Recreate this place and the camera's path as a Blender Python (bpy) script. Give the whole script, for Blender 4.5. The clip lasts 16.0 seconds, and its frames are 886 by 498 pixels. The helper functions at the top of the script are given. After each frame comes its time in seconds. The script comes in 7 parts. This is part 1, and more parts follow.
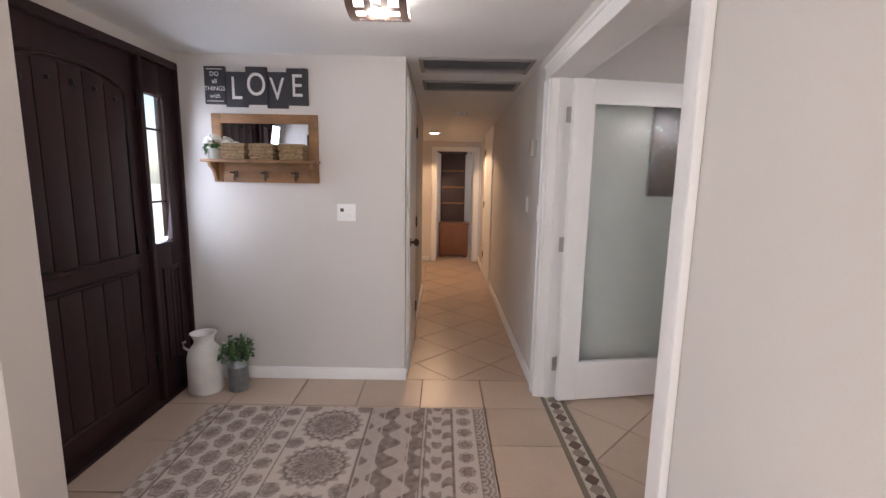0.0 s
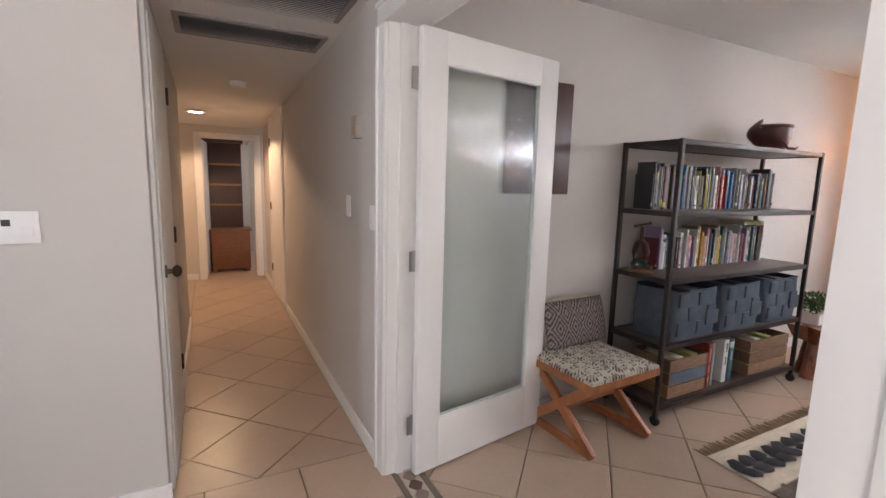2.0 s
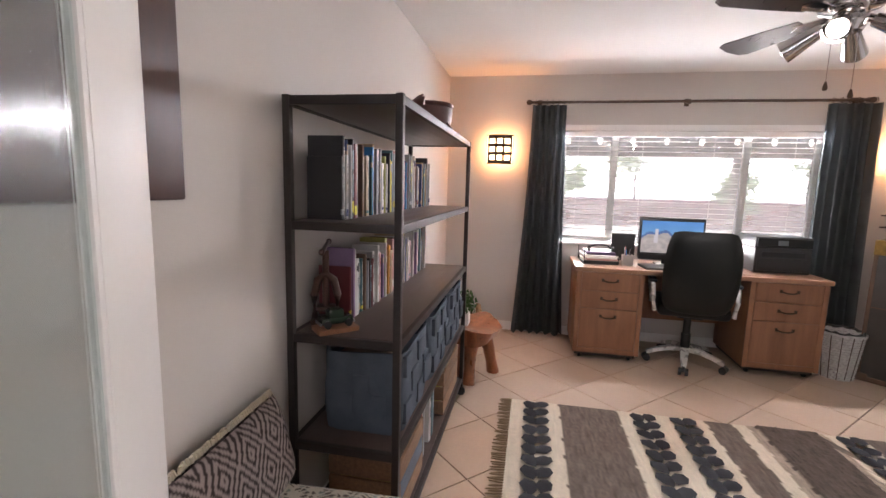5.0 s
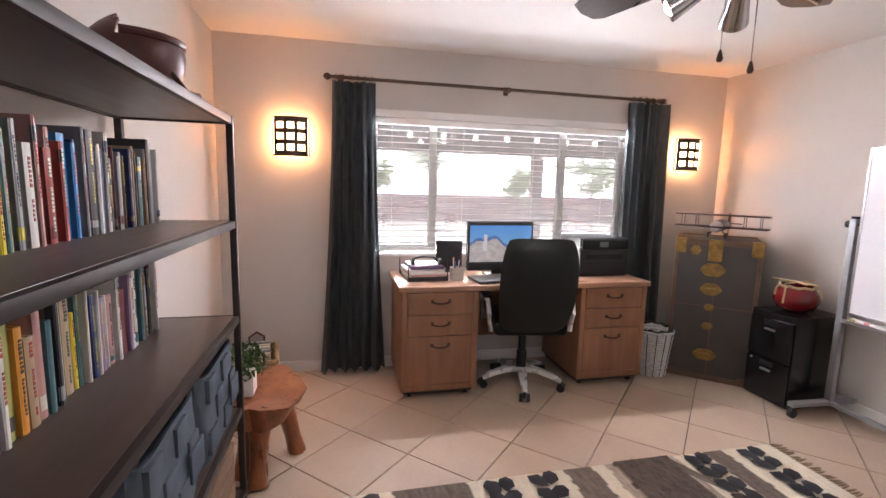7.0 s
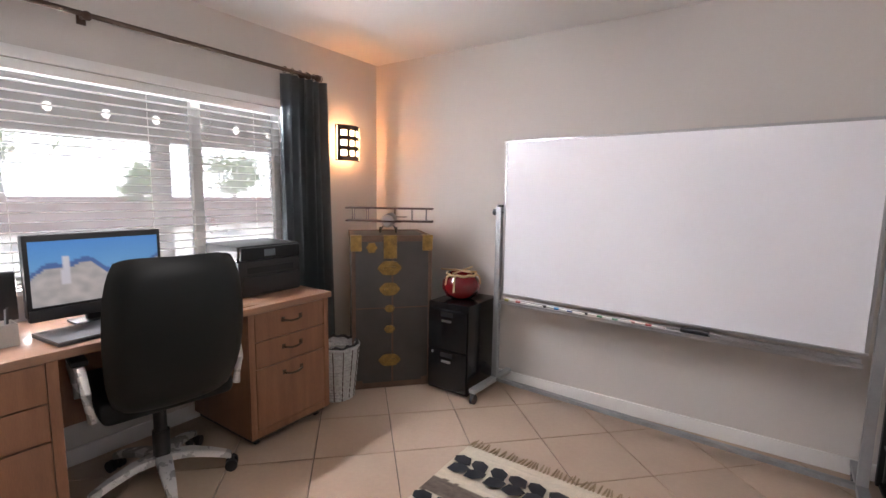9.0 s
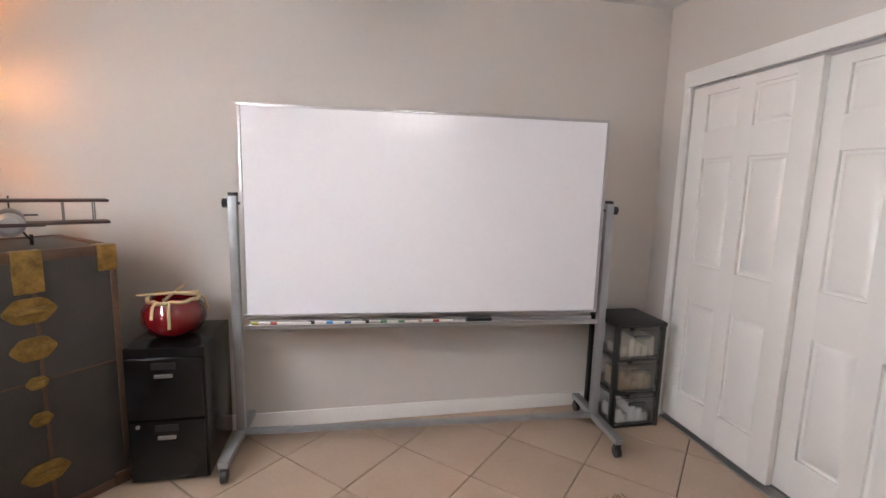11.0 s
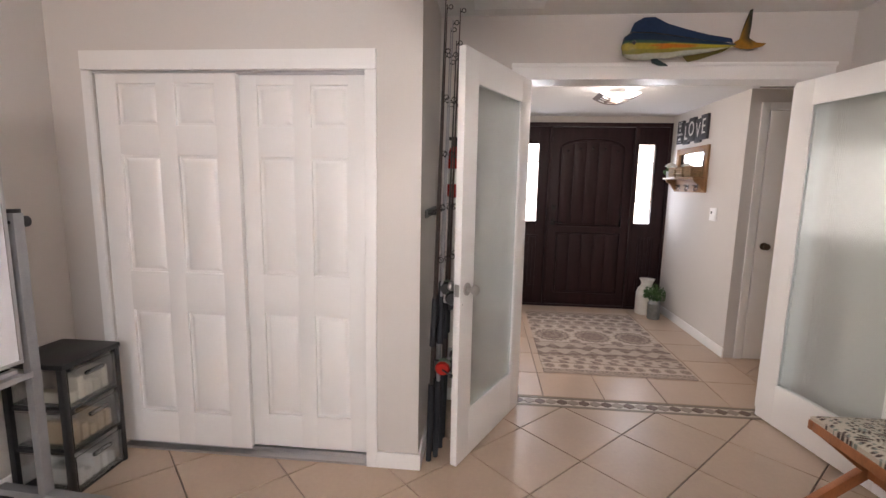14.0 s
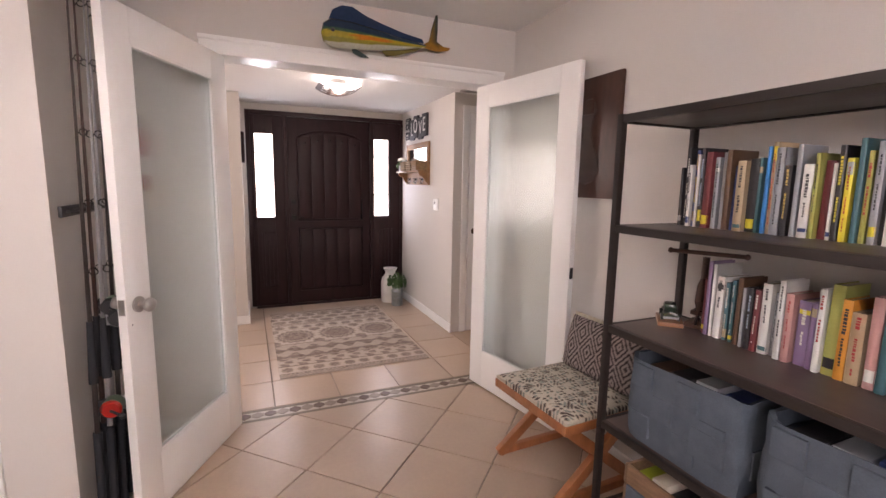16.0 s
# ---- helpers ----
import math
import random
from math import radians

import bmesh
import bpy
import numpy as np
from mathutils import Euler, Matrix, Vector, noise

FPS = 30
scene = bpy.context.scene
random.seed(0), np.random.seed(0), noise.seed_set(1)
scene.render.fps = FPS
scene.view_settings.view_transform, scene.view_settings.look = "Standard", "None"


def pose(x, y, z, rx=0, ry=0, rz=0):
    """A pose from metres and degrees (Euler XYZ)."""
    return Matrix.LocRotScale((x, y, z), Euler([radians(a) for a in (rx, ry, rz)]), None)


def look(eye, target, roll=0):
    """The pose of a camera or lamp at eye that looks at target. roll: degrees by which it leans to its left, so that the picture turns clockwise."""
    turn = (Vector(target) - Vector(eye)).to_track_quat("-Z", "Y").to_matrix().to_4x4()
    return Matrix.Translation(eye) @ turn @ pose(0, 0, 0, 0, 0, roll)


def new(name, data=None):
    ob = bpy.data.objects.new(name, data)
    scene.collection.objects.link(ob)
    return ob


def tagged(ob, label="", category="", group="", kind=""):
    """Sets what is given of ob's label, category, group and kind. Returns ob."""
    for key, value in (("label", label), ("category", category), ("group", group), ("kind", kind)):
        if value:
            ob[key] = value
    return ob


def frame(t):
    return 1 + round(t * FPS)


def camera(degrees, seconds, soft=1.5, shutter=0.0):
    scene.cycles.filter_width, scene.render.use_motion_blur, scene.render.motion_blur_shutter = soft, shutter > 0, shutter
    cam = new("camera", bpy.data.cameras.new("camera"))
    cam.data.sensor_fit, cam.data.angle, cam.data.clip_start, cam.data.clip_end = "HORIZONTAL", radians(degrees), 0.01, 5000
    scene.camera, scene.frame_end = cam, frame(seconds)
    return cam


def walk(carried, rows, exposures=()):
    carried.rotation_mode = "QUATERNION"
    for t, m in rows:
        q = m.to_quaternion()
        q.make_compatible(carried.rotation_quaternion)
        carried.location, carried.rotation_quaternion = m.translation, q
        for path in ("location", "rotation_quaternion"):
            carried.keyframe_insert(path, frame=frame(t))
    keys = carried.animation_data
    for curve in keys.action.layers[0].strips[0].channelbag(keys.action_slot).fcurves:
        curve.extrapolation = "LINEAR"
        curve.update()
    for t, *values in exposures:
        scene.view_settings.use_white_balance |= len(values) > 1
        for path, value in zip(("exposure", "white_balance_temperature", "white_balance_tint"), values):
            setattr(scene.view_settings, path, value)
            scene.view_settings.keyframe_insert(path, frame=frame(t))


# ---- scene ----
cam = camera(88.9, 16.0)

PATH = [
    (0, (-0.12, -0.044, 1.422), (-0.114, 1.932, 1.114), 1.0),
    (0.5, (-0.149, 0.178, 1.42), (-0.031, 2.15, 1.107), 1.1),
    (1, (-0.148, 0.446, 1.398), (0.172, 2.396, 1.091), 1.2),
    (1.5, (-0.167, 0.69, 1.394), (0.415, 2.578, 1.088), 1.4),
    (2, (-0.166, 0.921, 1.378), (0.747, 2.677, 1.088), 1.5),
    (2.5, (-0.071, 1.164, 1.372), (1.155, 2.718, 1.083), 1.6),
    (3, (0.023, 1.436, 1.366), (1.492, 2.765, 1.093), 1.6),
    (3.5, (0.148, 1.669, 1.363), (1.829, 2.718, 1.09), 1.5),
    (4, (0.34, 1.837, 1.371), (2.143, 2.658, 1.1), 1.5),
    (4.2, (0.42, 1.917, 1.366), (2.258, 2.656, 1.097), 1.5),
    (6.3, (1.327, 2.212, 1.406), (3.298, 2.026, 1.123), 1.6),
    (6.5, (1.417, 2.179, 1.404), (3.381, 1.924, 1.128), 1.5),
    (7, (1.682, 2.131, 1.402), (3.613, 1.687, 1.13), 1.4),
    (7.5, (1.905, 2.069, 1.386), (3.764, 1.38, 1.126), 1.4),
    (8, (2.062, 1.962, 1.367), (3.776, 0.964, 1.114), 1.2),
    (8.5, (2.215, 1.843, 1.355), (3.73, 0.561, 1.108), 1.2),
    (9, (2.426, 1.758, 1.351), (3.544, 0.118, 1.108), 0.9),
    (9.2, (2.518, 1.724, 1.35), (3.443, -0.033, 1.105), 1.1),
    (11.3, (3.365, 1.268, 1.347), (2.757, -0.617, 1.067), 1.4),
    (11.5, (3.426, 1.214, 1.355), (2.663, -0.614, 1.076), 1.3),
    (12, (3.499, 1.071, 1.38), (2.336, -0.529, 1.089), 1.2),
    (12.5, (3.503, 0.958, 1.389), (2.024, -0.357, 1.103), 1.1),
    (13, (3.473, 0.919, 1.4), (1.751, -0.057, 1.113), 1.0),
    (13.5, (3.479, 0.916, 1.417), (1.58, 0.363, 1.122), 1.1),
    (14, (3.494, 0.964, 1.411), (1.523, 0.783, 1.125), 1.1),
    (14.5, (3.489, 1.015, 1.392), (1.514, 1.161, 1.114), 1.0),
    (15, (3.483, 1.083, 1.393), (1.553, 1.525, 1.113), 1.0),
    (15.5, (3.465, 1.181, 1.391), (1.606, 1.86, 1.107), 1.0),
    (16, (3.382, 1.294, 1.391), (1.565, 2.077, 1.105), 1.0),
]
walk(cam, [(t, look(eye, target, roll)) for t, eye, target, roll in PATH], exposures=[(0, 0.82, 6250, 17), (2.5, 1.02, 6250, 15), (5, 1.12, 6500, 19), (6.5, 1.2, 6450, 19), (7.2, 0.95, 6500, 20), (8.5, 0.82, 6300, 17), (12, 0.88, 6550, 14), (14, 0.92, 6750, 18), (15.5, 1.1, 6900, 22), (16, 1.12, 7000, 26)])

# ---- light ----
world = bpy.data.worlds.new("sky")
scene.world = world
world.use_nodes = True
wn = world.node_tree
sky = wn.nodes.new("ShaderNodeTexSky")
sky.sky_type, sky.sun_disc = "NISHITA", False
sky.sun_elevation, sky.sun_rotation = radians(58), radians(150)
wn.links.new(sky.outputs[0], wn.nodes["Background"].inputs[0])
wn.nodes["Background"].inputs[1].default_value = 0.15


def lamp(name, kind, energy, color, m, size=0.1, size_y=None, angle=None):
    data = bpy.data.lights.new(name, kind)
    data.energy, data.color = energy, color
    if kind == "AREA":
        data.size = size
        if size_y:
            data.shape, data.size_y = "RECTANGLE", size_y
    elif kind == "SUN":
        data.angle = angle
    else:
        data.shadow_soft_size = size
    ob = new(name, data)
    ob.matrix_world = m
    return ob


lamp("sun", "SUN", 5, (1.0, 0.95, 0.88), look((0, 0, 20), (-4, 7, 0)), angle=radians(0.5))
lamp("window_daylight_head", "AREA", 29, (0.95, 0.97, 1.0), look((5.076, 0.845, 1.855), (4.2, 0.845, 1.15)), 2.05, 0.07)
lamp("window_daylight_sill", "AREA", 9, (1.0, 0.98, 0.96), look((5.076, 0.845, 0.925), (3.6, 0.845, 0.95)), 2.05, 0.04)
# Fill lamp in the added south opening of the unseen living room
lamp("living_room_fill", "AREA", 16, (1.0, 0.97, 0.93), look((-0.4, -3.97, 1.4), (-0.4, 0, 1.2)), 2.2, 1.3)
# Fill lamp in an added, unseen side opening, to brighten the entry wall
lamp("living_room_fill_side", "AREA", 31, (1.0, 0.96, 0.90), look((-1.87, -1.7, 1.4), (0.5, -1.2, 1.2)), 1.8, 1.2)
lamp("sidelight_daylight_a", "AREA", 2.8, (0.76, 0.86, 1.0), look((-1.82, 2.75, 1.45), (0, 2.8, 1.2)), 0.17, 0.9)
lamp("sidelight_daylight_b", "AREA", 2.8, (0.76, 0.86, 1.0), look((-1.82, 1.465, 1.45), (0, 1.5, 1.2)), 0.17, 0.9)
# Unseen lamp added to brighten the far room; no window is built there
lamp("far_room_fill", "AREA", 9, (1.0, 0.9, 0.8), look((1.3, 9.3, 1.7), (0, 8.6, 1.0)), 0.9, 1.2)

# ---- materials ----


def nodes_of(name):
    m = bpy.data.materials.new(name)
    m.use_nodes = True
    nt = m.node_tree
    return m, nt, nt.nodes["Principled BSDF"]


def surf(name, base, rough=0.6, var=0.1, scale=6.0, bump=0.08, fine=90.0, metal=0.0, stretch=(1, 1, 1), spec=0.5, coat=0.0, piece=0.0, rvar=0.08):
    """A painted, woven, wooden or metal surface with broad and fine variation."""
    m, nt, p = nodes_of(name)
    N, L = nt.nodes, nt.links
    tc = N.new("ShaderNodeTexCoord")
    mp = N.new("ShaderNodeMapping")
    mp.inputs["Scale"].default_value = stretch
    L.new(tc.outputs["Object"], mp.inputs[0])
    a, b = N.new("ShaderNodeTexNoise"), N.new("ShaderNodeTexNoise")
    a.inputs["Scale"].default_value, a.inputs["Detail"].default_value = scale, 4
    b.inputs["Scale"].default_value, b.inputs["Detail"].default_value = fine, 3
    L.new(mp.outputs[0], a.inputs[0]), L.new(mp.outputs[0], b.inputs[0])
    add = N.new("ShaderNodeMath")
    add.operation = "MULTIPLY_ADD"
    add.inputs[1].default_value = 0.65
    half = N.new("ShaderNodeMath")
    half.operation = "MULTIPLY"
    half.inputs[1].default_value = 0.35
    L.new(b.outputs[0], half.inputs[0]), L.new(a.outputs[0], add.inputs[0]), L.new(half.outputs[0], add.inputs[2])
    ramp = N.new("ShaderNodeMapRange")
    ramp.inputs[1].default_value, ramp.inputs[2].default_value = 0.3, 0.7
    ramp.inputs[3].default_value, ramp.inputs[4].default_value = 1 - var, 1 + var
    L.new(add.outputs[0], ramp.inputs[0])
    mul = N.new("ShaderNodeVectorMath")
    mul.operation = "SCALE"
    mul.inputs[0].default_value = base
    L.new(ramp.outputs[0], mul.inputs["Scale"])
    out = mul.outputs[0]
    if piece:
        info = N.new("ShaderNodeObjectInfo")
        r2 = N.new("ShaderNodeMapRange")
        r2.inputs[3].default_value, r2.inputs[4].default_value = 1 - piece, 1 + piece
        L.new(info.outputs["Random"], r2.inputs[0])
        m2 = N.new("ShaderNodeVectorMath")
        m2.operation = "SCALE"
        L.new(out, m2.inputs[0]), L.new(r2.outputs[0], m2.inputs["Scale"])
        out = m2.outputs[0]
    L.new(out, p.inputs["Base Color"])
    rr = N.new("ShaderNodeMapRange")
    rr.inputs[3].default_value, rr.inputs[4].default_value = max(0.02, rough - rvar), min(1, rough + rvar)
    L.new(a.outputs[0], rr.inputs[0]), L.new(rr.outputs[0], p.inputs["Roughness"])
    p.inputs["Metallic"].default_value = metal
    p.inputs["Specular IOR Level"].default_value = spec
    p.inputs["Coat Weight"].default_value = coat
    if bump:
        bp = N.new("ShaderNodeBump")
        bp.inputs["Strength"].default_value, bp.inputs["Distance"].default_value = bump, 0.004
        L.new(add.outputs[0], bp.inputs["Height"]), L.new(bp.outputs[0], p.inputs["Normal"])
    return m


def glow(name, color, strength):
    m, nt, p = nodes_of(name)
    p.inputs["Base Color"].default_value = (*color, 1)
    p.inputs["Emission Color"].default_value = (*color, 1)
    p.inputs["Emission Strength"].default_value = strength
    p.inputs["Roughness"].default_value = 0.5
    return m


def glass(name, color=(1, 1, 1), rough=0.0, reeds=False):
    m, nt, p = nodes_of(name)
    N, L = nt.nodes, nt.links
    p.inputs["Base Color"].default_value = (*color, 1)
    p.inputs["Transmission Weight"].default_value = 1
    p.inputs["Roughness"].default_value = rough
    p.inputs["IOR"].default_value = 1.45
    if reeds:
        p.inputs["Specular IOR Level"].default_value = 0.12
        tc, w, bp = N.new("ShaderNodeTexCoord"), N.new("ShaderNodeTexWave"), N.new("ShaderNodeBump")
        w.wave_profile, w.bands_direction = "SIN", "X"
        w.inputs["Scale"].default_value = 28
        L.new(tc.outputs["Object"], w.inputs[0]), L.new(w.outputs[1], bp.inputs["Height"])
        bp.inputs["Strength"].default_value, bp.inputs["Distance"].default_value = 0.08, 0.003
        L.new(bp.outputs[0], p.inputs["Normal"])
        # the reeds draw reflections out sideways
        gl, up, fr, mix = N.new("ShaderNodeBsdfAnisotropic"), N.new("ShaderNodeCombineXYZ"), N.new("ShaderNodeFresnel"), N.new("ShaderNodeMixShader")
        up.inputs[2].default_value = 1
        gl.inputs["Roughness"].default_value, gl.inputs["Anisotropy"].default_value = 0.08, 0.86
        fr.inputs[0].default_value = 1.18
        L.new(up.outputs[0], gl.inputs["Tangent"]), L.new(fr.outputs[0], mix.inputs[0])
        L.new(p.outputs[0], mix.inputs[1]), L.new(gl.outputs[0], mix.inputs[2]), L.new(mix.outputs[0], N["Material Output"].inputs[0])
    return m


def glare_glass(name, film):
    """Clear glass mixed with translucent white that stands in for veiling glare."""
    m, nt, p = nodes_of(name)
    N, L = nt.nodes, nt.links
    p.inputs["Transmission Weight"].default_value = 1
    p.inputs["Roughness"].default_value = 0.0
    p.inputs["IOR"].default_value = 1.45
    tl, mix, nz, mr = N.new("ShaderNodeBsdfTranslucent"), N.new("ShaderNodeMixShader"), N.new("ShaderNodeTexNoise"), N.new("ShaderNodeMapRange")
    tl.inputs[0].default_value = (0.9, 0.9, 0.9, 1)
    nz.inputs["Scale"].default_value = 3
    mr.inputs[3].default_value, mr.inputs[4].default_value = film * 0.7, film * 1.3
    L.new(nz.outputs[0], mr.inputs[0]), L.new(mr.outputs[0], mix.inputs[0])
    L.new(p.outputs[0], mix.inputs[1]), L.new(tl.outputs[0], mix.inputs[2])
    L.new(mix.outputs[0], N["Material Output"].inputs[0])
    return m


M = dict(
    wall=surf("greige_wall_paint", (0.60, 0.565, 0.53), 0.75, 0.03, 1.5, 0.25, 160, spec=0.25),
    ceiling=surf("white_ceiling_paint", (0.74, 0.73, 0.71), 0.9, 0.03, 2, 0.5, 70, spec=0.15),
    white=surf("white_trim_paint", (0.80, 0.79, 0.77), 0.38, 0.02, 4, 0.03, 60),
    tile=surf("beige_ceramic_tile", (0.455, 0.342, 0.255), 0.34, 0.075, 3.5, 0.05, 45, piece=0.06, rvar=0.03),
    grout=surf("brown_grout", (0.16, 0.125, 0.095), 0.9, 0.2, 10, 0.3, 200),
    darkdoor=surf("espresso_stained_wood", (0.024, 0.0105, 0.0115), 0.42, 0.35, 4, 0.25, 60, stretch=(5, 5, 0.5), spec=0.2),
    blackiron=surf("black_iron", (0.015, 0.014, 0.013), 0.45, 0.3, 30, 0.2, 150, metal=0.6),
    steel=surf("satin_nickel", (0.42, 0.40, 0.38), 0.32, 0.08, 20, 0.02, 200, metal=1.0),
    shelfwood=surf("dark_brown_shelf_board", (0.070, 0.047, 0.039), 0.36, 0.3, 5, 0.15, 70, stretch=(0.6, 5, 5)),
    shelfframe=surf("black_brown_metal_frame", (0.028, 0.021, 0.019), 0.5, 0.15, 12, 0.05, 120, metal=0.3),
    oak=surf("light_oak_veneer", (0.25, 0.118, 0.062), 0.45, 0.22, 4, 0.08, 60, stretch=(6, 6, 0.6)),
    oaktop=surf("oak_desk_top", (0.31, 0.175, 0.11), 0.3, 0.2, 4, 0.06, 60, stretch=(6, 0.6, 6)),
    teak=surf("orange_teak_wood", (0.34, 0.125, 0.048), 0.42, 0.3, 5, 0.1, 60, stretch=(3, 3, 0.8)),
    pine=surf("brown_rustic_pine", (0.23, 0.115, 0.045), 0.6, 0.35, 5, 0.2, 50, stretch=(0.7, 4, 4)),
    leather=surf("black_leather", (0.008, 0.0095, 0.0095), 0.45, 0.2, 8, 0.3, 220, spec=0.3),
    plastic=surf("black_plastic", (0.014, 0.014, 0.015), 0.4, 0.1, 8, 0.05, 200),
    charcoal=surf("charcoal_curtain_cloth", (0.14, 0.156, 0.165), 0.9, 0.15, 9, 0.3, 300, spec=0.2),
    silver=surf("silver_aluminium", (0.50, 0.50, 0.51), 0.35, 0.05, 10, 0.02, 150, metal=0.9),
    board=surf("white_enamel_board", (0.82, 0.82, 0.86), 0.24, 0.012, 2, 0.0, 40),
    greyfelt=surf("blue_grey_felt", (0.088, 0.106, 0.13), 0.95, 0.2, 14, 0.4, 260, spec=0.1),
    frosted=glass("reeded_frosted_glass", (0.84, 0.91, 0.90), 0.16, True),
    clear=glass("clear_glass"),
    glare=glare_glass("glare_veiled_window_glass", 0.27),
    slat=surf("white_blind_slat", (0.82, 0.82, 0.80), 0.4, 0.02, 4, 0.02, 60),
    warm=glow("warm_lamp_glass", (1.0, 0.72, 0.38), 4.6),
    cool=glow("white_lamp_glass", (1.0, 0.97, 0.92), 1.8),
)

# ---- mesh helpers ----


def box(x0, y0, z0, x1, y1, z1, bevel=0.0, bm=None, seg=2):
    own = bmesh.new()
    bmesh.ops.create_cube(own, size=1)
    c = Vector(((x0 + x1) / 2, (y0 + y1) / 2, (z0 + z1) / 2))
    d = (abs(x1 - x0), abs(y1 - y0), abs(z1 - z0))
    for v in own.verts:
        v.co = Vector((v.co.x * d[0], v.co.y * d[1], v.co.z * d[2])) + c
    if bevel:
        bmesh.ops.bevel(own, geom=own.edges[:], offset=min(bevel, min(d) * 0.45), segments=seg, affect="EDGES", profile=0.6)
    return join(bm, own)


def join(bm, own):
    if bm is None:
        return own
    me = bpy.data.meshes.new("tmp")
    own.to_mesh(me)
    own.free()
    bm.from_mesh(me)
    bpy.data.meshes.remove(me)
    return bm


def rod(p, q, r, r2=None, seg=12, bm=None, caps=True):
    """A round bar from p to q."""
    own = bmesh.new()
    p, q = Vector(p), Vector(q)
    d = q - p
    bmesh.ops.create_cone(own, cap_ends=caps, segments=seg, radius1=r, radius2=r if r2 is None else r2, depth=d.length)
    m = Matrix.Translation((p + q) / 2) @ d.to_track_quat("Z", "Y").to_matrix().to_4x4()
    bmesh.ops.transform(own, matrix=m, verts=own.verts)
    return join(bm, own)


def bar(p, q, w, h, bevel=0.003, bm=None, up="Y"):
    """A square bar from p to q, w by h across."""
    p, q = Vector(p), Vector(q)
    d = q - p
    own = box(-w / 2, -h / 2, -d.length / 2, w / 2, h / 2, d.length / 2, bevel)
    m = Matrix.Translation((p + q) / 2) @ d.to_track_quat("Z", up).to_matrix().to_4x4()
    bmesh.ops.transform(own, matrix=m, verts=own.verts)
    return join(bm, own)


def ball(c, r, bm=None, sub=2, s=(1, 1, 1)):
    own = bmesh.new()
    bmesh.ops.create_icosphere(own, subdivisions=sub, radius=r)
    for v in own.verts:
        v.co = Vector((v.co.x * s[0], v.co.y * s[1], v.co.z * s[2])) + Vector(c)
    return join(bm, own)


def lathe(profile, c=(0, 0, 0), seg=28, bm=None, wall=0.0):
    """A turned shape from (radius, height) pairs."""
    own = bmesh.new()
    rings = []
    for r, z in profile:
        rings.append([own.verts.new((c[0] + r * math.cos(2 * math.pi * i / seg), c[1] + r * math.sin(2 * math.pi * i / seg), c[2] + z)) for i in range(seg)])
    for a, b in zip(rings, rings[1:]):
        for i in range(seg):
            j = (i + 1) % seg
            own.faces.new((a[i], a[j], b[j], b[i]))
    own.faces.new(rings[0][::-1])
    own.faces.new(rings[-1])
    return join(bm, own)


def tube(points, r, seg=8, bm=None):
    """A bent round bar through points."""
    own = bmesh.new()
    pts = [Vector(p) for p in points]
    rings = []
    for i, p in enumerate(pts):
        d = (pts[min(i + 1, len(pts) - 1)] - pts[max(i - 1, 0)]).normalized()
        q = d.to_track_quat("Z", "Y")
        rr = r[i] if isinstance(r, (list, tuple)) else r
        rings.append([own.verts.new(p + q @ Vector((rr * math.cos(2 * math.pi * k / seg), rr * math.sin(2 * math.pi * k / seg), 0))) for k in range(seg)])
    for a, b in zip(rings, rings[1:]):
        for k in range(seg):
            j = (k + 1) % seg
            own.faces.new((a[k], a[j], b[j], b[k]))
    own.faces.new(rings[0][::-1])
    own.faces.new(rings[-1])
    return join(bm, own)


def prism(outline, z0, z1, m=None, bm=None, bevel=0.0):
    """An outline in x, y pulled from z0 to z1, then moved by m."""
    own = bmesh.new()
    low = [own.verts.new((x, y, z0)) for x, y in outline]
    high = [own.verts.new((x, y, z1)) for x, y in outline]
    own.faces.new(low[::-1]), own.faces.new(high)
    n = len(outline)
    for i in range(n):
        own.faces.new((low[i], low[(i + 1) % n], high[(i + 1) % n], high[i]))
    bmesh.ops.recalc_face_normals(own, faces=own.faces[:])
    if bevel:
        bmesh.ops.bevel(own, geom=own.edges[:], offset=bevel, segments=2, affect="EDGES")
    if m is not None:
        bmesh.ops.transform(own, matrix=m, verts=own.verts)
    return join(bm, own)


def mesh_of(name, bm, material, smooth=None):
    me = bpy.data.meshes.new(name)
    bmesh.ops.recalc_face_normals(bm, faces=bm.faces[:])
    if smooth is None:
        smooth = radians(40)
    for f in bm.faces:
        f.smooth = True
    for e in bm.edges:
        if len(e.link_faces) == 2:
            e.smooth = e.calc_face_angle(0) < smooth
    bm.to_mesh(me)
    bm.free()
    me.materials.append(material)
    return me


def part(name, bm, material, parent, label=""):
    ob = new(name, mesh_of(name, bm, material))
    ob.parent = parent
    return tagged(ob, label)


def thing(name, label, category, m=None, group=""):
    ob = new(name)
    ob.empty_display_size = 0.1
    if m is not None:
        ob.matrix_world = m
    return tagged(ob, label, category, group)


def solid(name, bm, material, label, category, group="", kind="", m=None):
    ob = new(name, mesh_of(name, bm, material))
    if m is not None:
        ob.matrix_world = m
    return tagged(ob, label, category, group, kind)


def setting(name, bm, material, label="", category=""):
    return solid(name, bm, material, label or name.replace("_", " "), category or name.split("_")[0], kind="structure")


# ---- shell of the house ----
CEIL, LOW = 2.385, 2.19
EAST, SOUTH, NORTH, DOORX, HALLX = 5.08, -1.12, 2.95, 0.68, 0.52

sub = box(-5, -4.2, -0.25, 5.3, 10.2, -0.012)
setting("floor", sub, M["grout"], "beige tiled floor with dark brown grout joints", "floor")

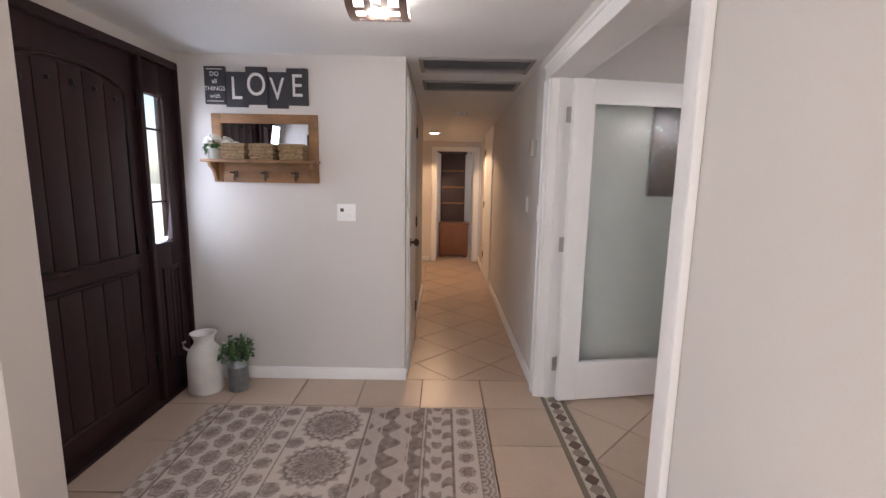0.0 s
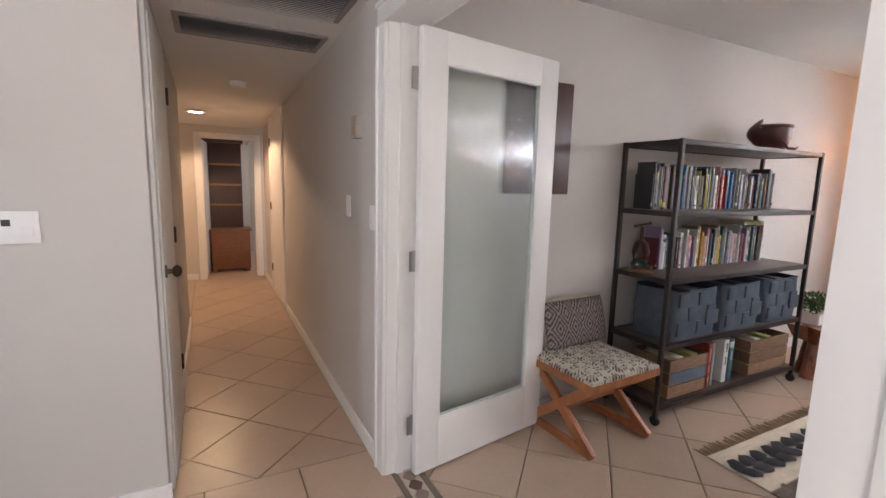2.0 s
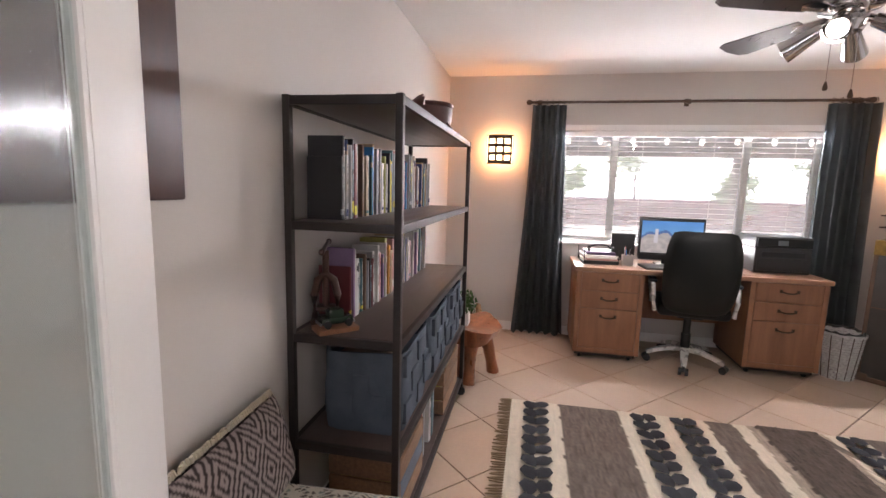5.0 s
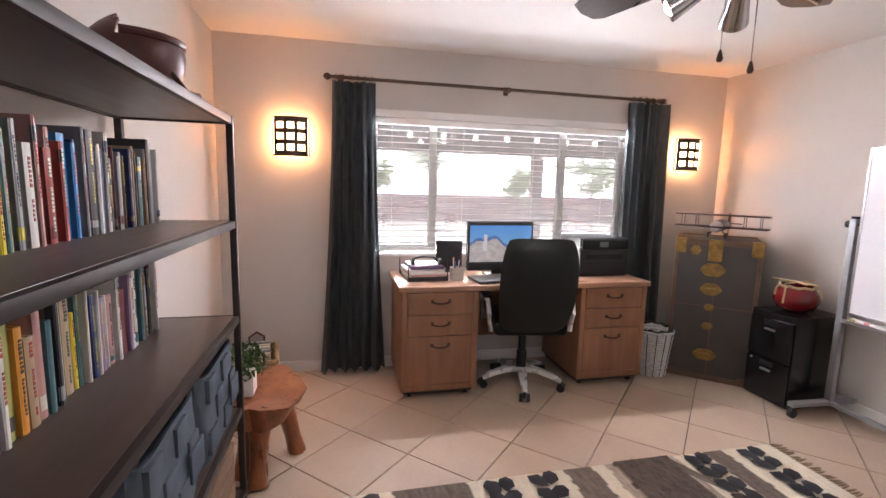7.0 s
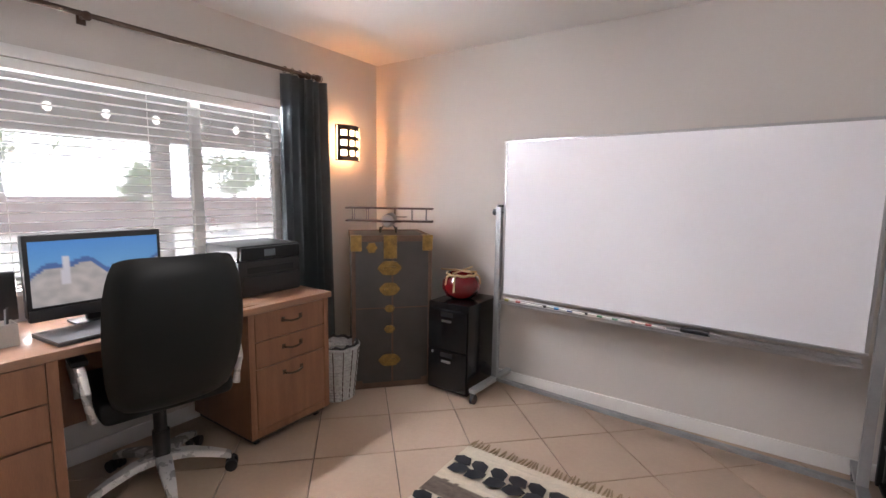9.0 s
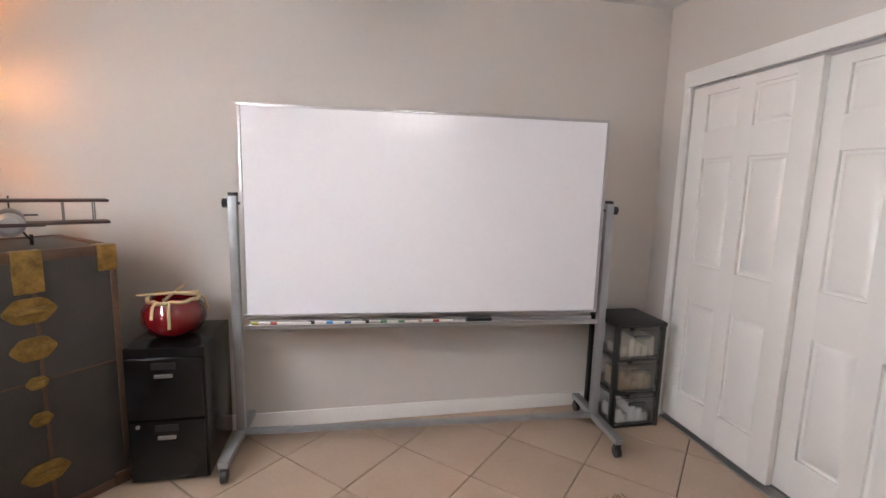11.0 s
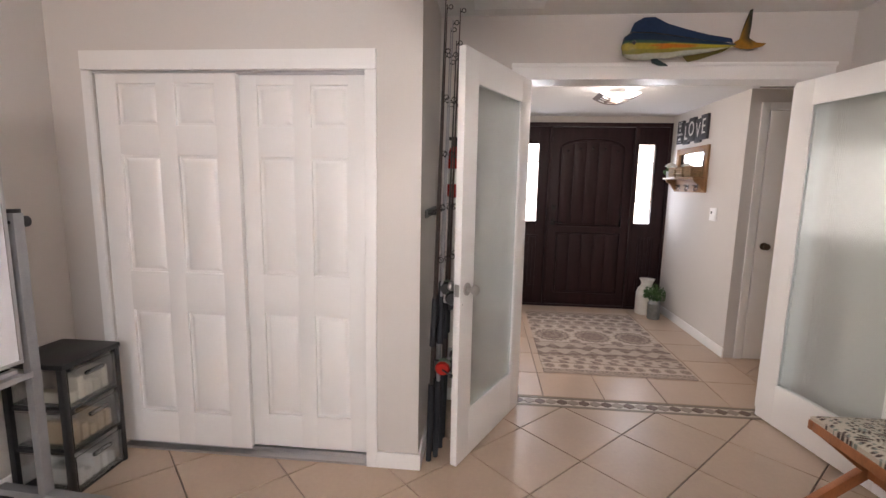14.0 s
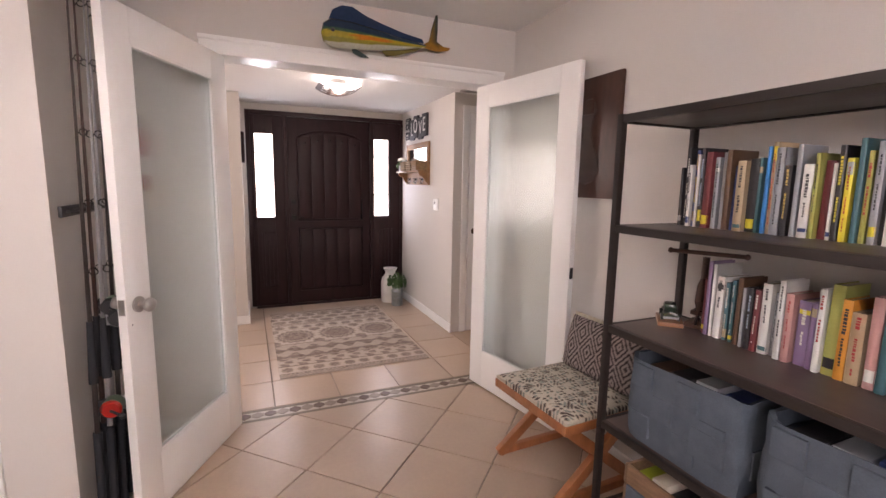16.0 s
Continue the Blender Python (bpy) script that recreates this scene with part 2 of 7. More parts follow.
w = box(0.68, NORTH, 0, 5.3, NORTH + 0.1, 2.6)
setting("wall_north", w, M["wall"], "smooth light greige painted wall behind the bookshelf", "wall")
w = box(0.68, SOUTH - 0.12, 0, 5.3, SOUTH, 2.6)
setting("wall_south", w, M["wall"], "smooth greige painted wall behind the whiteboard", "wall")
WY0, WY1, WZ0, WZ1 = -0.21, 1.90, 0.90, 1.90
w = box(EAST, SOUTH, 0, EAST + 0.16, WY0, 2.6)
box(EAST, WY1, 0, EAST + 0.16, NORTH, 2.6, bm=w)
box(EAST, WY0, 0, EAST + 0.16, WY1, WZ0, bm=w)
box(EAST, WY0, WZ1, EAST + 0.16, WY1, 2.6, bm=w)
setting("wall_east", w, M["wall"], "greige painted wall with a wide window", "wall")
# wall between the entry and the office, with the double door opening
OY0, OY1, OZ = 1.17, 2.79, 2.045
w = box(HALLX, -4.0, 0, DOORX, OY0, 2.6)
box(HALLX, OY1, 0, DOORX, 7.6, 2.6, bm=w)
box(HALLX, OY0, OZ, DOORX, OY1, 2.6, bm=w)
setting("wall_west", w, M["wall"], "greige painted wall with a wide double door opening", "wall")
# closet bump-out
CX, CY = 1.44, 0.67
for nm, b in dict(wall_closet=(CX - 0.1, 0.42, 0, CX, CY, 2.6), wall_closet_end=(CX - 0.1, SOUTH, 0, CX, -0.90, 2.6),
                  wall_closet_head=(CX - 0.1, -0.90, 1.94, CX, 0.42, 2.6), wall_closet_return=(DOORX, CY - 0.1, 0, CX - 0.1, CY, 2.6)).items():
    setting(nm, box(*b), M["wall"], "greige painted closet wall round the sliding doors", "wall")
w = box(DOORX, SOUTH, CEIL, EAST, NORTH, CEIL + 0.1)
setting("ceiling", w, M["ceiling"], "white textured office ceiling", "ceiling")
w = box(-1.9, 3.0, 0, -0.37, 3.12, 2.6)
box(-0.49, 3.12, 0, -0.37, 5.6, 2.6, bm=w)
setting("wall_entry", w, M["wall"], "greige painted entry wall with sign and shelf", "wall")
# rear opening, y -2.6 to -0.8, is unseen and added for the fill lamp
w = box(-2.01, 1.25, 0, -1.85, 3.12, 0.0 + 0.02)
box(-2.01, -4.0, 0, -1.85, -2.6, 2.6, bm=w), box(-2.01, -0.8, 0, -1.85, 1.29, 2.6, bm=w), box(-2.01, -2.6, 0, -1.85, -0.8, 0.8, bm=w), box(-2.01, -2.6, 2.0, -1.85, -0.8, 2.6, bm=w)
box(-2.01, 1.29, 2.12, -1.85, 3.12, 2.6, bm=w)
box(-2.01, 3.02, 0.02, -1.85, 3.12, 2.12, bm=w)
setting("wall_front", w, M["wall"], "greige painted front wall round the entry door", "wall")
w = box(-1.9, 1.10, 0, -1.29, 1.25, 2.6)
setting("wall_stub", w, M["wall"], "short greige painted wall beside the front door", "wall")
w = box(-1.9, -4.0, LOW, HALLX, 3.0, LOW + 0.1)
setting("ceiling_entry", w, M["ceiling"], "white textured entry and hall ceiling", "ceiling")
w = prism([(3.0, LOW), (7.72, LOW - 0.15), (10.0, LOW - 0.15), (10.0, 2.45), (3.0, 2.45)], -1.9, 1.5, Matrix(((0, 0, 1, 0), (1, 0, 0, 0), (0, 1, 0, 0), (0, 0, 0, 1))))
setting("ceiling_hall", w, M["ceiling"], "white textured hall ceiling", "ceiling")
# unseen living room behind the camera, with an added opening for the fill lamp
w = box(-2.06, -4.1, 0, -1.5, -4.0, 2.6)
box(0.7, -4.1, 0, 0.68, -4.0, 2.6, bm=w)
box(-1.5, -4.1, 0, 0.7, -4.0, 0.75, bm=w)
box(-1.5, -4.1, 2.05, 0.7, -4.0, 2.6, bm=w)
setting("wall_living", w, M["wall"], "plain greige wall of the unseen living room with an added opening", "wall")
# end of the hall: side passage, end wall with door opening, far room
w = box(-2.0, 7.72, 0, -0.24, 7.84, 2.6)
box(0.42, 7.72, 0, 0.68, 7.84, 2.6, bm=w)
box(-0.24, 7.72, 1.88, 0.42, 7.84, 2.6, bm=w)
setting("wall_hall_end", w, M["wall"], "greige end wall of the hall with a door opening", "wall")
w = box(-2.0, 5.6, 0, -1.9, 7.72, 2.6)
box(-1.9, 5.48, 0, -0.49, 5.6, 2.6, bm=w)
setting("wall_passage", w, M["wall"], "plain greige wall of the side passage", "wall")
w = box(-2.0, 7.84, 0, -1.9, 10.1, 2.6)
box(-1.9, 10.0, 0, 1.6, 10.1, 2.6, bm=w)
box(1.5, 7.84, 0, 1.6, 10.0, 2.6, bm=w)
setting("wall_far_room", w, M["wall"], "plain warm greige wall of the far room", "wall")

# ---- trim, doors and window ----


def casing(name, x0, x1, y0, y1, top, wdt=0.09, label="white painted door casing"):
    """Flat casing with a raised outer band round an opening in a wall that runs along y."""
    t = tagged(new(name), label, "trim", kind="structure")
    side = 1 if x1 > x0 else -1
    for nm, (a, b, c, d) in dict(side_a=(y0 - wdt, y0, 0, top), side_b=(y1, y1 + wdt, 0, top), head=(y0 - wdt, y1 + wdt, top, top + wdt)).items():
        bm = box(x0, a, c, x1, b, d, 0.004)
        if nm == "head":
            box(x0, a - 0.004, d - 0.02, x1 + side * 0.008, b + 0.004, d + 0.002, 0.004, bm=bm)
        else:
            e = a - 0.003 if nm == "side_a" else b - 0.019
            box(x0 + side * 0.002, e, c + 0.001, x1 + side * 0.008, e + 0.022, d - 0.002, 0.004, bm=bm)
        part("casing_board", bm, M["white"], t)
    return t


casing("trim_office_opening_inner", DOORX, DOORX + 0.018, OY0 + 0.015, OY1 - 0.015, OZ - 0.02)
casing("trim_office_opening_outer", HALLX, HALLX - 0.018, OY0 + 0.015, OY1 - 0.015, OZ - 0.02)
jl = box(HALLX, OY0, 0, DOORX, OY0 + 0.018, OZ)
box(HALLX, OY1 - 0.018, 0, DOORX, OY1, OZ, bm=jl)
box(HALLX, OY0 + 0.018, OZ - 0.018, DOORX, OY1 - 0.018, OZ, bm=jl)
box(HALLX + 0.05, OY0 + 0.018, 0, HALLX + 0.085, OY0 + 0.03, OZ - 0.018, bm=jl)
box(HALLX + 0.05, OY1 - 0.03, 0, HALLX + 0.085, OY1 - 0.018, OZ - 0.018, bm=jl)
setting("door_jamb", jl, M["white"], "white painted jamb of the double doorway", "door jamb")


def french_door(name, m, side, label, W=0.775):
    """A leaf hinged at the origin that reaches along x; side tells on which face the knuckles sit."""
    d = tagged(new(name), label, "door", "double office doors", "structure")
    d.matrix_world = m
    T, H, S = 0.018, 2.015, 0.125
    part("stile", box(0, -T, 0.01, S, T, H, 0.003), M["white"], d)
    part("stile", box(W - S, -T, 0.01, W, T, H, 0.003), M["white"], d)
    part("top_rail", box(S, -T, H - 0.13, W - S, T, H, 0.003), M["white"], d)
    part("bottom_rail", box(S, -T, 0.01, W - S, T, 0.255, 0.003), M["white"], d)
    bead = bmesh.new()
    for f in (-1, 1):
        y = f * (T - 0.006)
        box(S - 0.002, y - 0.004, 0.253, S + 0.010, y + 0.004, H - 0.128, 0.002, bm=bead)
        box(W - S - 0.010, y - 0.004, 0.253, W - S + 0.002, y + 0.004, H - 0.128, 0.002, bm=bead)
        box(S + 0.010, y - 0.004, 0.253, W - S - 0.010, y + 0.004, 0.265, 0.002, bm=bead)
        box(S + 0.010, y - 0.004, H - 0.14, W - S - 0.010, y + 0.004, H - 0.128, 0.002, bm=bead)
    part("glazing_bead", bead, M["white"], d)
    g = part("glass_pane", box(S - 0.003, -0.004, 0.25, W - S + 0.003, 0.004, H - 0.125), M["frosted"], d, "reeded frosted glass pane")
    g.visible_shadow = False
    for z in (0.25, 1.03, 1.81):
        h = box(-0.004, side * T - 0.002, z - 0.045, 0.028, side * T + 0.002, z + 0.045)
        box(-0.03, side * T - 0.002, z - 0.045, -0.004, side * T + 0.002, z + 0.045, bm=h)
        rod((-0.002, side * (T + 0.003), z - 0.047), (-0.002, side * (T + 0.003), z + 0.047), 0.007, bm=h)
        part("hinge", h, M["steel"], d, "satin nickel hinge")
    return d


dS = french_door("door_1", pose(0.70, 1.195, 0, 0, 0, -26.5), -1, "white french door with reeded frosted glass, standing open", 0.79)
dN = french_door("door_2", pose(0.64, 2.715, 0, 0, 0, 9.5), 1, "white french door with reeded frosted glass, folded back to the wall", 0.855)
for s in (-1, 1):
    k = rod((0.73, s * 0.018, 0.91), (0.73, s * 0.026, 0.91), 0.031, seg=20)
    rod((0.73, s * 0.026, 0.91), (0.73, s * 0.052, 0.91), 0.012, bm=k)
    ball((0.73, s * 0.066, 0.91), 0.028, bm=k, sub=3, s=(1, 0.72, 1))
    part("knob", k, M["steel"], dS, "satin nickel round knob")
part("latch_plate", box(0.789, -0.012, 0.88, 0.792, 0.012, 0.94), M["steel"], dS)
part("latch_plate", box(0.854, -0.012, 0.90, 0.857, 0.012, 0.96), M["blackiron"], dN, "dark latch plate")


def baseboard(name, runs, h=0.085):
    bm = bmesh.new()
    for x0, y0, x1, y1 in runs:
        box(x0, y0, 0, x1, y1, h, 0.004, bm=bm)
    setting(name, bm, M["white"], "white painted baseboard along the wall", "baseboard")


baseboard("baseboard_office", [(0.78, NORTH - 0.014, 5.07, NORTH), (CX, SOUTH, 5.07, SOUTH + 0.014), (EAST - 0.014, SOUTH + 0.014, EAST, NORTH - 0.014),
                               (CX, 0.466, CX + 0.014, CY + 0.014), (DOORX, CY, CX, CY + 0.014), (DOORX, CY + 0.014, DOORX + 0.014, 1.09), (CX, SOUTH + 0.014, CX + 0.014, -0.97)])
baseboard("baseboard_entry", [(-1.9, 2.986, -0.356, 3.0), (-0.37, 3.92, -0.356, 5.6), (HALLX - 0.014, 2.89, HALLX, 5.75), (HALLX - 0.014, -4, HALLX, 1.08),
                              (-1.9, 1.25, -1.29, 1.264), (-1.29, 1.086, -1.276, 1.264), (-1.9, 7.706, -0.33, 7.72), (HALLX - 0.014, 6.85, HALLX, 7.72)])

# front door with sidelights
fd = tagged(new("door_front"), "espresso-stained plank entry door with two glazed sidelights, closed", "front door", kind="structure")
fd.matrix_world = pose(-1.85, 0, 0)
fr = bmesh.new()
for a, b in ((1.29, 1.335), (1.665, 1.70), (2.61, 2.645), (2.975, 3.02)):
    box(-0.10, a, 0.02, 0.012, b, 2.12, 0.004, bm=fr)
box(-0.10, 1.335, 2.075, 0.014, 2.975, 2.12, 0.004, bm=fr)
box(-0.13, 1.335, 0.0, 0.03, 2.975, 0.022, 0.003, bm=fr)
part("frame", fr, M["darkdoor"], fd)


def ring_board(y0, y1, z0, z1, gy0, gy1, gz0, gz1, x0=-0.055, x1=-0.012):
    bm = box(x0, y0, z0, x1, gy0, z1, 0.002)
    box(x0, gy1, z0, x1, y1, z1, 0.002, bm=bm)
    box(x0, gy0, z0, x1, gy1, gz0, 0.002, bm=bm)
    box(x0, gy0, gz1, x1, gy1, z1, 0.002, bm=bm)
    return bm


for y0, y1, g0, g1 in ((1.335, 1.665, 1.375, 1.555), (2.645, 2.975, 2.656, 2.832)):
    part("sidelight_frame", ring_board(y0, y1, 0.022, 2.075, g0, g1, 1.0, 1.885), M["darkdoor"], fd)
    b = ring_board(g0 - 0.025, g1 + 0.025, 0.975, 1.91, g0, g1, 1.0, 1.885, -0.012, 0.004)
    part("glass_molding", b, M["darkdoor"], fd)
    part("sidelight_glass", box(-0.036, g0 - 0.01, 0.99, -0.030, g1 + 0.01, 1.895), M["clear"], fd, "clear glass sidelight").visible_shadow = False
    mt = box(-0.045, g0, 1.245, -0.022, g1, 1.257)
    box(-0.045, g0, 1.68, -0.022, g1, 1.692, bm=mt)
    part("muntin", mt, M["darkdoor"], fd)
    pm = (y0 + y1) / 2
    part("panel_molding", ring_board(pm - 0.085, pm + 0.085, 0.22, 0.84, pm - 0.065, pm + 0.065, 0.24, 0.82, -0.014, 0.0), M["darkdoor"], fd)
    for i in range(3):
        a = pm - 0.063 + i * 0.042
        part("plank", box(-0.016, a + 0.002, 0.242, -0.004, a + 0.040, 0.818, 0.004), M["darkdoor"], fd)
part("slab", box(-0.06, 1.703, 0.024, -0.016, 2.607, 2.072, 0.003), M["darkdoor"], fd)
am = bmesh.new()
arch = [(1.80, 0.96), (1.80, 1.83)] + [(2.155 - 0.355 * math.cos(math.pi * k / 12), 1.83 + 0.11 * math.sin(math.pi * k / 12)) for k in range(1, 12)] + [(2.51, 1.83), (2.51, 0.96), (1.80, 0.96)]
tube([(-0.014, y, z) for y, z in arch], 0.012, 8, bm=am)
tube([(-0.014, y, z) for y, z in ((1.80, 0.17), (1.80, 0.87), (2.51, 0.87), (2.51, 0.17), (1.80, 0.17))], 0.012, 8, bm=am)
part("panel_molding", am, M["darkdoor"], fd)
for i in range(5):
    a = 1.815 + i * 0.137
    mid = a + 0.066
    zt = 1.82 + 0.10 * math.sqrt(max(0, 1 - ((mid - 2.155) / 0.36) ** 2)) - 0.01
    part("plank", box(-0.018, a, 0.975, -0.008, a + 0.132, zt, 0.006), M["darkdoor"], fd)
    part("plank", box(-0.018, a, 0.185, -0.008, a + 0.132, 0.855, 0.006), M["darkdoor"], fd)
    part("clavo", ball((-0.006, mid, zt - 0.07), 0.014, sub=2, s=(0.6, 1, 1)), M["blackiron"], fd, "black iron clavo nail")
for z in (1.84, 1.02, 0.28):
    part("hinge", box(-0.02, 2.600, z - 0.05, 0.004, 2.652, z + 0.05, 0.003), M["blackiron"], fd, "black iron hinge")
hd = box(-0.016, 1.725, 0.96, -0.008, 1.775, 1.03, 0.003)
rod((-0.01, 1.75, 1.0), (0.04, 1.75, 1.0), 0.010, bm=hd)
rod((0.04, 1.74, 1.0), (0.04, 1.85, 0.995), 0.009, bm=hd)
box(-0.016, 1.725, 1.14, -0.004, 1.775, 1.19, 0.006, bm=hd)
part("lever_handle", hd, M["blackiron"], fd, "black iron lever and deadbolt")

# sliding closet doors
cd = tagged(new("door_closet"), "white six-panel sliding closet doors, closed", "closet door", kind="structure")
cd.matrix_world = pose(CX, 0, 0)
part("casing_head", box(-0.02, -0.945, 1.905, 0.018, 0.465, 1.992, 0.004), M["white"], cd)
part("casing_side", box(-0.02, -0.945, 0, 0.014, -0.90, 1.905, 0.004), M["white"], cd)
part("casing_side", box(-0.02, 0.412, 0, 0.014, 0.465, 1.905, 0.004), M["white"], cd)
tr = box(-0.09, -0.90, 0.0, 0.004, 0.412, 0.012)
box(-0.045, -0.90, 0.012, -0.04, 0.412, 0.03, bm=tr)
part("floor_track", tr, M["silver"], cd, "aluminium floor track")
part("head_track", box(-0.10, -0.90, 1.895, -0.004, 0.412, 1.904), M["silver"], cd)


def six_panel(y0, y1, x, z0=0.035, z1=1.897):
    """A moulded six-panel leaf whose face lies at x, with sunk panels and raised fields."""
    wd = y1 - y0
    cols = [(y0 + wd * 0.15, y0 + wd * 0.435), (y0 + wd * 0.565, y0 + wd * 0.85)]
    rows = [(0.21, 0.75), (0.95, 1.52), (1.66, 1.85)]
    bm = box(x - 0.034, y0 + 0.001, z0 + 0.001, x - 0.016, y1 - 0.001, z1 - 0.001)
    box(x - 0.018, y0, z0, x, cols[0][0], z1, 0.003, bm=bm)
    box(x - 0.018, cols[0][1], z0, x, cols[1][0], z1, 0.003, bm=bm)
    box(x - 0.018, cols[1][1], z0, x, y1, z1, 0.003, bm=bm)
    for a, b in cols:
        edges = [z0] + [v for r in rows for v in r] + [z1]
        for lo, hi in zip(edges[::2], edges[1::2]):
            box(x - 0.018, a - 0.004, lo, x - 0.0004, b + 0.004, hi, 0.003, bm=bm)
        for lo, hi in rows:
            own = bmesh.new()
            o = [own.verts.new((x - 0.0155, yy, zz)) for yy, zz in ((a + 0.014, lo + 0.014), (b - 0.014, lo + 0.014), (b - 0.014, hi - 0.014), (a + 0.014, hi - 0.014))]
            i = [own.verts.new((x - 0.004, yy, zz)) for yy, zz in ((a + 0.034, lo + 0.034), (b - 0.034, lo + 0.034), (b - 0.034, hi - 0.034), (a + 0.034, hi - 0.034))]
            own.faces.new(i)
            for k in range(4):
                own.faces.new((o[k], o[(k + 1) % 4], i[(k + 1) % 4], i[k]))
            join(bm, own)
    return bm


part("sliding_leaf", six_panel(-0.898, -0.20, -0.012), M["white"], cd)
part("sliding_leaf", six_panel(-0.215, 0.41, -0.052), M["white"], cd)
ck = box(CX - 0.7, SOUTH, 0, CX - 0.69, CY - 0.1, 2.4)
setting("wall_closet_back", ck, M["wall"], "plain closet back wall", "wall")

# office window: frame, panes, sill, blinds
win = tagged(new("window_1"), "wide white sliding window with open white venetian blinds", "window", kind="structure")
win.matrix_world = pose(EAST, 0, 0)
wf = bmesh.new()
box(0.06, WY0, WZ0, 0.12, WY0 + 0.045, WZ1, 0.003, bm=wf), box(0.06, WY1 - 0.045, WZ0, 0.12, WY1, WZ1, 0.003, bm=wf)
box(0.06, WY0 + 0.045, WZ0, 0.12, WY1 - 0.045, WZ0 + 0.045, 0.003, bm=wf), box(0.06, WY0 + 0.045, WZ1 - 0.045, 0.12, WY1 - 0.045, WZ1, 0.003, bm=wf)
part("window_frame", wf, M["white"], win)
for y in (0.352, 1.43):
    part("mullion", box(0.055, y - 0.028, WZ0 + 0.045, 0.115, y + 0.028, WZ1 - 0.045, 0.003), M["white"], win)
for a, b in ((WY0 + 0.045, 0.324), (0.380, 1.402), (1.458, WY1 - 0.045)):
    part("pane", box(0.085, a, WZ0 + 0.045, 0.090, b, WZ1 - 0.045), M["glare"], win).visible_shadow = False
part("window_sill", box(-0.03, WY0 - 0.03, WZ0 - 0.025, 0.06, WY1 + 0.03, WZ0, 0.004), M["white"], win)
cs = box(-0.014, WY0 - 0.05, WZ0 - 0.06, 0, WY0, WZ1 + 0.05, 0.003)
box(-0.014, WY1, WZ0 - 0.06, 0, WY1 + 0.05, WZ1 + 0.05, 0.003, bm=cs), box(-0.014, WY0, WZ1, 0, WY1, WZ1 + 0.05, 0.003, bm=cs)
part("window_casing", cs, M["white"], win)
part("headrail", box(0.0, WY0 + 0.012, WZ1 - 0.05, 0.05, WY1 - 0.012, WZ1 - 0.004, 0.004), M["white"], win)
slat = box(0.002, WY0 + 0.015, -0.0012, 0.050, WY1 - 0.015, 0.0012)
slat_mesh = mesh_of("slat", slat, M["slat"])
for i in range(21):
    s = new("slat", slat_mesh)
    s.parent, s.location = win, (0, 0, WZ0 + 0.03 + i * 0.044)
cords = bmesh.new()
for y in (0.0, 0.62, 1.2, 1.75):
    rod((0.026, y, WZ0 + 0.02), (0.026, y, WZ1 - 0.04), 0.0012, seg=6, bm=cords)
part("blind_cord", cords, M["white"], win)
part("bottom_rail", box(0.004, WY0 + 0.015, WZ0 + 0.004, 0.048, WY1 - 0.015, WZ0 + 0.018, 0.003), M["white"], win)

# hall: linen closet door beside the corner, far doors
hallc = tagged(new("door_hall_closet"), "white slab hall closet door with a bronze knob, closed", "door", kind="structure")
hallc.matrix_world = pose(-0.37, 0, 0)
part("slab", box(0.0, 3.15, 0.01, 0.022, 3.86, 2.02, 0.003), M["white"], hallc)
tb = box(0.0, 3.085, 0, 0.016, 3.145, 2.085, 0.003)
box(0.0, 3.865, 0, 0.016, 3.925, 2.085, 0.003, bm=tb), box(0.0, 3.145, 2.025, 0.016, 3.865, 2.085, 0.003, bm=tb)
part("casing", tb, M["white"], hallc)
kn = rod((0.022, 3.21, 0.96), (0.05, 3.21, 0.96), 0.011)
ball((0.066, 3.21, 0.96), 0.027, bm=kn, sub=3, s=(0.75, 1, 1))
rod((0.022, 3.21, 0.96), (0.028, 3.21, 0.96), 0.03, bm=kn)
BRONZE = surf("oil_rubbed_bronze", (0.09, 0.065, 0.045), 0.35, 0.2, 20, 0.02, 150, metal=0.9)
part("knob", kn, BRONZE, hallc, "dark bronze knob")
for z in (0.3, 1.05, 1.8):
    part("hinge", rod((0.026, 3.863, z - 0.045), (0.026, 3.863, z + 0.045), 0.008), BRONZE, hallc)
far = tagged(new("trim_hall_end"), "white casing round the far doorway", "trim", kind="structure")
fb = box(-0.31, 7.702, 0, -0.24, 7.72, 1.95, 0.003)
box(0.42, 7.702, 0, 0.49, 7.72, 1.95, 0.003, bm=fb), box(-0.24, 7.702, 1.88, 0.42, 7.72, 1.95, 0.003, bm=fb)
box(-0.24, 7.72, 0, -0.225, 7.84, 1.88, bm=fb), box(0.405, 7.72, 0, 0.42, 7.84, 1.88, bm=fb)
part("casing_board", fb, M["white"], far)
hd2 = tagged(new("door_hall_side"), "white door with casing on the hall side wall, closed", "door", kind="structure")
hd2.matrix_world = pose(HALLX, 0, 0)
part("slab", box(-0.012, 5.84, 0.01, 0, 6.76, 2.02), M["white"], hd2)
tb = box(-0.02, 5.77, 0, 0, 5.84, 2.09, 0.003)
box(-0.02, 6.76, 0, 0, 6.83, 2.09, 0.003, bm=tb), box(-0.02, 5.84, 2.02, 0, 6.76, 2.09, 0.003, bm=tb)
part("casing", tb, M["white"], hd2)
for z in (0.3, 1.05, 1.8):
    part("hinge", rod((-0.016, 6.755, z - 0.045), (-0.016, 6.755, z + 0.045), 0.009), BRONZE, hd2)
ob = tagged(new("door_far_room"), "white door standing open into the far room", "door", kind="structure")
ob.matrix_world = pose(-0.235, 7.85, 0, 0, 0, 84)
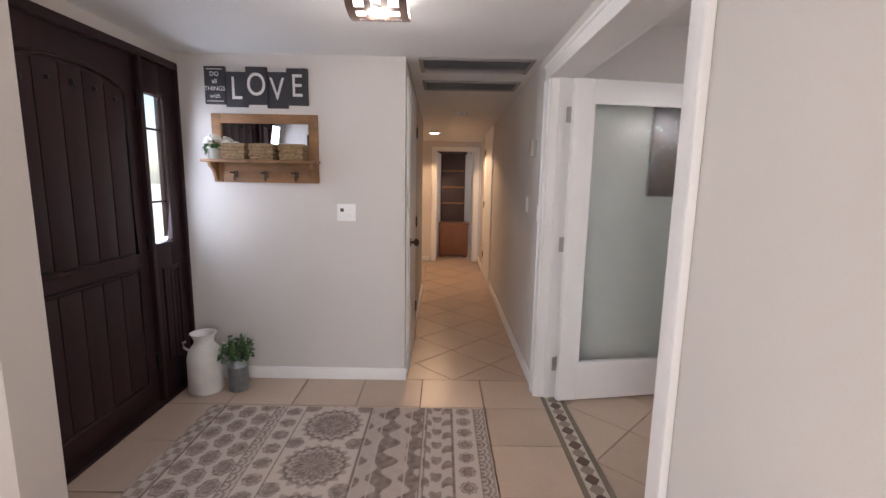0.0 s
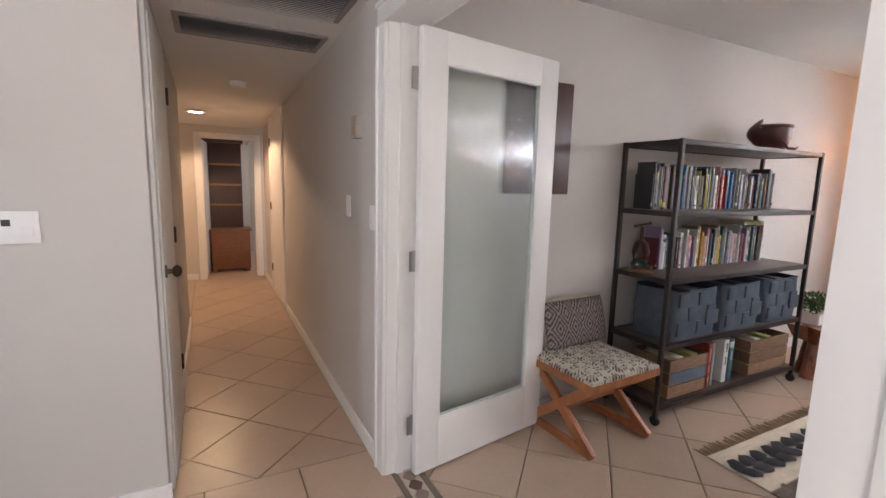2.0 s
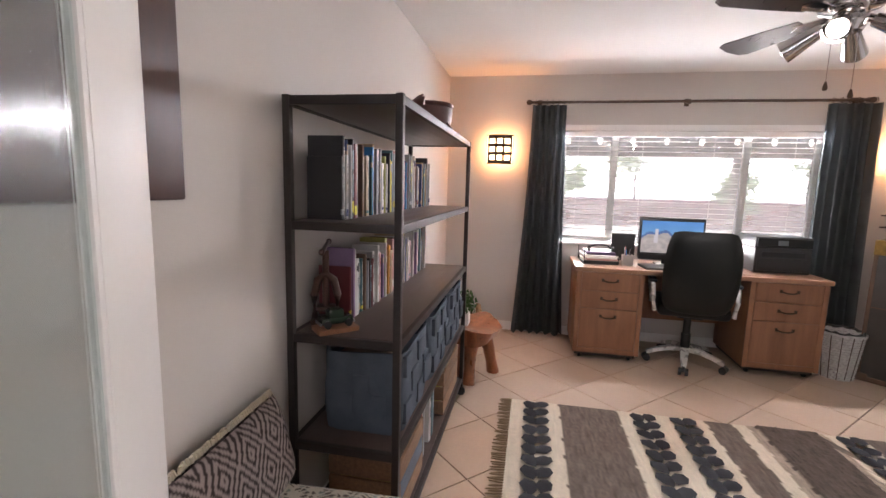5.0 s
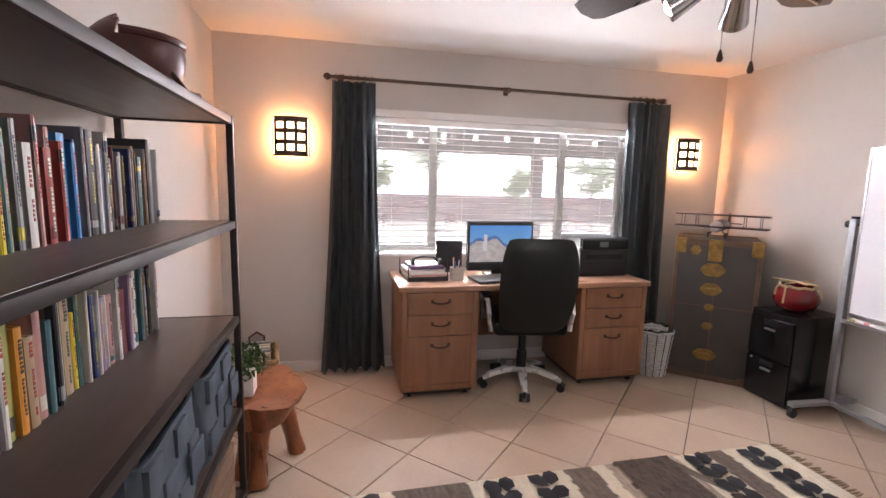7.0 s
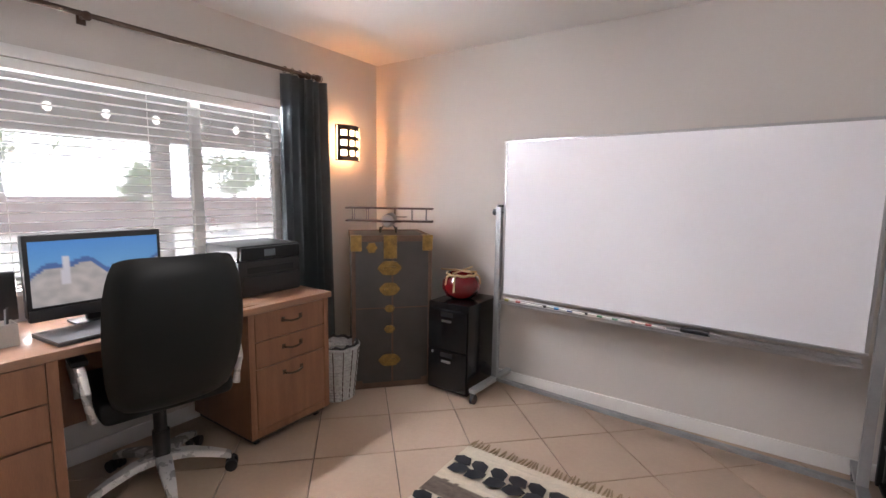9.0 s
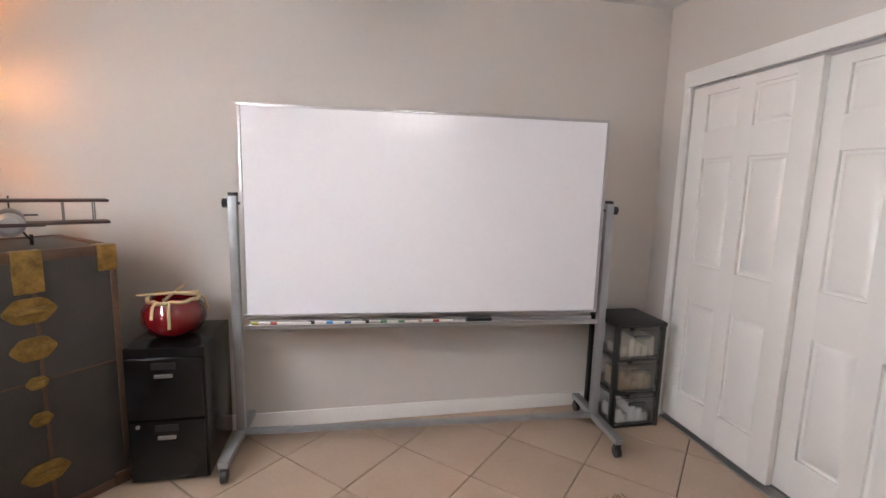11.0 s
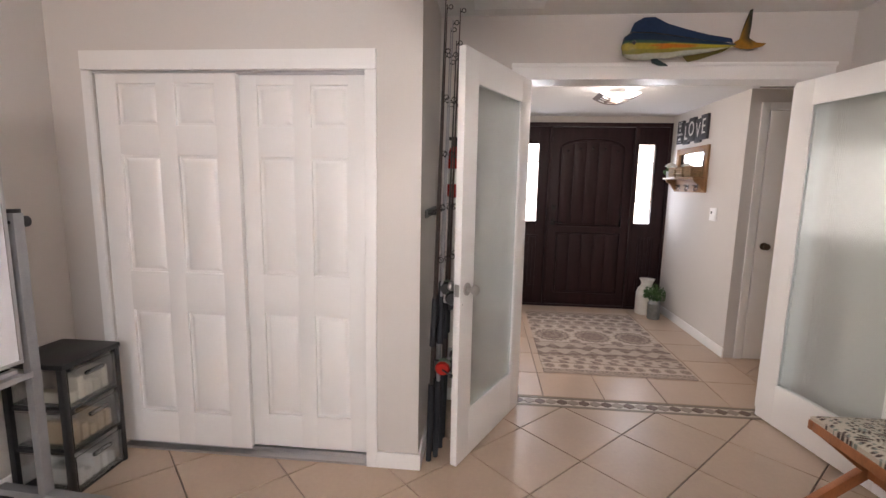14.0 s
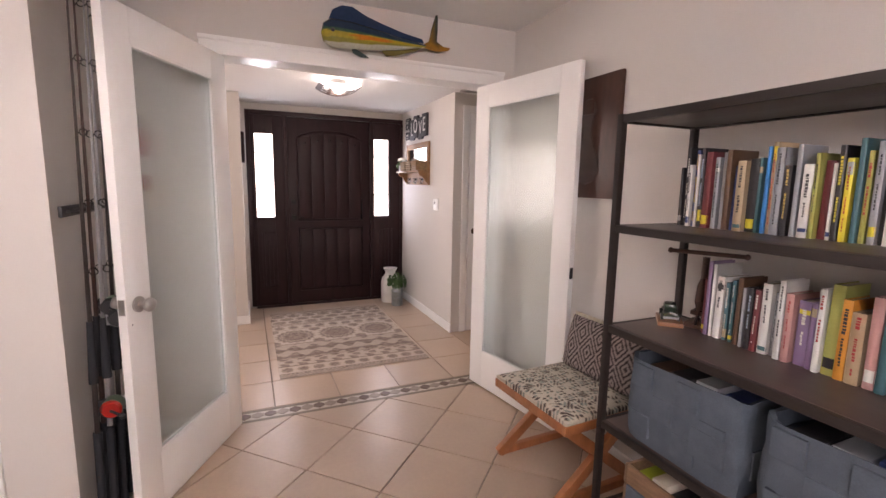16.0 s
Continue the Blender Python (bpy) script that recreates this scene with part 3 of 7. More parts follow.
part("slab", box(0, -0.018, 0.01, 0.62, 0.018, 1.87, 0.003), M["white"], ob)

# ---- bookshelf ----
SX0, SX1, SY0, SY1 = 2.09, 3.59, 2.525, 2.92
LEVELS = (0.12, 0.485, 0.872, 1.252, 1.645)
bs = thing("bookshelf", "dark brown metal and wood shelf unit with five boards on casters", "bookshelf", pose(SX0, SY0, 0))
LX, LY = SX1 - SX0, SY1 - SY0
PW = 0.024
for x in (0, LX - PW):
    for y in (0, LY - PW):
        part("post", box(x, y, 0.06, x + PW, y + PW, 1.648, 0.002), M["shelfframe"], bs)
        c = rod((x + 0.004, y + 0.012, 0.03), (x + 0.020, y + 0.012, 0.03), 0.029, seg=18)
        box(x + 0.001, y + 0.001, 0.045, x + 0.023, y + 0.023, 0.06, bm=c)
        part("caster", c, M["plastic"], bs)
for z in LEVELS:
    r = box(PW, 0.002, z - 0.028, LX - PW, 0.022, z, 0.002)
    box(PW, LY - 0.022, z - 0.028, LX - PW, LY - 0.002, z, 0.002, bm=r)
    box(0.002, PW, z - 0.028, 0.022, LY - PW, z, 0.002, bm=r), box(LX - 0.022, PW, z - 0.028, LX - 0.002, LY - PW, z, 0.002, bm=r)
    part("rail", r, M["shelfframe"], bs)
    part("board", box(0.022, 0.022, z - 0.022, LX - 0.022, LY - 0.022, z + 0.001, 0.002), M["shelfwood"], bs)

# ---- desk ----
desk = thing("desk", "light oak executive desk with two drawer pedestals", "desk", pose(4.47, -0.07, 0))
part("desktop", box(-0.015, 0.02, 0.73, 0.58, 1.84, 0.765, 0.006), M["oaktop"], desk)
part("modesty_panel", box(0.50, 0.56, 0.25, 0.52, 1.31, 0.73), M["oak"], desk)
for y0, y1 in ((0.04, 0.56), (1.31, 1.82)):
    ped = part("pedestal", box(0.012, y0, 0.06, 0.57, y1, 0.73, 0.004), M["oak"], desk)
    fr = box(-0.004, y0, 0.06, 0.012, y0 + 0.035, 0.728, 0.002)
    box(-0.004, y1 - 0.035, 0.06, 0.012, y1, 0.728, 0.002, bm=fr), box(-0.004, y0 + 0.035, 0.06, 0.012, y1 - 0.035, 0.10, 0.002, bm=fr)
    part("face_frame", fr, M["oak"], desk)
    part("base_rail", box(0.03, y0 + 0.02, 0.03, 0.55, y1 - 0.02, 0.06), M["plastic"], desk)
    for z0, z1 in ((0.105, 0.43), (0.436, 0.575), (0.581, 0.725)):
        dr = part("drawer_front", box(-0.006, y0 + 0.038, z0, 0.011, y1 - 0.038, z1, 0.003), M["oak"], desk)
        ym, zm = (y0 + y1) / 2, z1 - 0.065
        hdl = tube([(-0.006, ym - 0.055, zm + 0.008), (-0.022, ym - 0.052, zm + 0.004), (-0.028, ym - 0.02, zm - 0.004), (-0.028, ym + 0.02, zm - 0.004), (-0.022, ym + 0.052, zm + 0.004), (-0.006, ym + 0.055, zm + 0.008)], 0.006, 8)
        box(-0.009, ym - 0.066, zm - 0.004, -0.006, ym - 0.046, zm + 0.02, bm=hdl), box(-0.009, ym + 0.046, zm - 0.004, -0.006, ym + 0.066, zm + 0.02, bm=hdl)
        part("handle", hdl, BRONZE, dr, "dark bronze bail handle")
    for x in (0.06, 0.50):
        for y in (y0 + 0.06, y1 - 0.06):
            part("caster", rod((x, y - 0.01, 0.022), (x, y + 0.01, 0.022), 0.022, seg=14), M["plastic"], desk)


def cloth_material(name, rough=0.9, bump=0.3, fine=350.0):
    """A material that takes its colour from a woven or printed pattern stored on the mesh."""
    m, nt, p = nodes_of(name)
    N, L = nt.nodes, nt.links
    at, tc, nz = N.new("ShaderNodeAttribute"), N.new("ShaderNodeTexCoord"), N.new("ShaderNodeTexNoise")
    at.attribute_name = "dye"
    nz.inputs["Scale"].default_value = fine
    L.new(tc.outputs["Object"], nz.inputs[0])
    mr, mul, bp = N.new("ShaderNodeMapRange"), N.new("ShaderNodeVectorMath"), N.new("ShaderNodeBump")
    mr.inputs[3].default_value, mr.inputs[4].default_value = 0.75, 1.25
    mul.operation = "SCALE"
    L.new(nz.outputs[0], mr.inputs[0]), L.new(at.outputs["Color"], mul.inputs[0]), L.new(mr.outputs[0], mul.inputs["Scale"])
    L.new(mul.outputs[0], p.inputs["Base Color"])
    bp.inputs["Strength"].default_value, bp.inputs["Distance"].default_value = bump, 0.004
    L.new(nz.outputs[0], bp.inputs["Height"]), L.new(bp.outputs[0], p.inputs["Normal"])
    p.inputs["Roughness"].default_value = rough
    p.inputs["Specular IOR Level"].default_value = 0.2 if rough > 0.6 else 0.5
    return m


CLOTH, PAINTED = cloth_material("woven_pattern_cloth"), cloth_material("glossy_painted_resin", 0.22, 0.05, 60)


def dyed(ob, color):
    """Stores color(x, y, z) of each vertex on the mesh."""
    me = ob.data
    a = me.color_attributes.new("dye", "FLOAT_COLOR", "POINT")
    for v, d in zip(me.vertices, a.data):
        d.color = (*color(*v.co), 1)
    return ob


def sheet(x0, y0, x1, y1, step, height, thick):
    """A soft pad over a rectangle: a fine grid on top at height(x, y), closed below."""
    nx, ny = max(2, int(round((x1 - x0) / step))), max(2, int(round((y1 - y0) / step)))
    bm = bmesh.new()
    top = [[bm.verts.new((x0 + (x1 - x0) * i / nx, y0 + (y1 - y0) * j / ny, height(x0 + (x1 - x0) * i / nx, y0 + (y1 - y0) * j / ny))) for j in range(ny + 1)] for i in range(nx + 1)]
    for i in range(nx):
        for j in range(ny):
            bm.faces.new((top[i][j], top[i + 1][j], top[i + 1][j + 1], top[i][j + 1]))
    rim = [top[i][0] for i in range(nx)] + [top[nx][j] for j in range(ny)] + [top[i][ny] for i in range(nx, 0, -1)] + [top[0][j] for j in range(ny, 0, -1)]
    low = [bm.verts.new((v.co.x, v.co.y, v.co.z - thick)) for v in rim]
    n = len(rim)
    for k in range(n):
        bm.faces.new((rim[k], low[k], low[(k + 1) % n], rim[(k + 1) % n]))
    bm.faces.new(low[::-1])
    return bm


def colour(name, c, rough=0.5, **k):
    return surf(name, c, rough, k.pop("var", 0.12), k.pop("scale", 12), k.pop("bump", 0.08), k.pop("fine", 150), **k)


# ---- books ----
PAPER = colour("book_paper_edge", (0.62, 0.57, 0.47), 0.9, stretch=(60, 1, 1))
BOOKC = {
    "black": (0.018, 0.017, 0.02), "navy": (0.03, 0.05, 0.16), "maroon": (0.14, 0.025, 0.03), "white": (0.66, 0.65, 0.62), "grey": (0.30, 0.31, 0.33),
    "yellow": (0.66, 0.55, 0.04), "blue": (0.03, 0.20, 0.50), "tan": (0.40, 0.30, 0.19), "red": (0.34, 0.06, 0.05), "green": (0.10, 0.24, 0.14),
    "purple": (0.24, 0.16, 0.28), "orange": (0.62, 0.27, 0.04), "teal": (0.05, 0.13, 0.15), "pink": (0.50, 0.27, 0.25), "olive": (0.36, 0.36, 0.10), "brown": (0.11, 0.06, 0.035),
}
BOOKM = {k: colour("book_cover_" + k, c, 0.42, var=0.1) for k, c in BOOKC.items()}
INK = {True: colour("dark_print", (0.03, 0.03, 0.035), 0.5), False: colour("light_print", (0.7, 0.68, 0.6), 0.5)}
INKS = [colour("gilt_print", (0.50, 0.36, 0.10), 0.4), colour("cream_print", (0.66, 0.63, 0.55), 0.5), colour("yellow_print", (0.62, 0.52, 0.06), 0.5), colour("pale_blue_print", (0.35, 0.45, 0.55), 0.5), INK[True], colour("red_print", (0.35, 0.04, 0.04), 0.5)]
rnd = random.Random(7)


def book(x, y, z, w, h, d, hue, tilt=0.0, title=True):
    """A standing book: boards and spine, page block, title bars on the spine. Its spine faces -y."""
    b = thing("book", f"{hue} covered book standing on the shelf", "book", pose(x, y, z, 0, tilt, 0), "books on the shelf")
    t = min(0.003, w * 0.2)
    cv = box(0, 0, 0, t, d, h, 0.0008, seg=1)
    box(w - t, 0, 0, w, d, h, 0.0008, bm=cv, seg=1)
    own = bmesh.new()
    pr = [(0, 0.002), (w * 0.25, -0.002), (w * 0.75, -0.002), (w, 0.002), (w, 0.005), (0, 0.005)]
    prism(pr, 0, h, bm=own)
    join(cv, own)
    part("cover", cv, BOOKM[hue], b)
    part("page_block", box(t, 0.005, 0.003, w - t, d - 0.005, h - 0.004), PAPER, b)
    if title and w > 0.012 and rnd.random() < 0.7:
        ink = INKS[rnd.choice((0, 1, 1, 2, 3)) if sum(BOOKC[hue]) < 0.7 else rnd.choice((4, 4, 5))]
        bars = bmesh.new()
        zz, bw = h * rnd.uniform(0.86, 0.95), rnd.uniform(0.10, 0.19)
        for _ in range(rnd.randint(2, 3)):
            stop = max(0.03, zz - h * rnd.uniform(0.14, 0.34))
            while zz > stop:
                ln = rnd.uniform(0.003, 0.009)
                off = rnd.uniform(-0.03, 0.03)
                box(w * (0.5 - bw + off), -0.0030, zz - ln, w * (0.5 + bw + off), -0.0017, zz, bm=bars)
                zz -= ln + rnd.uniform(0.0018, 0.0032)
            zz -= h * rnd.uniform(0.04, 0.12)
            bw *= rnd.uniform(0.55, 0.95)
        tagged(part("spine_title", bars, ink, b), kind="stuff")
    if rnd.random() < 0.45:
        z0 = h * rnd.choice((0.05, 0.08, 0.80))
        prb = [(-0.0004, 0.0015), (w * 0.25, -0.0026), (w * 0.75, -0.0026), (w + 0.0004, 0.0015), (w, 0.004), (0, 0.004)]
        own = bmesh.new()
        prism(prb, z0, z0 + h * rnd.uniform(0.05, 0.16), bm=own)
        part("spine_band", own, BOOKM[rnd.choice(("white", "black", "tan", "grey", "yellow", "navy", "maroon", "teal"))], b)
    return b


def book_row(x, xend, y, z, hues, hmin, hmax):
    i = 0
    while x < xend:
        hue = hues[i % len(hues)]
        w = rnd.choice((rnd.uniform(0.009, 0.018), rnd.uniform(0.015, 0.034)))
        h = rnd.uniform(hmin, hmax)
        d = rnd.uniform(0.115, 0.135)
        book(x, y + rnd.uniform(-0.012, 0.008), z, w, h, d, hue, rnd.choice((0, 0, 0, rnd.uniform(0.3, 1.2))))
        x += w + 0.003 + (0.004 if rnd.random() < 0.3 else 0)
        i += 1


book_row(2.18, 3.47, 2.765, LEVELS[3] + 0.002, "black black white navy white black maroon grey grey brown navy tan black teal blue tan grey black grey white olive maroon white black yellow teal olive grey black white pink white red pink red blue blue navy grey".split(), 0.205, 0.285)
book_row(2.300, 3.43, 2.775, LEVELS[2] + 0.002, "maroon purple white white teal teal brown grey black maroon white grey white pink purple purple white olive orange tan pink teal brown black white tan yellow teal white yellow navy white purple white pink white tan".split(), 0.195, 0.265)
bk = thing("book", "tan book lying flat on top of the row", "book", pose(3.12, 2.735, LEVELS[2] + 0.270, 0, 0, 0), "books on the shelf")
cvb = box(0, 0, 0, 0.24, 0.18, 0.003)
box(0, 0, 0.022, 0.24, 0.18, 0.025, bm=cvb), box(0, -0.001, 0, 0.24, 0.003, 0.025, bm=cvb)
part("cover", cvb, BOOKM["olive"], bk)
part("page_block", box(0.003, 0.003, 0.003, 0.237, 0.176, 0.022), PAPER, bk)

# cast-iron bookend press with a cross handle, and a toy car on a plinth
IRON = colour("dark_cast_iron", (0.075, 0.038, 0.027), 0.4, metal=0.3)
pr = thing("iron_press", "small dark cast-iron press with a crossbar handle on the shelf", "press", pose(2.246, 2.852, LEVELS[2], 0, 0, -70) @ Matrix.Diagonal((0.95, 0.95, 1.02, 1)))
part("frame", box(-0.055, -0.045, 0, 0.055, 0.045, 0.018, 0.006, bm=tube([(-0.042, 0, 0.015), (-0.044, 0, 0.10), (-0.03, 0, 0.155), (0, 0, 0.175), (0.03, 0, 0.155), (0.044, 0, 0.10), (0.042, 0, 0.015)], 0.015, 10)), IRON, pr)
part("screw", rod((0, 0, 0.06), (0, 0, 0.26), 0.013, bm=box(-0.035, -0.03, 0.045, 0.035, 0.03, 0.062, 0.004)), IRON, pr)
hb = rod((0, -0.135, 0.272), (0, 0.135, 0.276), 0.008)
ball((0, -0.135, 0.272), 0.011, bm=hb), ball((0, 0.135, 0.276), 0.011, bm=hb)
part("crossbar", hb, IRON, pr)
CARG = colour("bottle_green_enamel", (0.02, 0.035, 0.022), 0.15)
tc = thing("toy_car", "green toy car on a wooden plinth beside the books", "toy car", pose(2.168, 2.78, LEVELS[2], 0, 0, -45) @ Matrix.Diagonal((0.88, 0.88, 0.98, 1)))
part("plinth", box(-0.08, -0.05, 0, 0.08, 0.05, 0.018, 0.004), M["oak"], tc)
part("body", box(-0.065, -0.03, 0.028, 0.065, 0.03, 0.055, 0.012, bm=box(-0.035, -0.026, 0.05, 0.03, 0.026, 0.082, 0.014)), CARG, tc)
for sx in (-0.042, 0.042):
    for sy in (-0.032, 0.032):
        part("wheel", rod((sx, sy - 0.006, 0.032), (sx, sy + 0.006, 0.032), 0.014), M["plastic"], tc)
part("bumper", box(-0.070, -0.03, 0.03, -0.065, 0.03, 0.038), M["silver"], tc)
part("bumper", box(0.065, -0.03, 0.03, 0.070, 0.03, 0.038), M["silver"], tc)


def felt_bin(x0, x1):
    """A felt strip basket with slits, slightly slumped."""
    w, d, h = x1 - x0, 0.31, 0.30
    b = thing("felt_basket", "blue-grey woven felt storage basket filled with papers", "basket", pose(x0, SY0 + 0.02, LEVELS[1] + 0.002), "felt baskets on the shelf")
    own = bmesh.new()
    nseg, nz = 36, 10
    rings = []
    for k in range(nz + 1):
        z = h * k / nz
        ring = []
        for i in range(nseg):
            a = 2 * math.pi * i / nseg
            e = 0.28
            cx, cy = math.copysign(abs(math.cos(a)) ** e, math.cos(a)), math.copysign(abs(math.sin(a)) ** e, math.sin(a))
            bulge = 0.90 + 0.10 * math.sin(min(1, 0.25 + k / nz) * math.pi * 0.75) + 0.012 * math.sin(i * 2.3 + k * 1.1)
            ring.append(own.verts.new((w / 2 + cx * w / 2 * bulge, d / 2 + cy * d / 2 * bulge, z + 0.006 * math.sin(i * 0.7) * k / nz)))
        rings.append(ring)
    for a, c in zip(rings, rings[1:]):
        for i in range(nseg):
            own.faces.new((a[i], a[(i + 1) % nseg], c[(i + 1) % nseg], c[i]))
    own.faces.new(rings[0][::-1])
    inner = [own.verts.new(v.co + Vector(((w / 2 - v.co.x) * 0.06, (d / 2 - v.co.y) * 0.06, -0.002))) for v in rings[-1]]
    deep = [own.verts.new(v.co + Vector((0, 0, -0.05))) for v in inner]
    for i in range(nseg):
        j = (i + 1) % nseg
        own.faces.new((rings[-1][i], rings[-1][j], inner[j], inner[i]))
        own.faces.new((inner[i], inner[j], deep[j], deep[i]))
    own.faces.new(deep)
    part("body", own, M["greyfelt"], b)
    for i in range(4):
        for k in range(3):
            if (i + k) % 2 == 0:
                a = w * (0.1 + 0.2 * i)
                part("woven_strip", box(a, -0.006, 0.03 + k * 0.088, a + w * 0.19, 0.012, 0.11 + k * 0.088, 0.004), M["greyfelt"], b)
    for side in (-0.004, w - 0.004):
        for k in range(3):
            part("woven_strip", box(side, 0.06 + 0.06 * k, 0.06 + 0.07 * (k % 2), side + 0.008, 0.12 + 0.06 * k, 0.15 + 0.07 * (k % 2), 0.003), M["greyfelt"], b)
    part("tab", box(w * 0.66, -0.014, 0.08, w * 0.92, -0.006, 0.17, 0.003), M["greyfelt"], b)
    for i in range(4):
        paper = box(0.06 + i * w * 0.2, 0.05 + 0.01 * i, 0.10, 0.06 + i * w * 0.2 + w * 0.17, 0.26, 0.272 + 0.006 * (i % 3), 0.002)
        part("folder", paper, BOOKM[("navy", "brown", "black", "grey")[(int(x0 * 10) + i) % 4]], b)
    return b


for x0, x1 in ((2.19, 2.63), (2.66, 3.10), (3.13, 3.57)):
    felt_bin(x0, x1)
CRATEW = colour("weathered_crate_board", (0.22, 0.13, 0.075), 0.7, var=0.35, stretch=(1, 6, 6), piece=0.25)
BLUEW = colour("faded_blue_board", (0.11, 0.14, 0.19), 0.7, var=0.3)
GREENP = colour("lime_magazine_cover", (0.33, 0.37, 0.03), 0.4)
for x0, x1 in ((2.22, 2.58), (3.05, 3.52)):
    c = thing("wooden_crate", "weathered slatted wooden crate holding magazines on the bottom shelf", "crate", pose(x0, SY0 + 0.03, LEVELS[0] + 0.002), "crates on the bottom shelf")
    w, d, h = x1 - x0, 0.28, 0.25
    for k in range(3):
        z = 0.006 + k * 0.082
        for yy in (0, d - 0.012):
            part("slat", box(0.012, yy, z, w - 0.012, yy + 0.012, z + 0.074, 0.002), BLUEW if k == 1 and x0 < 2.5 else CRATEW, c)
        for xx in (0, w - 0.012):
            part("slat", box(xx, 0, z, xx + 0.012, d, z + 0.074, 0.002), CRATEW, c)
    part("bottom", box(0.012, 0.012, 0, w - 0.012, d - 0.012, 0.006), CRATEW, c)
    for i in range(4):
        part("magazine", box(0.03 + i * 0.07, 0.03, 0.007, 0.09 + i * 0.07, d - 0.03, h - 0.03 + 0.02 * (i % 2), 0.001), (GREENP, PAPER, BOOKM["black"], BOOKM["olive"])[i], c)
for x, hue, w in ((2.62, "red", 0.03), (2.66, "grey", 0.025), (2.78, "white", 0.05), (2.84, "teal", 0.05)):
    book(x, SY0 + 0.05, LEVELS[0] + 0.002, w, 0.29, 0.22, hue)

# leather cap on the top board
LTH = colour("oxblood_leather", (0.075, 0.022, 0.018), 0.38, var=0.35)
cap = thing("leather_cap", "dark oxblood leather helmet lying open on the top shelf", "helmet", pose(3.26, 2.72, LEVELS[4] + 0.002, 0, 0, -60) @ Matrix.Diagonal((0.85, 1, 1.3, 1)))
own = bmesh.new()
bmesh.ops.create_uvsphere(own, u_segments=24, v_segments=12, radius=1)
for v in own.verts:
    x, y, z = v.co
    v.co = Vector((x * 0.155, y * 0.115, 0.095 + z * 0.095 * (1 + 0.35 * x)))
bmesh.ops.delete(own, geom=[f for f in own.faces if f.calc_center_median().z > 0.125 and f.calc_center_median().x > -0.07], context="FACES")
bmesh.ops.solidify(own, geom=own.faces[:], thickness=0.007)
part("shell", own, LTH, cap)
part("brim", tube([(0.155 * math.cos(a) * 0.98, 0.115 * math.sin(a) * 0.98, 0.125) for a in [math.radians(-115 + 23 * k) for k in range(11)]], 0.009), LTH, cap)
part("strap", tube([(0.08, -0.11, 0.05), (0.12, -0.125, 0.01), (0.17, -0.09, 0.008), (0.19, -0.02, 0.02)], 0.007), LTH, cap)

# ---- accent chair with lumbar pillow ----
CREAM, TAUPE, SAGE = (0.50, 0.46, 0.38), (0.085, 0.065, 0.06), (0.20, 0.23, 0.21)
ac = thing("accent_chair", "low teak chair with crossed legs and a floral padded seat", "chair", pose(1.715, 2.69, 0, 0, 0, 3) @ Matrix.Diagonal((0.92, 0.92, 1, 1)))


def floral(x, y, z):
    s = math.sin(x * 150 + 2.5 * math.sin(y * 70)) * math.sin(y * 150 + 2.5 * math.sin(x * 63))
    q = math.sin(x * 78 + y * 32) * math.sin(y * 82 - x * 28)
    if s > 0.18:
        return TAUPE if q > -0.2 else SAGE
    return CREAM


def seat_z(x, y):
    e = max(abs(x) / 0.285, abs(y) / 0.265)
    return 0.42 + 0.030 * (1 - min(1, e) ** 6) + 0.006 * math.cos(x * 6)


dyed(part("seat", sheet(-0.285, -0.265, 0.285, 0.265, 0.0055, seat_z, 0.02), CLOTH, ac, "cream seat pad with a grey and sage floral print"), floral)
sf = box(-0.29, -0.27, 0.362, -0.262, 0.27, 0.405, 0.004)
box(0.262, -0.27, 0.362, 0.29, 0.27, 0.405, 0.004, bm=sf), box(-0.262, -0.27, 0.362, 0.262, -0.245, 0.405, 0.004, bm=sf), box(-0.262, 0.245, 0.362, 0.262, 0.27, 0.405, 0.004, bm=sf)
part("seat_frame", sf, M["teak"], ac)
for x in (-0.24, 0.24):
    for a, b in ((-0.25, 0.25), (0.25, -0.25)):
        part("leg", bar((x, a * 1.05, 0.012), (x * 0.98, b * 0.92, 0.37), 0.035, 0.052, 0.005), M["teak"], ac)
    part("foot_rail", bar((x, -0.262, 0.022), (x, 0.262, 0.022), 0.032, 0.04, 0.004), M["teak"], ac)
part("stretcher", bar((-0.24, 0, 0.19), (0.24, 0, 0.19), 0.035, 0.035, 0.004), M["teak"], ac)
part("stretcher", bar((-0.24, 0.2, 0.06), (0.24, 0.2, 0.06), 0.03, 0.03, 0.004), M["teak"], ac)

pl = thing("pillow", "long lumbar pillow in a black and taupe diamond weave with fringe", "pillow", pose(1.745, 2.835, 0.45, 76, 0, 3) @ Matrix.Diagonal((0.9, 1, 1, 1)))


def diamond(x, y, z):
    u = abs(((x + 10) / 0.13) % 1 - 0.5) * 2
    v = abs(((y + 10) / 0.17) % 1 - 0.5) * 2
    r = (u + v) * 2.6
    return (0.045, 0.035, 0.033) if (r % 1) < 0.45 else (0.30, 0.25, 0.235)


def pil_z(s):
    return lambda x, y: s * 0.055 * max(0, (1 - (x / 0.265) ** 6)) ** 0.5 * max(0, (1 - ((y - 0.135) / 0.14) ** 4)) ** 0.5


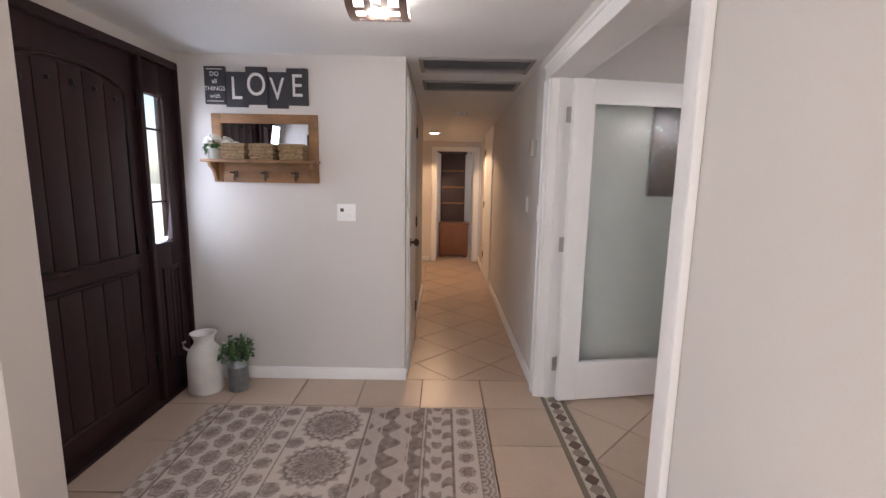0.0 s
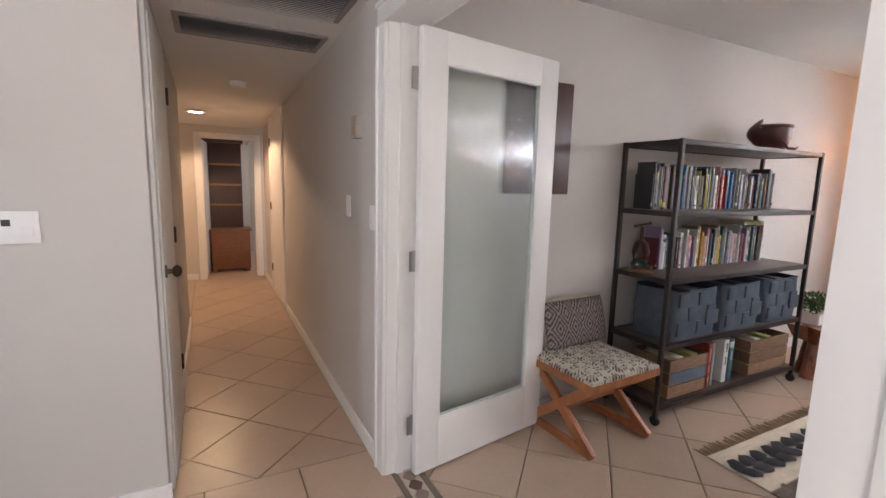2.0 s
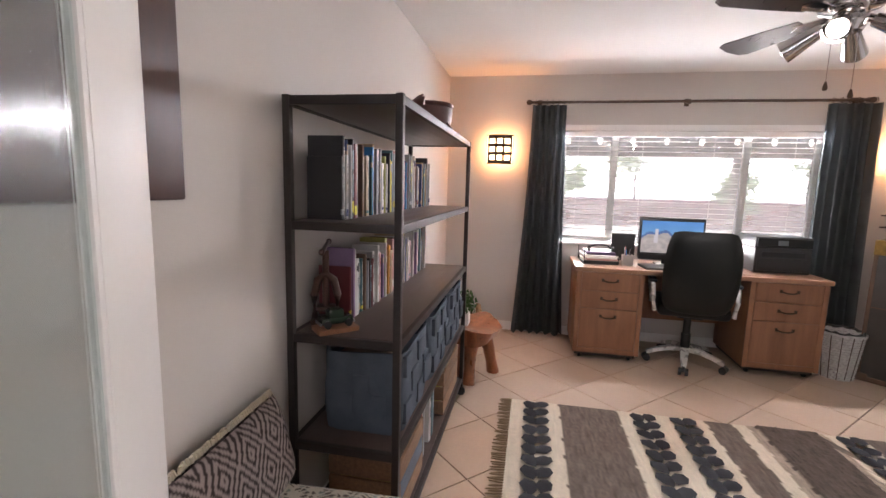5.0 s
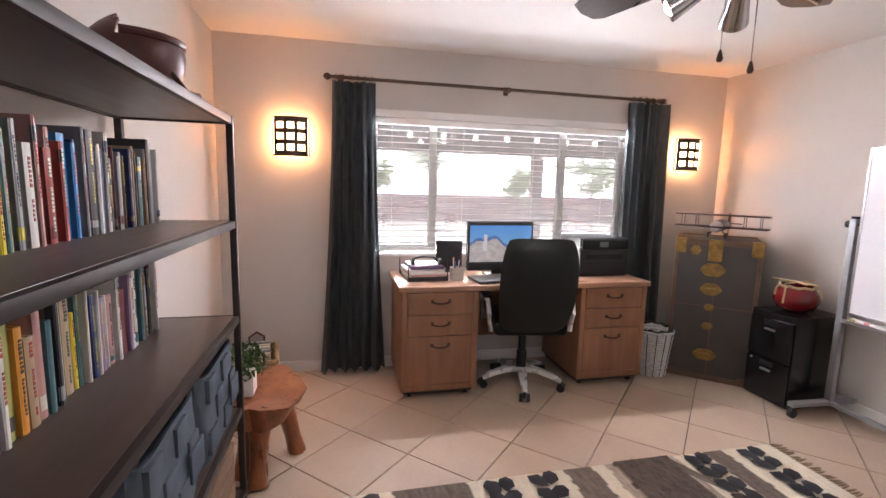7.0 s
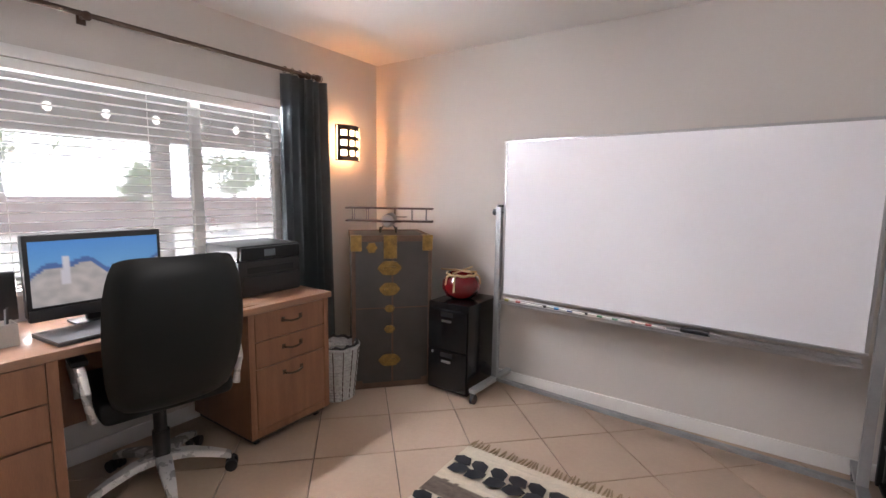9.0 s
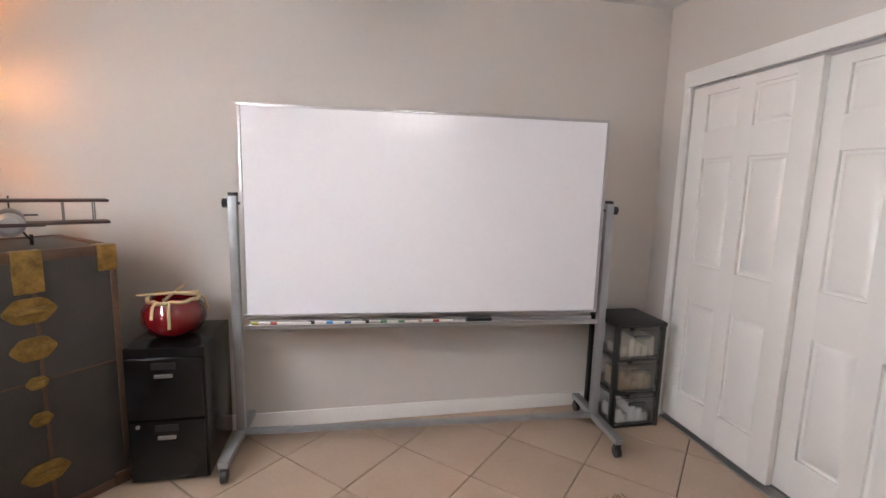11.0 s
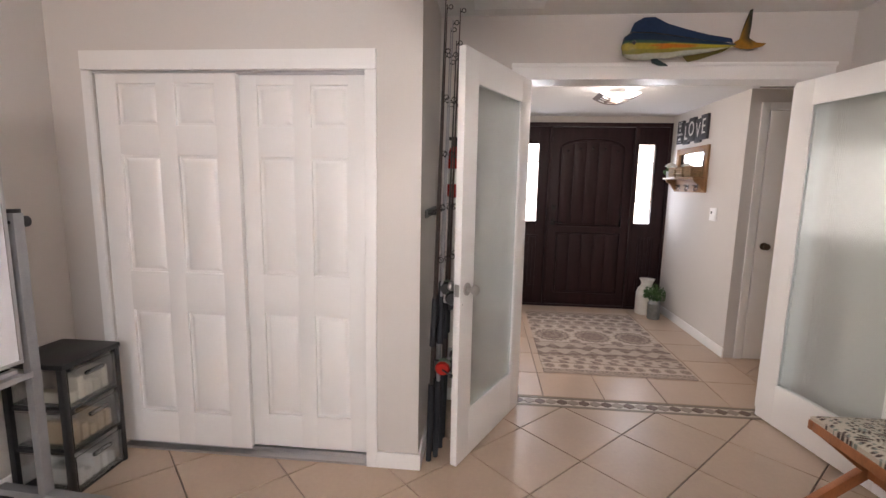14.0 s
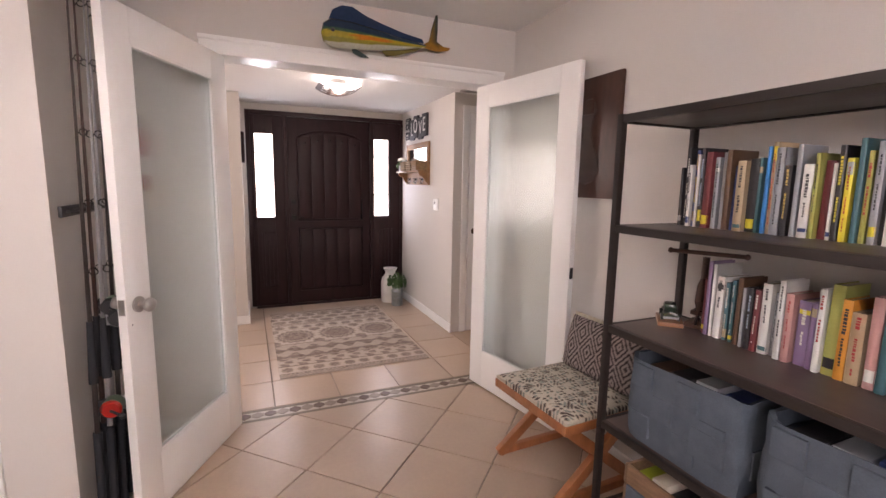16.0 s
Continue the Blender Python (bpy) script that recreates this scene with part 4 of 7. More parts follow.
pb = sheet(-0.262, 0, 0.262, 0.27, 0.0055, pil_z(1), 0.001)
join(pb, sheet(-0.262, 0, 0.262, 0.27, 0.02, pil_z(-1), 0.001))
dyed(part("cover", pb, CLOTH, pl), diamond)
FRINGE = colour("cream_fringe", (0.56, 0.50, 0.38), 0.95)
fm = bmesh.new()
for i in range(44):
    x = -0.262 + i * 0.0122
    tube([(x, 0.268, 0), (x + rnd.uniform(-0.004, 0.004), 0.285, rnd.uniform(-0.006, 0.006))], 0.0055, 5, bm=fm)
for s in (-1, 1):
    for i in range(20):
        y = 0.005 + i * 0.0135
        tube([(s * 0.262, y, 0), (s * 0.276, y + rnd.uniform(-0.004, 0.004), rnd.uniform(-0.005, 0.005))], 0.005, 5, bm=fm)
part("fringe", fm, FRINGE, pl, "cream cotton fringe")

# ---- carved wall panel ----
PANEL = colour("dark_mahogany_panel", (0.055, 0.022, 0.015), 0.4, var=0.3, stretch=(4, 4, 0.7))
wp = thing("wall_panel", "dark brown wooden wall panel with a carved long-necked form", "wall art", pose(1.45, NORTH, 1.635))
part("board", box(-0.23, -0.022, -0.305, 0.23, 0, 0.305, 0.005), PANEL, wp)
gt = bmesh.new()
prof = [(0.02, 0.20), (0.045, 0.17), (0.06, 0.13), (0.035, 0.08), (0.03, 0.02), (0.055, -0.04), (0.085, -0.11), (0.09, -0.17), (0.06, -0.22), (0.0, -0.235)]
prism([(x, z) for x, z in prof] + [(-x, z) for x, z in prof[::-1]], 0, 0.010, Matrix.Translation((0.02, -0.022, 0)) @ Matrix.Rotation(radians(90), 4, "X"), bm=gt, bevel=0.004)
part("carving", gt, M["shelfwood"], wp, "raised dark carving")
ob = box(-0.02, -0.037, 0.12, 0.06, -0.030, 0.19, 0.003)
part("carving_head", ob, IRON, wp)

# ---- stool, plant and basket beside the shelf ----
ROOT = surf("polished_root_wood", (0.24, 0.078, 0.03), 0.3, 0.45, 7, 0.2, 40, stretch=(3, 3, 1), coat=0.25)
st = thing("root_stool", "orange-brown tree root stool with a live edge seat", "stool", pose(3.92, 2.50, 0, 0, 0, -20))
own = bmesh.new()
n = 22
tops, bots = [], []
for i in range(n):
    a = 2 * math.pi * i / n
    r = 1.1 + 0.10 * math.sin(3 * a + 0.6) + 0.08 * math.sin(5 * a) + 0.04 * math.sin(9 * a)
    x, y = 0.24 * r * math.cos(a), 0.165 * r * math.sin(a)
    tops.append(own.verts.new((x, y, 0.385 + 0.02 * math.sin(2 * a + 1))))
    bots.append(own.verts.new((x * 0.82, y * 0.8, 0.29 + 0.02 * math.sin(3 * a))))
ct, cb = own.verts.new((0, 0, 0.362)), own.verts.new((0, 0, 0.27))
for i in range(n):
    j = (i + 1) % n
    own.faces.new((tops[i], tops[j], ct)), own.faces.new((bots[j], bots[i], cb)), own.faces.new((tops[i], bots[i], bots[j], tops[j]))
bmesh.ops.subdivide_edges(own, edges=own.edges[:], cuts=1, smooth=0.6)
part("seat", own, ROOT, st, "glossy red-brown live edge seat")
for a, l in ((200, 0.16), (320, 0.17), (80, 0.15), (145, 0.12)):
    x, y = l * math.cos(radians(a)), l * math.sin(radians(a)) * 0.8
    part("root_leg", tube([(x * 0.5, y * 0.5, 0.31), (x * 0.8, y * 0.8, 0.2), (x * 0.95, y * 0.95, 0.1), (x * 1.1, y * 1.1, 0.0)], [0.06, 0.045, 0.04, 0.048], 10), ROOT, st)
LEAF = colour("green_leaf", (0.055, 0.12, 0.035), 0.6, var=0.4, scale=30)


def leaves(bm, c, r, count, size, seed, flat=1.0):
    rr = random.Random(seed)
    for _ in range(count):
        d = Vector((rr.gauss(0, 1), rr.gauss(0, 1), rr.gauss(0, 1) * flat)).normalized() * r * rr.random() ** 0.4
        if d.z < -r * 0.5:
            d.z *= -0.3
        p = Vector(c) + d
        q = Euler((rr.uniform(0, 6.3), rr.uniform(0, 6.3), rr.uniform(0, 6.3))).to_matrix()
        s = size * rr.uniform(0.6, 1.3)
        vs = [bm.verts.new(p + q @ Vector(v)) for v in ((-s, 0, 0), (-s * 0.2, s * 0.45, s * 0.12), (s, 0, 0), (-s * 0.2, -s * 0.45, s * 0.12))]
        bm.faces.new((vs[0], vs[1], vs[2])), bm.faces.new((vs[0], vs[2], vs[3]))
    return bm


pt = thing("potted_plant", "small green plant in a square white pot on the stool", "plant", pose(3.95, 2.60, 0.372))
part("pot", prism([(-0.055, -0.055), (0.055, -0.055), (0.055, 0.055), (-0.055, 0.055)], 0, 0.11, bevel=0.006), M["white"], pt)
part("foliage", leaves(bmesh.new(), (0, 0, 0.155), 0.11, 420, 0.018, 3), LEAF, pt)
WICK = colour("tan_wicker", (0.33, 0.21, 0.11), 0.8, var=0.3, scale=40, bump=0.6)


def woven_box(b, w, d, h, taper=1.08, rows=7, material=None):
    """Wicker walls from bands of bulged strands."""
    for k in range(rows):
        z0, z1 = h * k / rows, h * (k + 1) / rows
        s = 1 + (taper - 1) * k / rows
        own = bmesh.new()
        per = []
        N = 28
        for i in range(N):
            u = i / N * 4
            e, f = int(u), u - int(u)
            cx, cy = [(-1 + 2 * f, -1), (1, -1 + 2 * f), (1 - 2 * f, 1), (-1, 1 - 2 * f)][e]
            o = 1 + 0.035 * (-1) ** (i + k)
            per.append((cx * w / 2 * s * o, cy * d / 2 * s * o))
        pts = [(x, y, (z0 + z1) / 2) for x, y in per]
        tube(pts + [pts[0]], (z1 - z0) * 0.56, 6, bm=own)
        part("woven_band", own, material or WICK, b)
    part("base", box(-w / 2, -d / 2, 0, w / 2, d / 2, 0.008), material or WICK, b)


bk2 = thing("magazine_basket", "tan wicker basket of magazines with dark leather handles on the floor", "basket", pose(4.88, 2.70, 0, 0, 0, 8))
woven_box(bk2, 0.34, 0.24, 0.24, 1.1, 8)
for s in (-1, 1):
    part("handle", tube([(s * 0.18, -0.05, 0.22), (s * 0.19, -0.05, 0.29), (s * 0.19, 0.0, 0.325), (s * 0.19, 0.05, 0.29), (s * 0.18, 0.05, 0.22)], 0.009), LTH, bk2)
for i in range(7):
    part("magazine", box(-0.13 + i * 0.037, -0.09, 0.01, -0.105 + i * 0.037, 0.09, 0.27 + 0.01 * (i % 3), 0.001), (PAPER, BOOKM["grey"], BOOKM["white"], BOOKM["green"])[i % 4], bk2)

# ---- wall sconces ----
BRZ = colour("brown_bronze_metal", (0.085, 0.055, 0.04), 0.45, metal=0.5)


def lattice_shade(w, h, cols, rows, bulge, bmq=None):
    """A bowed metal sheet with square openings."""
    own = bmesh.new()
    fu, fv = 0.32, 0.42

    def place(u, v, dx):
        return (-bulge * (1 - (2 * u - 1) ** 2) - dx, (u - 0.5) * w, (v - 0.5) * h)
    us, vs = [], []
    for k in range(cols):
        us += [(k + fu * 0.5) / cols, (k + 1 - fu * 0.5) / cols]
    for k in range(rows):
        vs += [(k + fv * 0.5) / rows, (k + 1 - fv * 0.5) / rows]
    us, vs = [0] + [0.08 + 0.84 * u for u in us] + [1], [0] + [0.08 + 0.84 * v for v in vs] + [1]
    grid = [[[own.verts.new(place(u, v, dx)) for v in vs] for u in us] for dx in (0, 0.003)]
    for i in range(len(us) - 1):
        for j in range(len(vs) - 1):
            if i % 2 == 1 and j % 2 == 1:
                continue
            for g in grid:
                own.faces.new((g[i][j], g[i + 1][j], g[i + 1][j + 1], g[i][j + 1]))
    return own


for y in (2.455, -0.735):
    sc = thing("wall_sconce", "bronze lattice wall sconce glowing warm orange, switched on", "wall lamp", pose(EAST, y, 1.72), "sconces beside the window")
    part("back_plate", box(-0.012, -0.06, -0.09, 0, 0.06, 0.09, 0.003), BRZ, sc)
    part("lattice_shade", lattice_shade(0.245, 0.265, 3, 3, 0.05), BRZ, sc).location = (-0.055, 0, 0)
    part("diffuser", box(-0.066, -0.115, -0.125, -0.062, 0.115, 0.125), M["warm"], sc, "glowing amber glass diffuser").visible_shadow = False
    lamp("sconce_light", "POINT", 6.5, (1.0, 0.40, 0.13), Matrix.Translation((EAST - 0.028, y, 1.72)), 0.02)

# ---- curtains and rod ----
cr = thing("curtain_rod", "dark bronze curtain rod on brackets above the window", "curtain rod", pose(EAST - 0.075, 0, 2.135))
part("pole", rod((0, -0.43, 0), (0, 2.20, 0), 0.012), BRZ, cr)
for y in (-0.44, 2.21):
    part("finial", ball((0, y, 0), 0.024, sub=2, s=(1, 1.1, 1)), BRZ, cr)
for y in (-0.36, 0.89, 2.12):
    bb = rod((0, y, 0), (0.075, y, 0), 0.009)
    box(0.065, y - 0.018, -0.03, 0.075, y + 0.018, 0.03, bm=bb), ball((0, y, -0.004), 0.022, bm=bb)
    part("bracket", bb, BRZ, cr)


def curtain(y0t, y1t, y0b, y1b, seed):
    c = thing("curtain", "charcoal floor-length curtain panel hanging in deep folds", "curtain", pose(EAST - 0.075, 0, 0), "curtains at the window")
    rr = random.Random(seed)
    nu, nz = 110, 26
    ph = [rr.uniform(0, 6.28) for _ in range(3)]
    own = bmesh.new()
    g = []
    for k in range(nz + 1):
        f = k / nz
        z = 2.11 - f * 2.095
        a, b = y0t + (y0b - y0t) * f ** 1.6, y1t + (y1b - y1t) * f ** 1.6
        row = []
        for i in range(nu + 1):
            u = i / nu
            amp = 0.022 + 0.024 * f
            x = amp * math.sin(u * 2 * math.pi * 6 + ph[0] + 0.5 * math.sin(f * 3 + u * 5)) + 0.012 * math.sin(u * 2 * math.pi * 2.6 + ph[1] + f * 2)
            row.append(own.verts.new((x, a + (b - a) * u + 0.006 * math.sin(u * 44 + ph[2]), z)))
        g.append(row)
    for k in range(nz):
        for i in range(nu):
            own.faces.new((g[k][i], g[k][i + 1], g[k + 1][i + 1], g[k + 1][i]))
    bmesh.ops.solidify(own, geom=own.faces[:], thickness=0.003)
    part("panel", own, M["charcoal"], c)
    for i in range(6):
        y = y0t + (y1t - y0t) * (i + 0.5) / 6
        t = [(0.019 * math.cos(q), y, 2.135 + 0.019 * math.sin(q)) for q in [2 * math.pi * k / 12 for k in range(13)]]
        part("ring", tube(t, 0.003, 6), BRZ, c)
    return c


curtain(1.88, 2.175, 1.80, 2.275, 2)
curtain(-0.495, -0.14, -0.54, -0.12, 5)

# ---- things on the desk ----
DZ = 0.766
SCREEN_ON = cloth_material("lit_screen_picture", 0.3, 0.0)
_p = SCREEN_ON.node_tree.nodes["Principled BSDF"]
_a = [n for n in SCREEN_ON.node_tree.nodes if n.bl_idname == "ShaderNodeAttribute"][0]
SCREEN_ON.node_tree.links.new(_a.outputs["Color"], _p.inputs["Emission Color"])
_p.inputs["Emission Strength"].default_value = 0.4
pc = thing("computer", "black all-in-one computer with a lit mountain landscape on its screen", "computer", pose(4.77, 0.99, DZ, 0, 0, 2))
part("housing", box(0, -0.255, 0.06, 0.04, 0.255, 0.397, 0.008), M["plastic"], pc)
part("lower_bezel", box(-0.006, -0.25, 0.045, 0.03, 0.25, 0.095, 0.006), M["plastic"], pc)


def landscape(x, y, z):
    v = (z - 0.105) / 0.265
    ridge = 0.52 + 0.10 * math.sin(y * 17) + 0.05 * math.sin(y * 41)
    if abs(y - 0.12) < 0.010 + 0.006 * (v < 0.55) and 0.3 < v < 0.76:
        return (0.42, 0.42, 0.44)
    if v > ridge + 0.08:
        return (0.06 + 0.10 * (1 - v), 0.19 + 0.14 * (1 - v), 0.44)
    if v > ridge:
        return (0.05, 0.10, 0.24)
    k = 0.5 + 0.9 * noise.noise(Vector((y * 26, z * 40, 2)))
    return (0.26 + 0.10 * k, 0.25 + 0.09 * k, 0.24 + 0.08 * k)


own = bmesh.new()
g = [[own.verts.new((-0.0025, -0.238 + 0.476 * i / 60, 0.105 + 0.265 * j / 34)) for j in range(35)] for i in range(61)]
for i in range(60):
    for j in range(34):
        own.faces.new((g[i][j], g[i + 1][j], g[i + 1][j + 1], g[i][j + 1]))
dyed(part("screen", own, SCREEN_ON, pc, "lit screen with blue sky and mountains"), landscape)
part("stand", box(0.0, -0.10, 0, 0.11, 0.10, 0.012, 0.005, bm=box(0.03, -0.05, 0.01, 0.055, 0.05, 0.12, 0.005)), M["plastic"], pc)
kb = thing("laptop", "flat dark grey closed laptop lying on the desk", "laptop", pose(4.62, 1.08, DZ, 0, 0, 6))
part("base", box(-0.11, -0.16, 0, 0.11, 0.16, 0.010, 0.003), colour("dark_grey_metal", (0.10, 0.10, 0.105), 0.4, metal=0.6), kb)
part("lid", box(-0.11, -0.16, 0.0105, 0.11, 0.16, 0.018, 0.003), colour("grey_metal_lid", (0.19, 0.19, 0.20), 0.35, metal=0.6), kb)
m2 = thing("tablet_monitor", "small black monitor seen beside the computer", "monitor", pose(4.96, 1.33, DZ, 0, 0, -8))
part("panel", box(0, -0.10, 0.03, 0.025, 0.10, 0.235, 0.006), M["plastic"], m2)
part("foot", box(-0.02, -0.07, 0, 0.06, 0.07, 0.010, 0.004, bm=box(0.01, -0.02, 0.01, 0.025, 0.02, 0.06)), M["plastic"], m2)
PURP = colour("aubergine_folder", (0.10, 0.05, 0.12), 0.4)
ps = thing("paper_tray", "black desk tray stacked with papers and folders", "paper tray", pose(4.78, 1.56, DZ, 0, 0, 4))
tb = box(-0.15, -0.14, 0, 0.15, 0.14, 0.006, 0.002)
for x in (-0.15, 0.145):
    for y in (-0.14, 0.135):
        box(x, y, 0.006, x + 0.006, y + 0.006, 0.12, bm=tb)
box(-0.15, -0.14, 0.006, -0.145, 0.14, 0.03, bm=tb), box(0.145, -0.14, 0.006, 0.15, 0.14, 0.03, bm=tb)
part("tray", tb, M["plastic"], ps)
for k in range(5):
    o = 0.008 * math.sin(k * 2.1)
    part("paper_stack", box(-0.145 + o, -0.125 + o, 0.007 + k * 0.013, 0.135 + o, 0.125 + o, 0.019 + k * 0.013, 0.001), (BOOKM["white"], PAPER, BOOKM["pink"], BOOKM["white"], BOOKM["white"])[k], ps)
part("folder", box(-0.12, -0.12, 0.073, 0.13, 0.11, 0.098, 0.006), PURP, ps, "aubergine folder on top")
hs = thing("headset", "black headset resting on the paper tray", "headset", pose(4.76, 1.54, DZ + 0.10))
part("band", tube([(0, 0.10, 0.0), (0.0, 0.09, 0.035), (0, 0.03, 0.05), (0, -0.05, 0.045), (0, -0.09, 0.01)], 0.007), M["plastic"], hs)
for y in (0.10, -0.09):
    part("ear_cup", rod((-0.01, y - 0.012, 0.01), (-0.01, y + 0.012, 0.01), 0.03), M["plastic"], hs)
cup = thing("pencil_holder", "square cream desk caddy holding pens beside the trays", "pencil holder", pose(4.68, 1.34, DZ))
CADDY = colour("cream_card_caddy", (0.45, 0.42, 0.38), 0.6)
cw = box(-0.04, -0.04, 0, 0.04, 0.04, 0.006)
for a in ((-0.04, -0.04, -0.035, 0.04), (0.035, -0.04, 0.04, 0.04), (-0.035, -0.04, 0.035, -0.035), (-0.035, 0.035, 0.035, 0.04)):
    box(a[0], a[1], 0.006, a[2], a[3], 0.085, bm=cw)
part("caddy", cw, CADDY, cup)
for i, hue in enumerate(("blue", "black", "red", "grey", "white")):
    part("pen", rod((-0.02 + 0.01 * i, 0.012 * (-1) ** i, 0.007), (-0.028 + 0.014 * i, 0.02 * (-1) ** i, 0.13 + 0.012 * (i % 3)), 0.004, seg=8), BOOKM[hue], cup)
prn = thing("printer", "black multifunction printer on the desk", "printer", pose(4.68, 0.20, DZ))
part("body", box(0, -0.20, 0, 0.33, 0.20, 0.20, 0.012), M["plastic"], prn)
part("scanner_lid", box(0.005, -0.20, 0.215, 0.33, 0.20, 0.285, 0.012, bm=box(0.03, -0.19, 0.20, 0.32, 0.19, 0.215)), M["plastic"], prn)
part("control_panel", box(-0.014, -0.19, 0.205, 0.006, 0.19, 0.275, 0.006), M["leather"], prn)
part("display", box(-0.016, -0.02, 0.222, -0.013, 0.05, 0.26), colour("grey_display", (0.18, 0.21, 0.23), 0.2), prn)
part("output_slot", box(-0.003, -0.15, 0.13, 0.002, 0.15, 0.165), M["leather"], prn)
part("paper_drawer", box(-0.008, -0.18, 0.02, 0.003, 0.18, 0.115, 0.004), M["plastic"], prn)

# ---- office chair ----
CHROME = colour("bright_silver_lacquer", (0.66, 0.65, 0.63), 0.28, var=0.04, metal=0.35)
oc = thing("office_chair", "black leather high-back office chair with a silver star base", "office chair", pose(4.60, 0.86, 0, 0, 0, -9))


def padded(w, h, thick, bend, n=18):
    """An upright cushion in the y-z plane, rounded at its rim and bowed."""
    bm = bmesh.new()
    for s in (-1, 1):
        g = []
        for i in range(n + 1):
            row = []
            for j in range(n + 1):
                u, v = 2 * i / n - 1, 2 * j / n - 1
                wv = 1 - 0.10 * max(0, v) ** 2 - 0.10 * max(0, -v) ** 2
                a, b = u * (1 - 0.10 * abs(v) ** 6), v * (1 - 0.06 * abs(u) ** 6)
                t = thick * max(0, (1 - abs(u) ** 5)) ** 0.5 * max(0, (1 - abs(v) ** 5)) ** 0.5
                row.append(bm.verts.new((s * t + bend * (1 - u * u) * -1 + 0.10 * v * v * (0.3 if v > 0 else 0.5), a * w / 2 * wv, h / 2 * (b + 1))))
            g.append(row)
        for i in range(n):
            for j in range(n):
                bm.faces.new((g[i][j], g[i + 1][j], g[i + 1][j + 1], g[i][j + 1]))
    bmesh.ops.remove_doubles(bm, verts=bm.verts[:], dist=0.0008)
    return bm


bb = padded(0.50, 0.64, 0.045, 0.03)
bmesh.ops.transform(bb, matrix=pose(-0.30, 0, 0.47, 0, -9, 0), verts=bb.verts)
part("backrest", bb, M["leather"], oc)
part("seat", box(-0.24, -0.25, 0.43, 0.25, 0.25, 0.53, 0.045, seg=4), M["leather"], oc)
for s in (-1, 1):
    am = tube([(-0.20, s * 0.27, 0.46), (-0.21, s * 0.285, 0.58), (-0.17, s * 0.29, 0.66), (0.05, s * 0.29, 0.67), (0.12, s * 0.285, 0.60), (0.10, s * 0.27, 0.46)], 0.017, 8)
    ar = part("armrest", am, CHROME, oc, "silver loop armrest with black pad")
    part("pad", box(-0.17, s * 0.29 - 0.028, 0.675, 0.06, s * 0.29 + 0.028, 0.70, 0.01), M["leather"], ar)
part("gas_lift", rod((0, 0, 0.10), (0, 0, 0.43), 0.028, bm=rod((0, 0, 0.10), (0, 0, 0.25), 0.036)), M["plastic"], oc)
part("tilt_plate", box(-0.10, -0.09, 0.39, 0.10, 0.09, 0.432, 0.01), M["plastic"], oc)
for k in range(5):
    a = radians(172 + 72 * k)
    cx, cy = math.cos(a), math.sin(a)
    own = bmesh.new()
    pts = [(0.03, 0.125), (0.12, 0.125), (0.22, 0.10), (0.29, 0.075)]
    last = None
    for (r, z), wdt in zip(pts, (0.034, 0.030, 0.024, 0.018)):
        ring = [own.verts.new((cx * r - cy * s, cy * r + cx * s, z + dz)) for s, dz in ((-wdt, -0.02), (wdt, -0.02), (wdt, 0.012), (-wdt, 0.012))]
        if last:
            for q in range(4):
                own.faces.new((last[q], last[(q + 1) % 4], ring[(q + 1) % 4], ring[q]))
        else:
            own.faces.new(ring)
        last = ring
    own.faces.new(last[::-1])
    bmesh.ops.bevel(own, geom=own.edges[:], offset=0.005, segments=2, affect="EDGES")
    ar = part("base_arm", own, CHROME, oc, "silver star base arm")
    c = rod((cx * 0.29 - cy * 0.012, cy * 0.29 + cx * 0.012, 0.028), (cx * 0.29 - cy * 0.034, cy * 0.29 + cx * 0.034, 0.028), 0.028, seg=16)
    rod((cx * 0.29 + cy * 0.012, cy * 0.29 - cx * 0.012, 0.028), (cx * 0.29 + cy * 0.034, cy * 0.29 - cx * 0.034, 0.028), 0.028, seg=16, bm=c)
    rod((cx * 0.29, cy * 0.29, 0.028), (cx * 0.29, cy * 0.29, 0.068), 0.012, bm=c)
    part("caster", c, M["plastic"], oc)

# ---- waste basket ----
GREYW = colour("grey_whitewashed_wicker", (0.52, 0.515, 0.50), 0.85, var=0.3, scale=50, bump=0.6)
wb = thing("waste_basket", "grey woven waste basket with a black liner beside the desk", "waste basket", pose(4.625, -0.235, 0))
own = bmesh.new()
for k in range(18):
    z = 0.008 + k * 0.0195
    r = 0.105 + 0.035 * k / 17
    t = [((r + 0.0035 * (-1) ** (i + k)) * math.cos(2 * math.pi * i / 40), (r + 0.0035 * (-1) ** (i + k)) * math.sin(2 * math.pi * i / 40), z) for i in range(41)]
    tube(t, 0.0098, 5, bm=own)
part("weave", own, GREYW, wb)
own = bmesh.new()
for i in range(14):
    a = 2 * math.pi * i / 14
    rod((0.112 * math.cos(a), 0.112 * math.sin(a), 0.004), (0.150 * math.cos(a), 0.150 * math.sin(a), 0.345), 0.0035, seg=6, bm=own)
part("stake", own, BRZ, wb, "dark upright stakes")
part("rim", tube([(0.145 * math.cos(2 * math.pi * i / 32), 0.145 * math.sin(2 * math.pi * i / 32), 0.352) for i in range(33)], 0.011, 7), GREYW, wb)
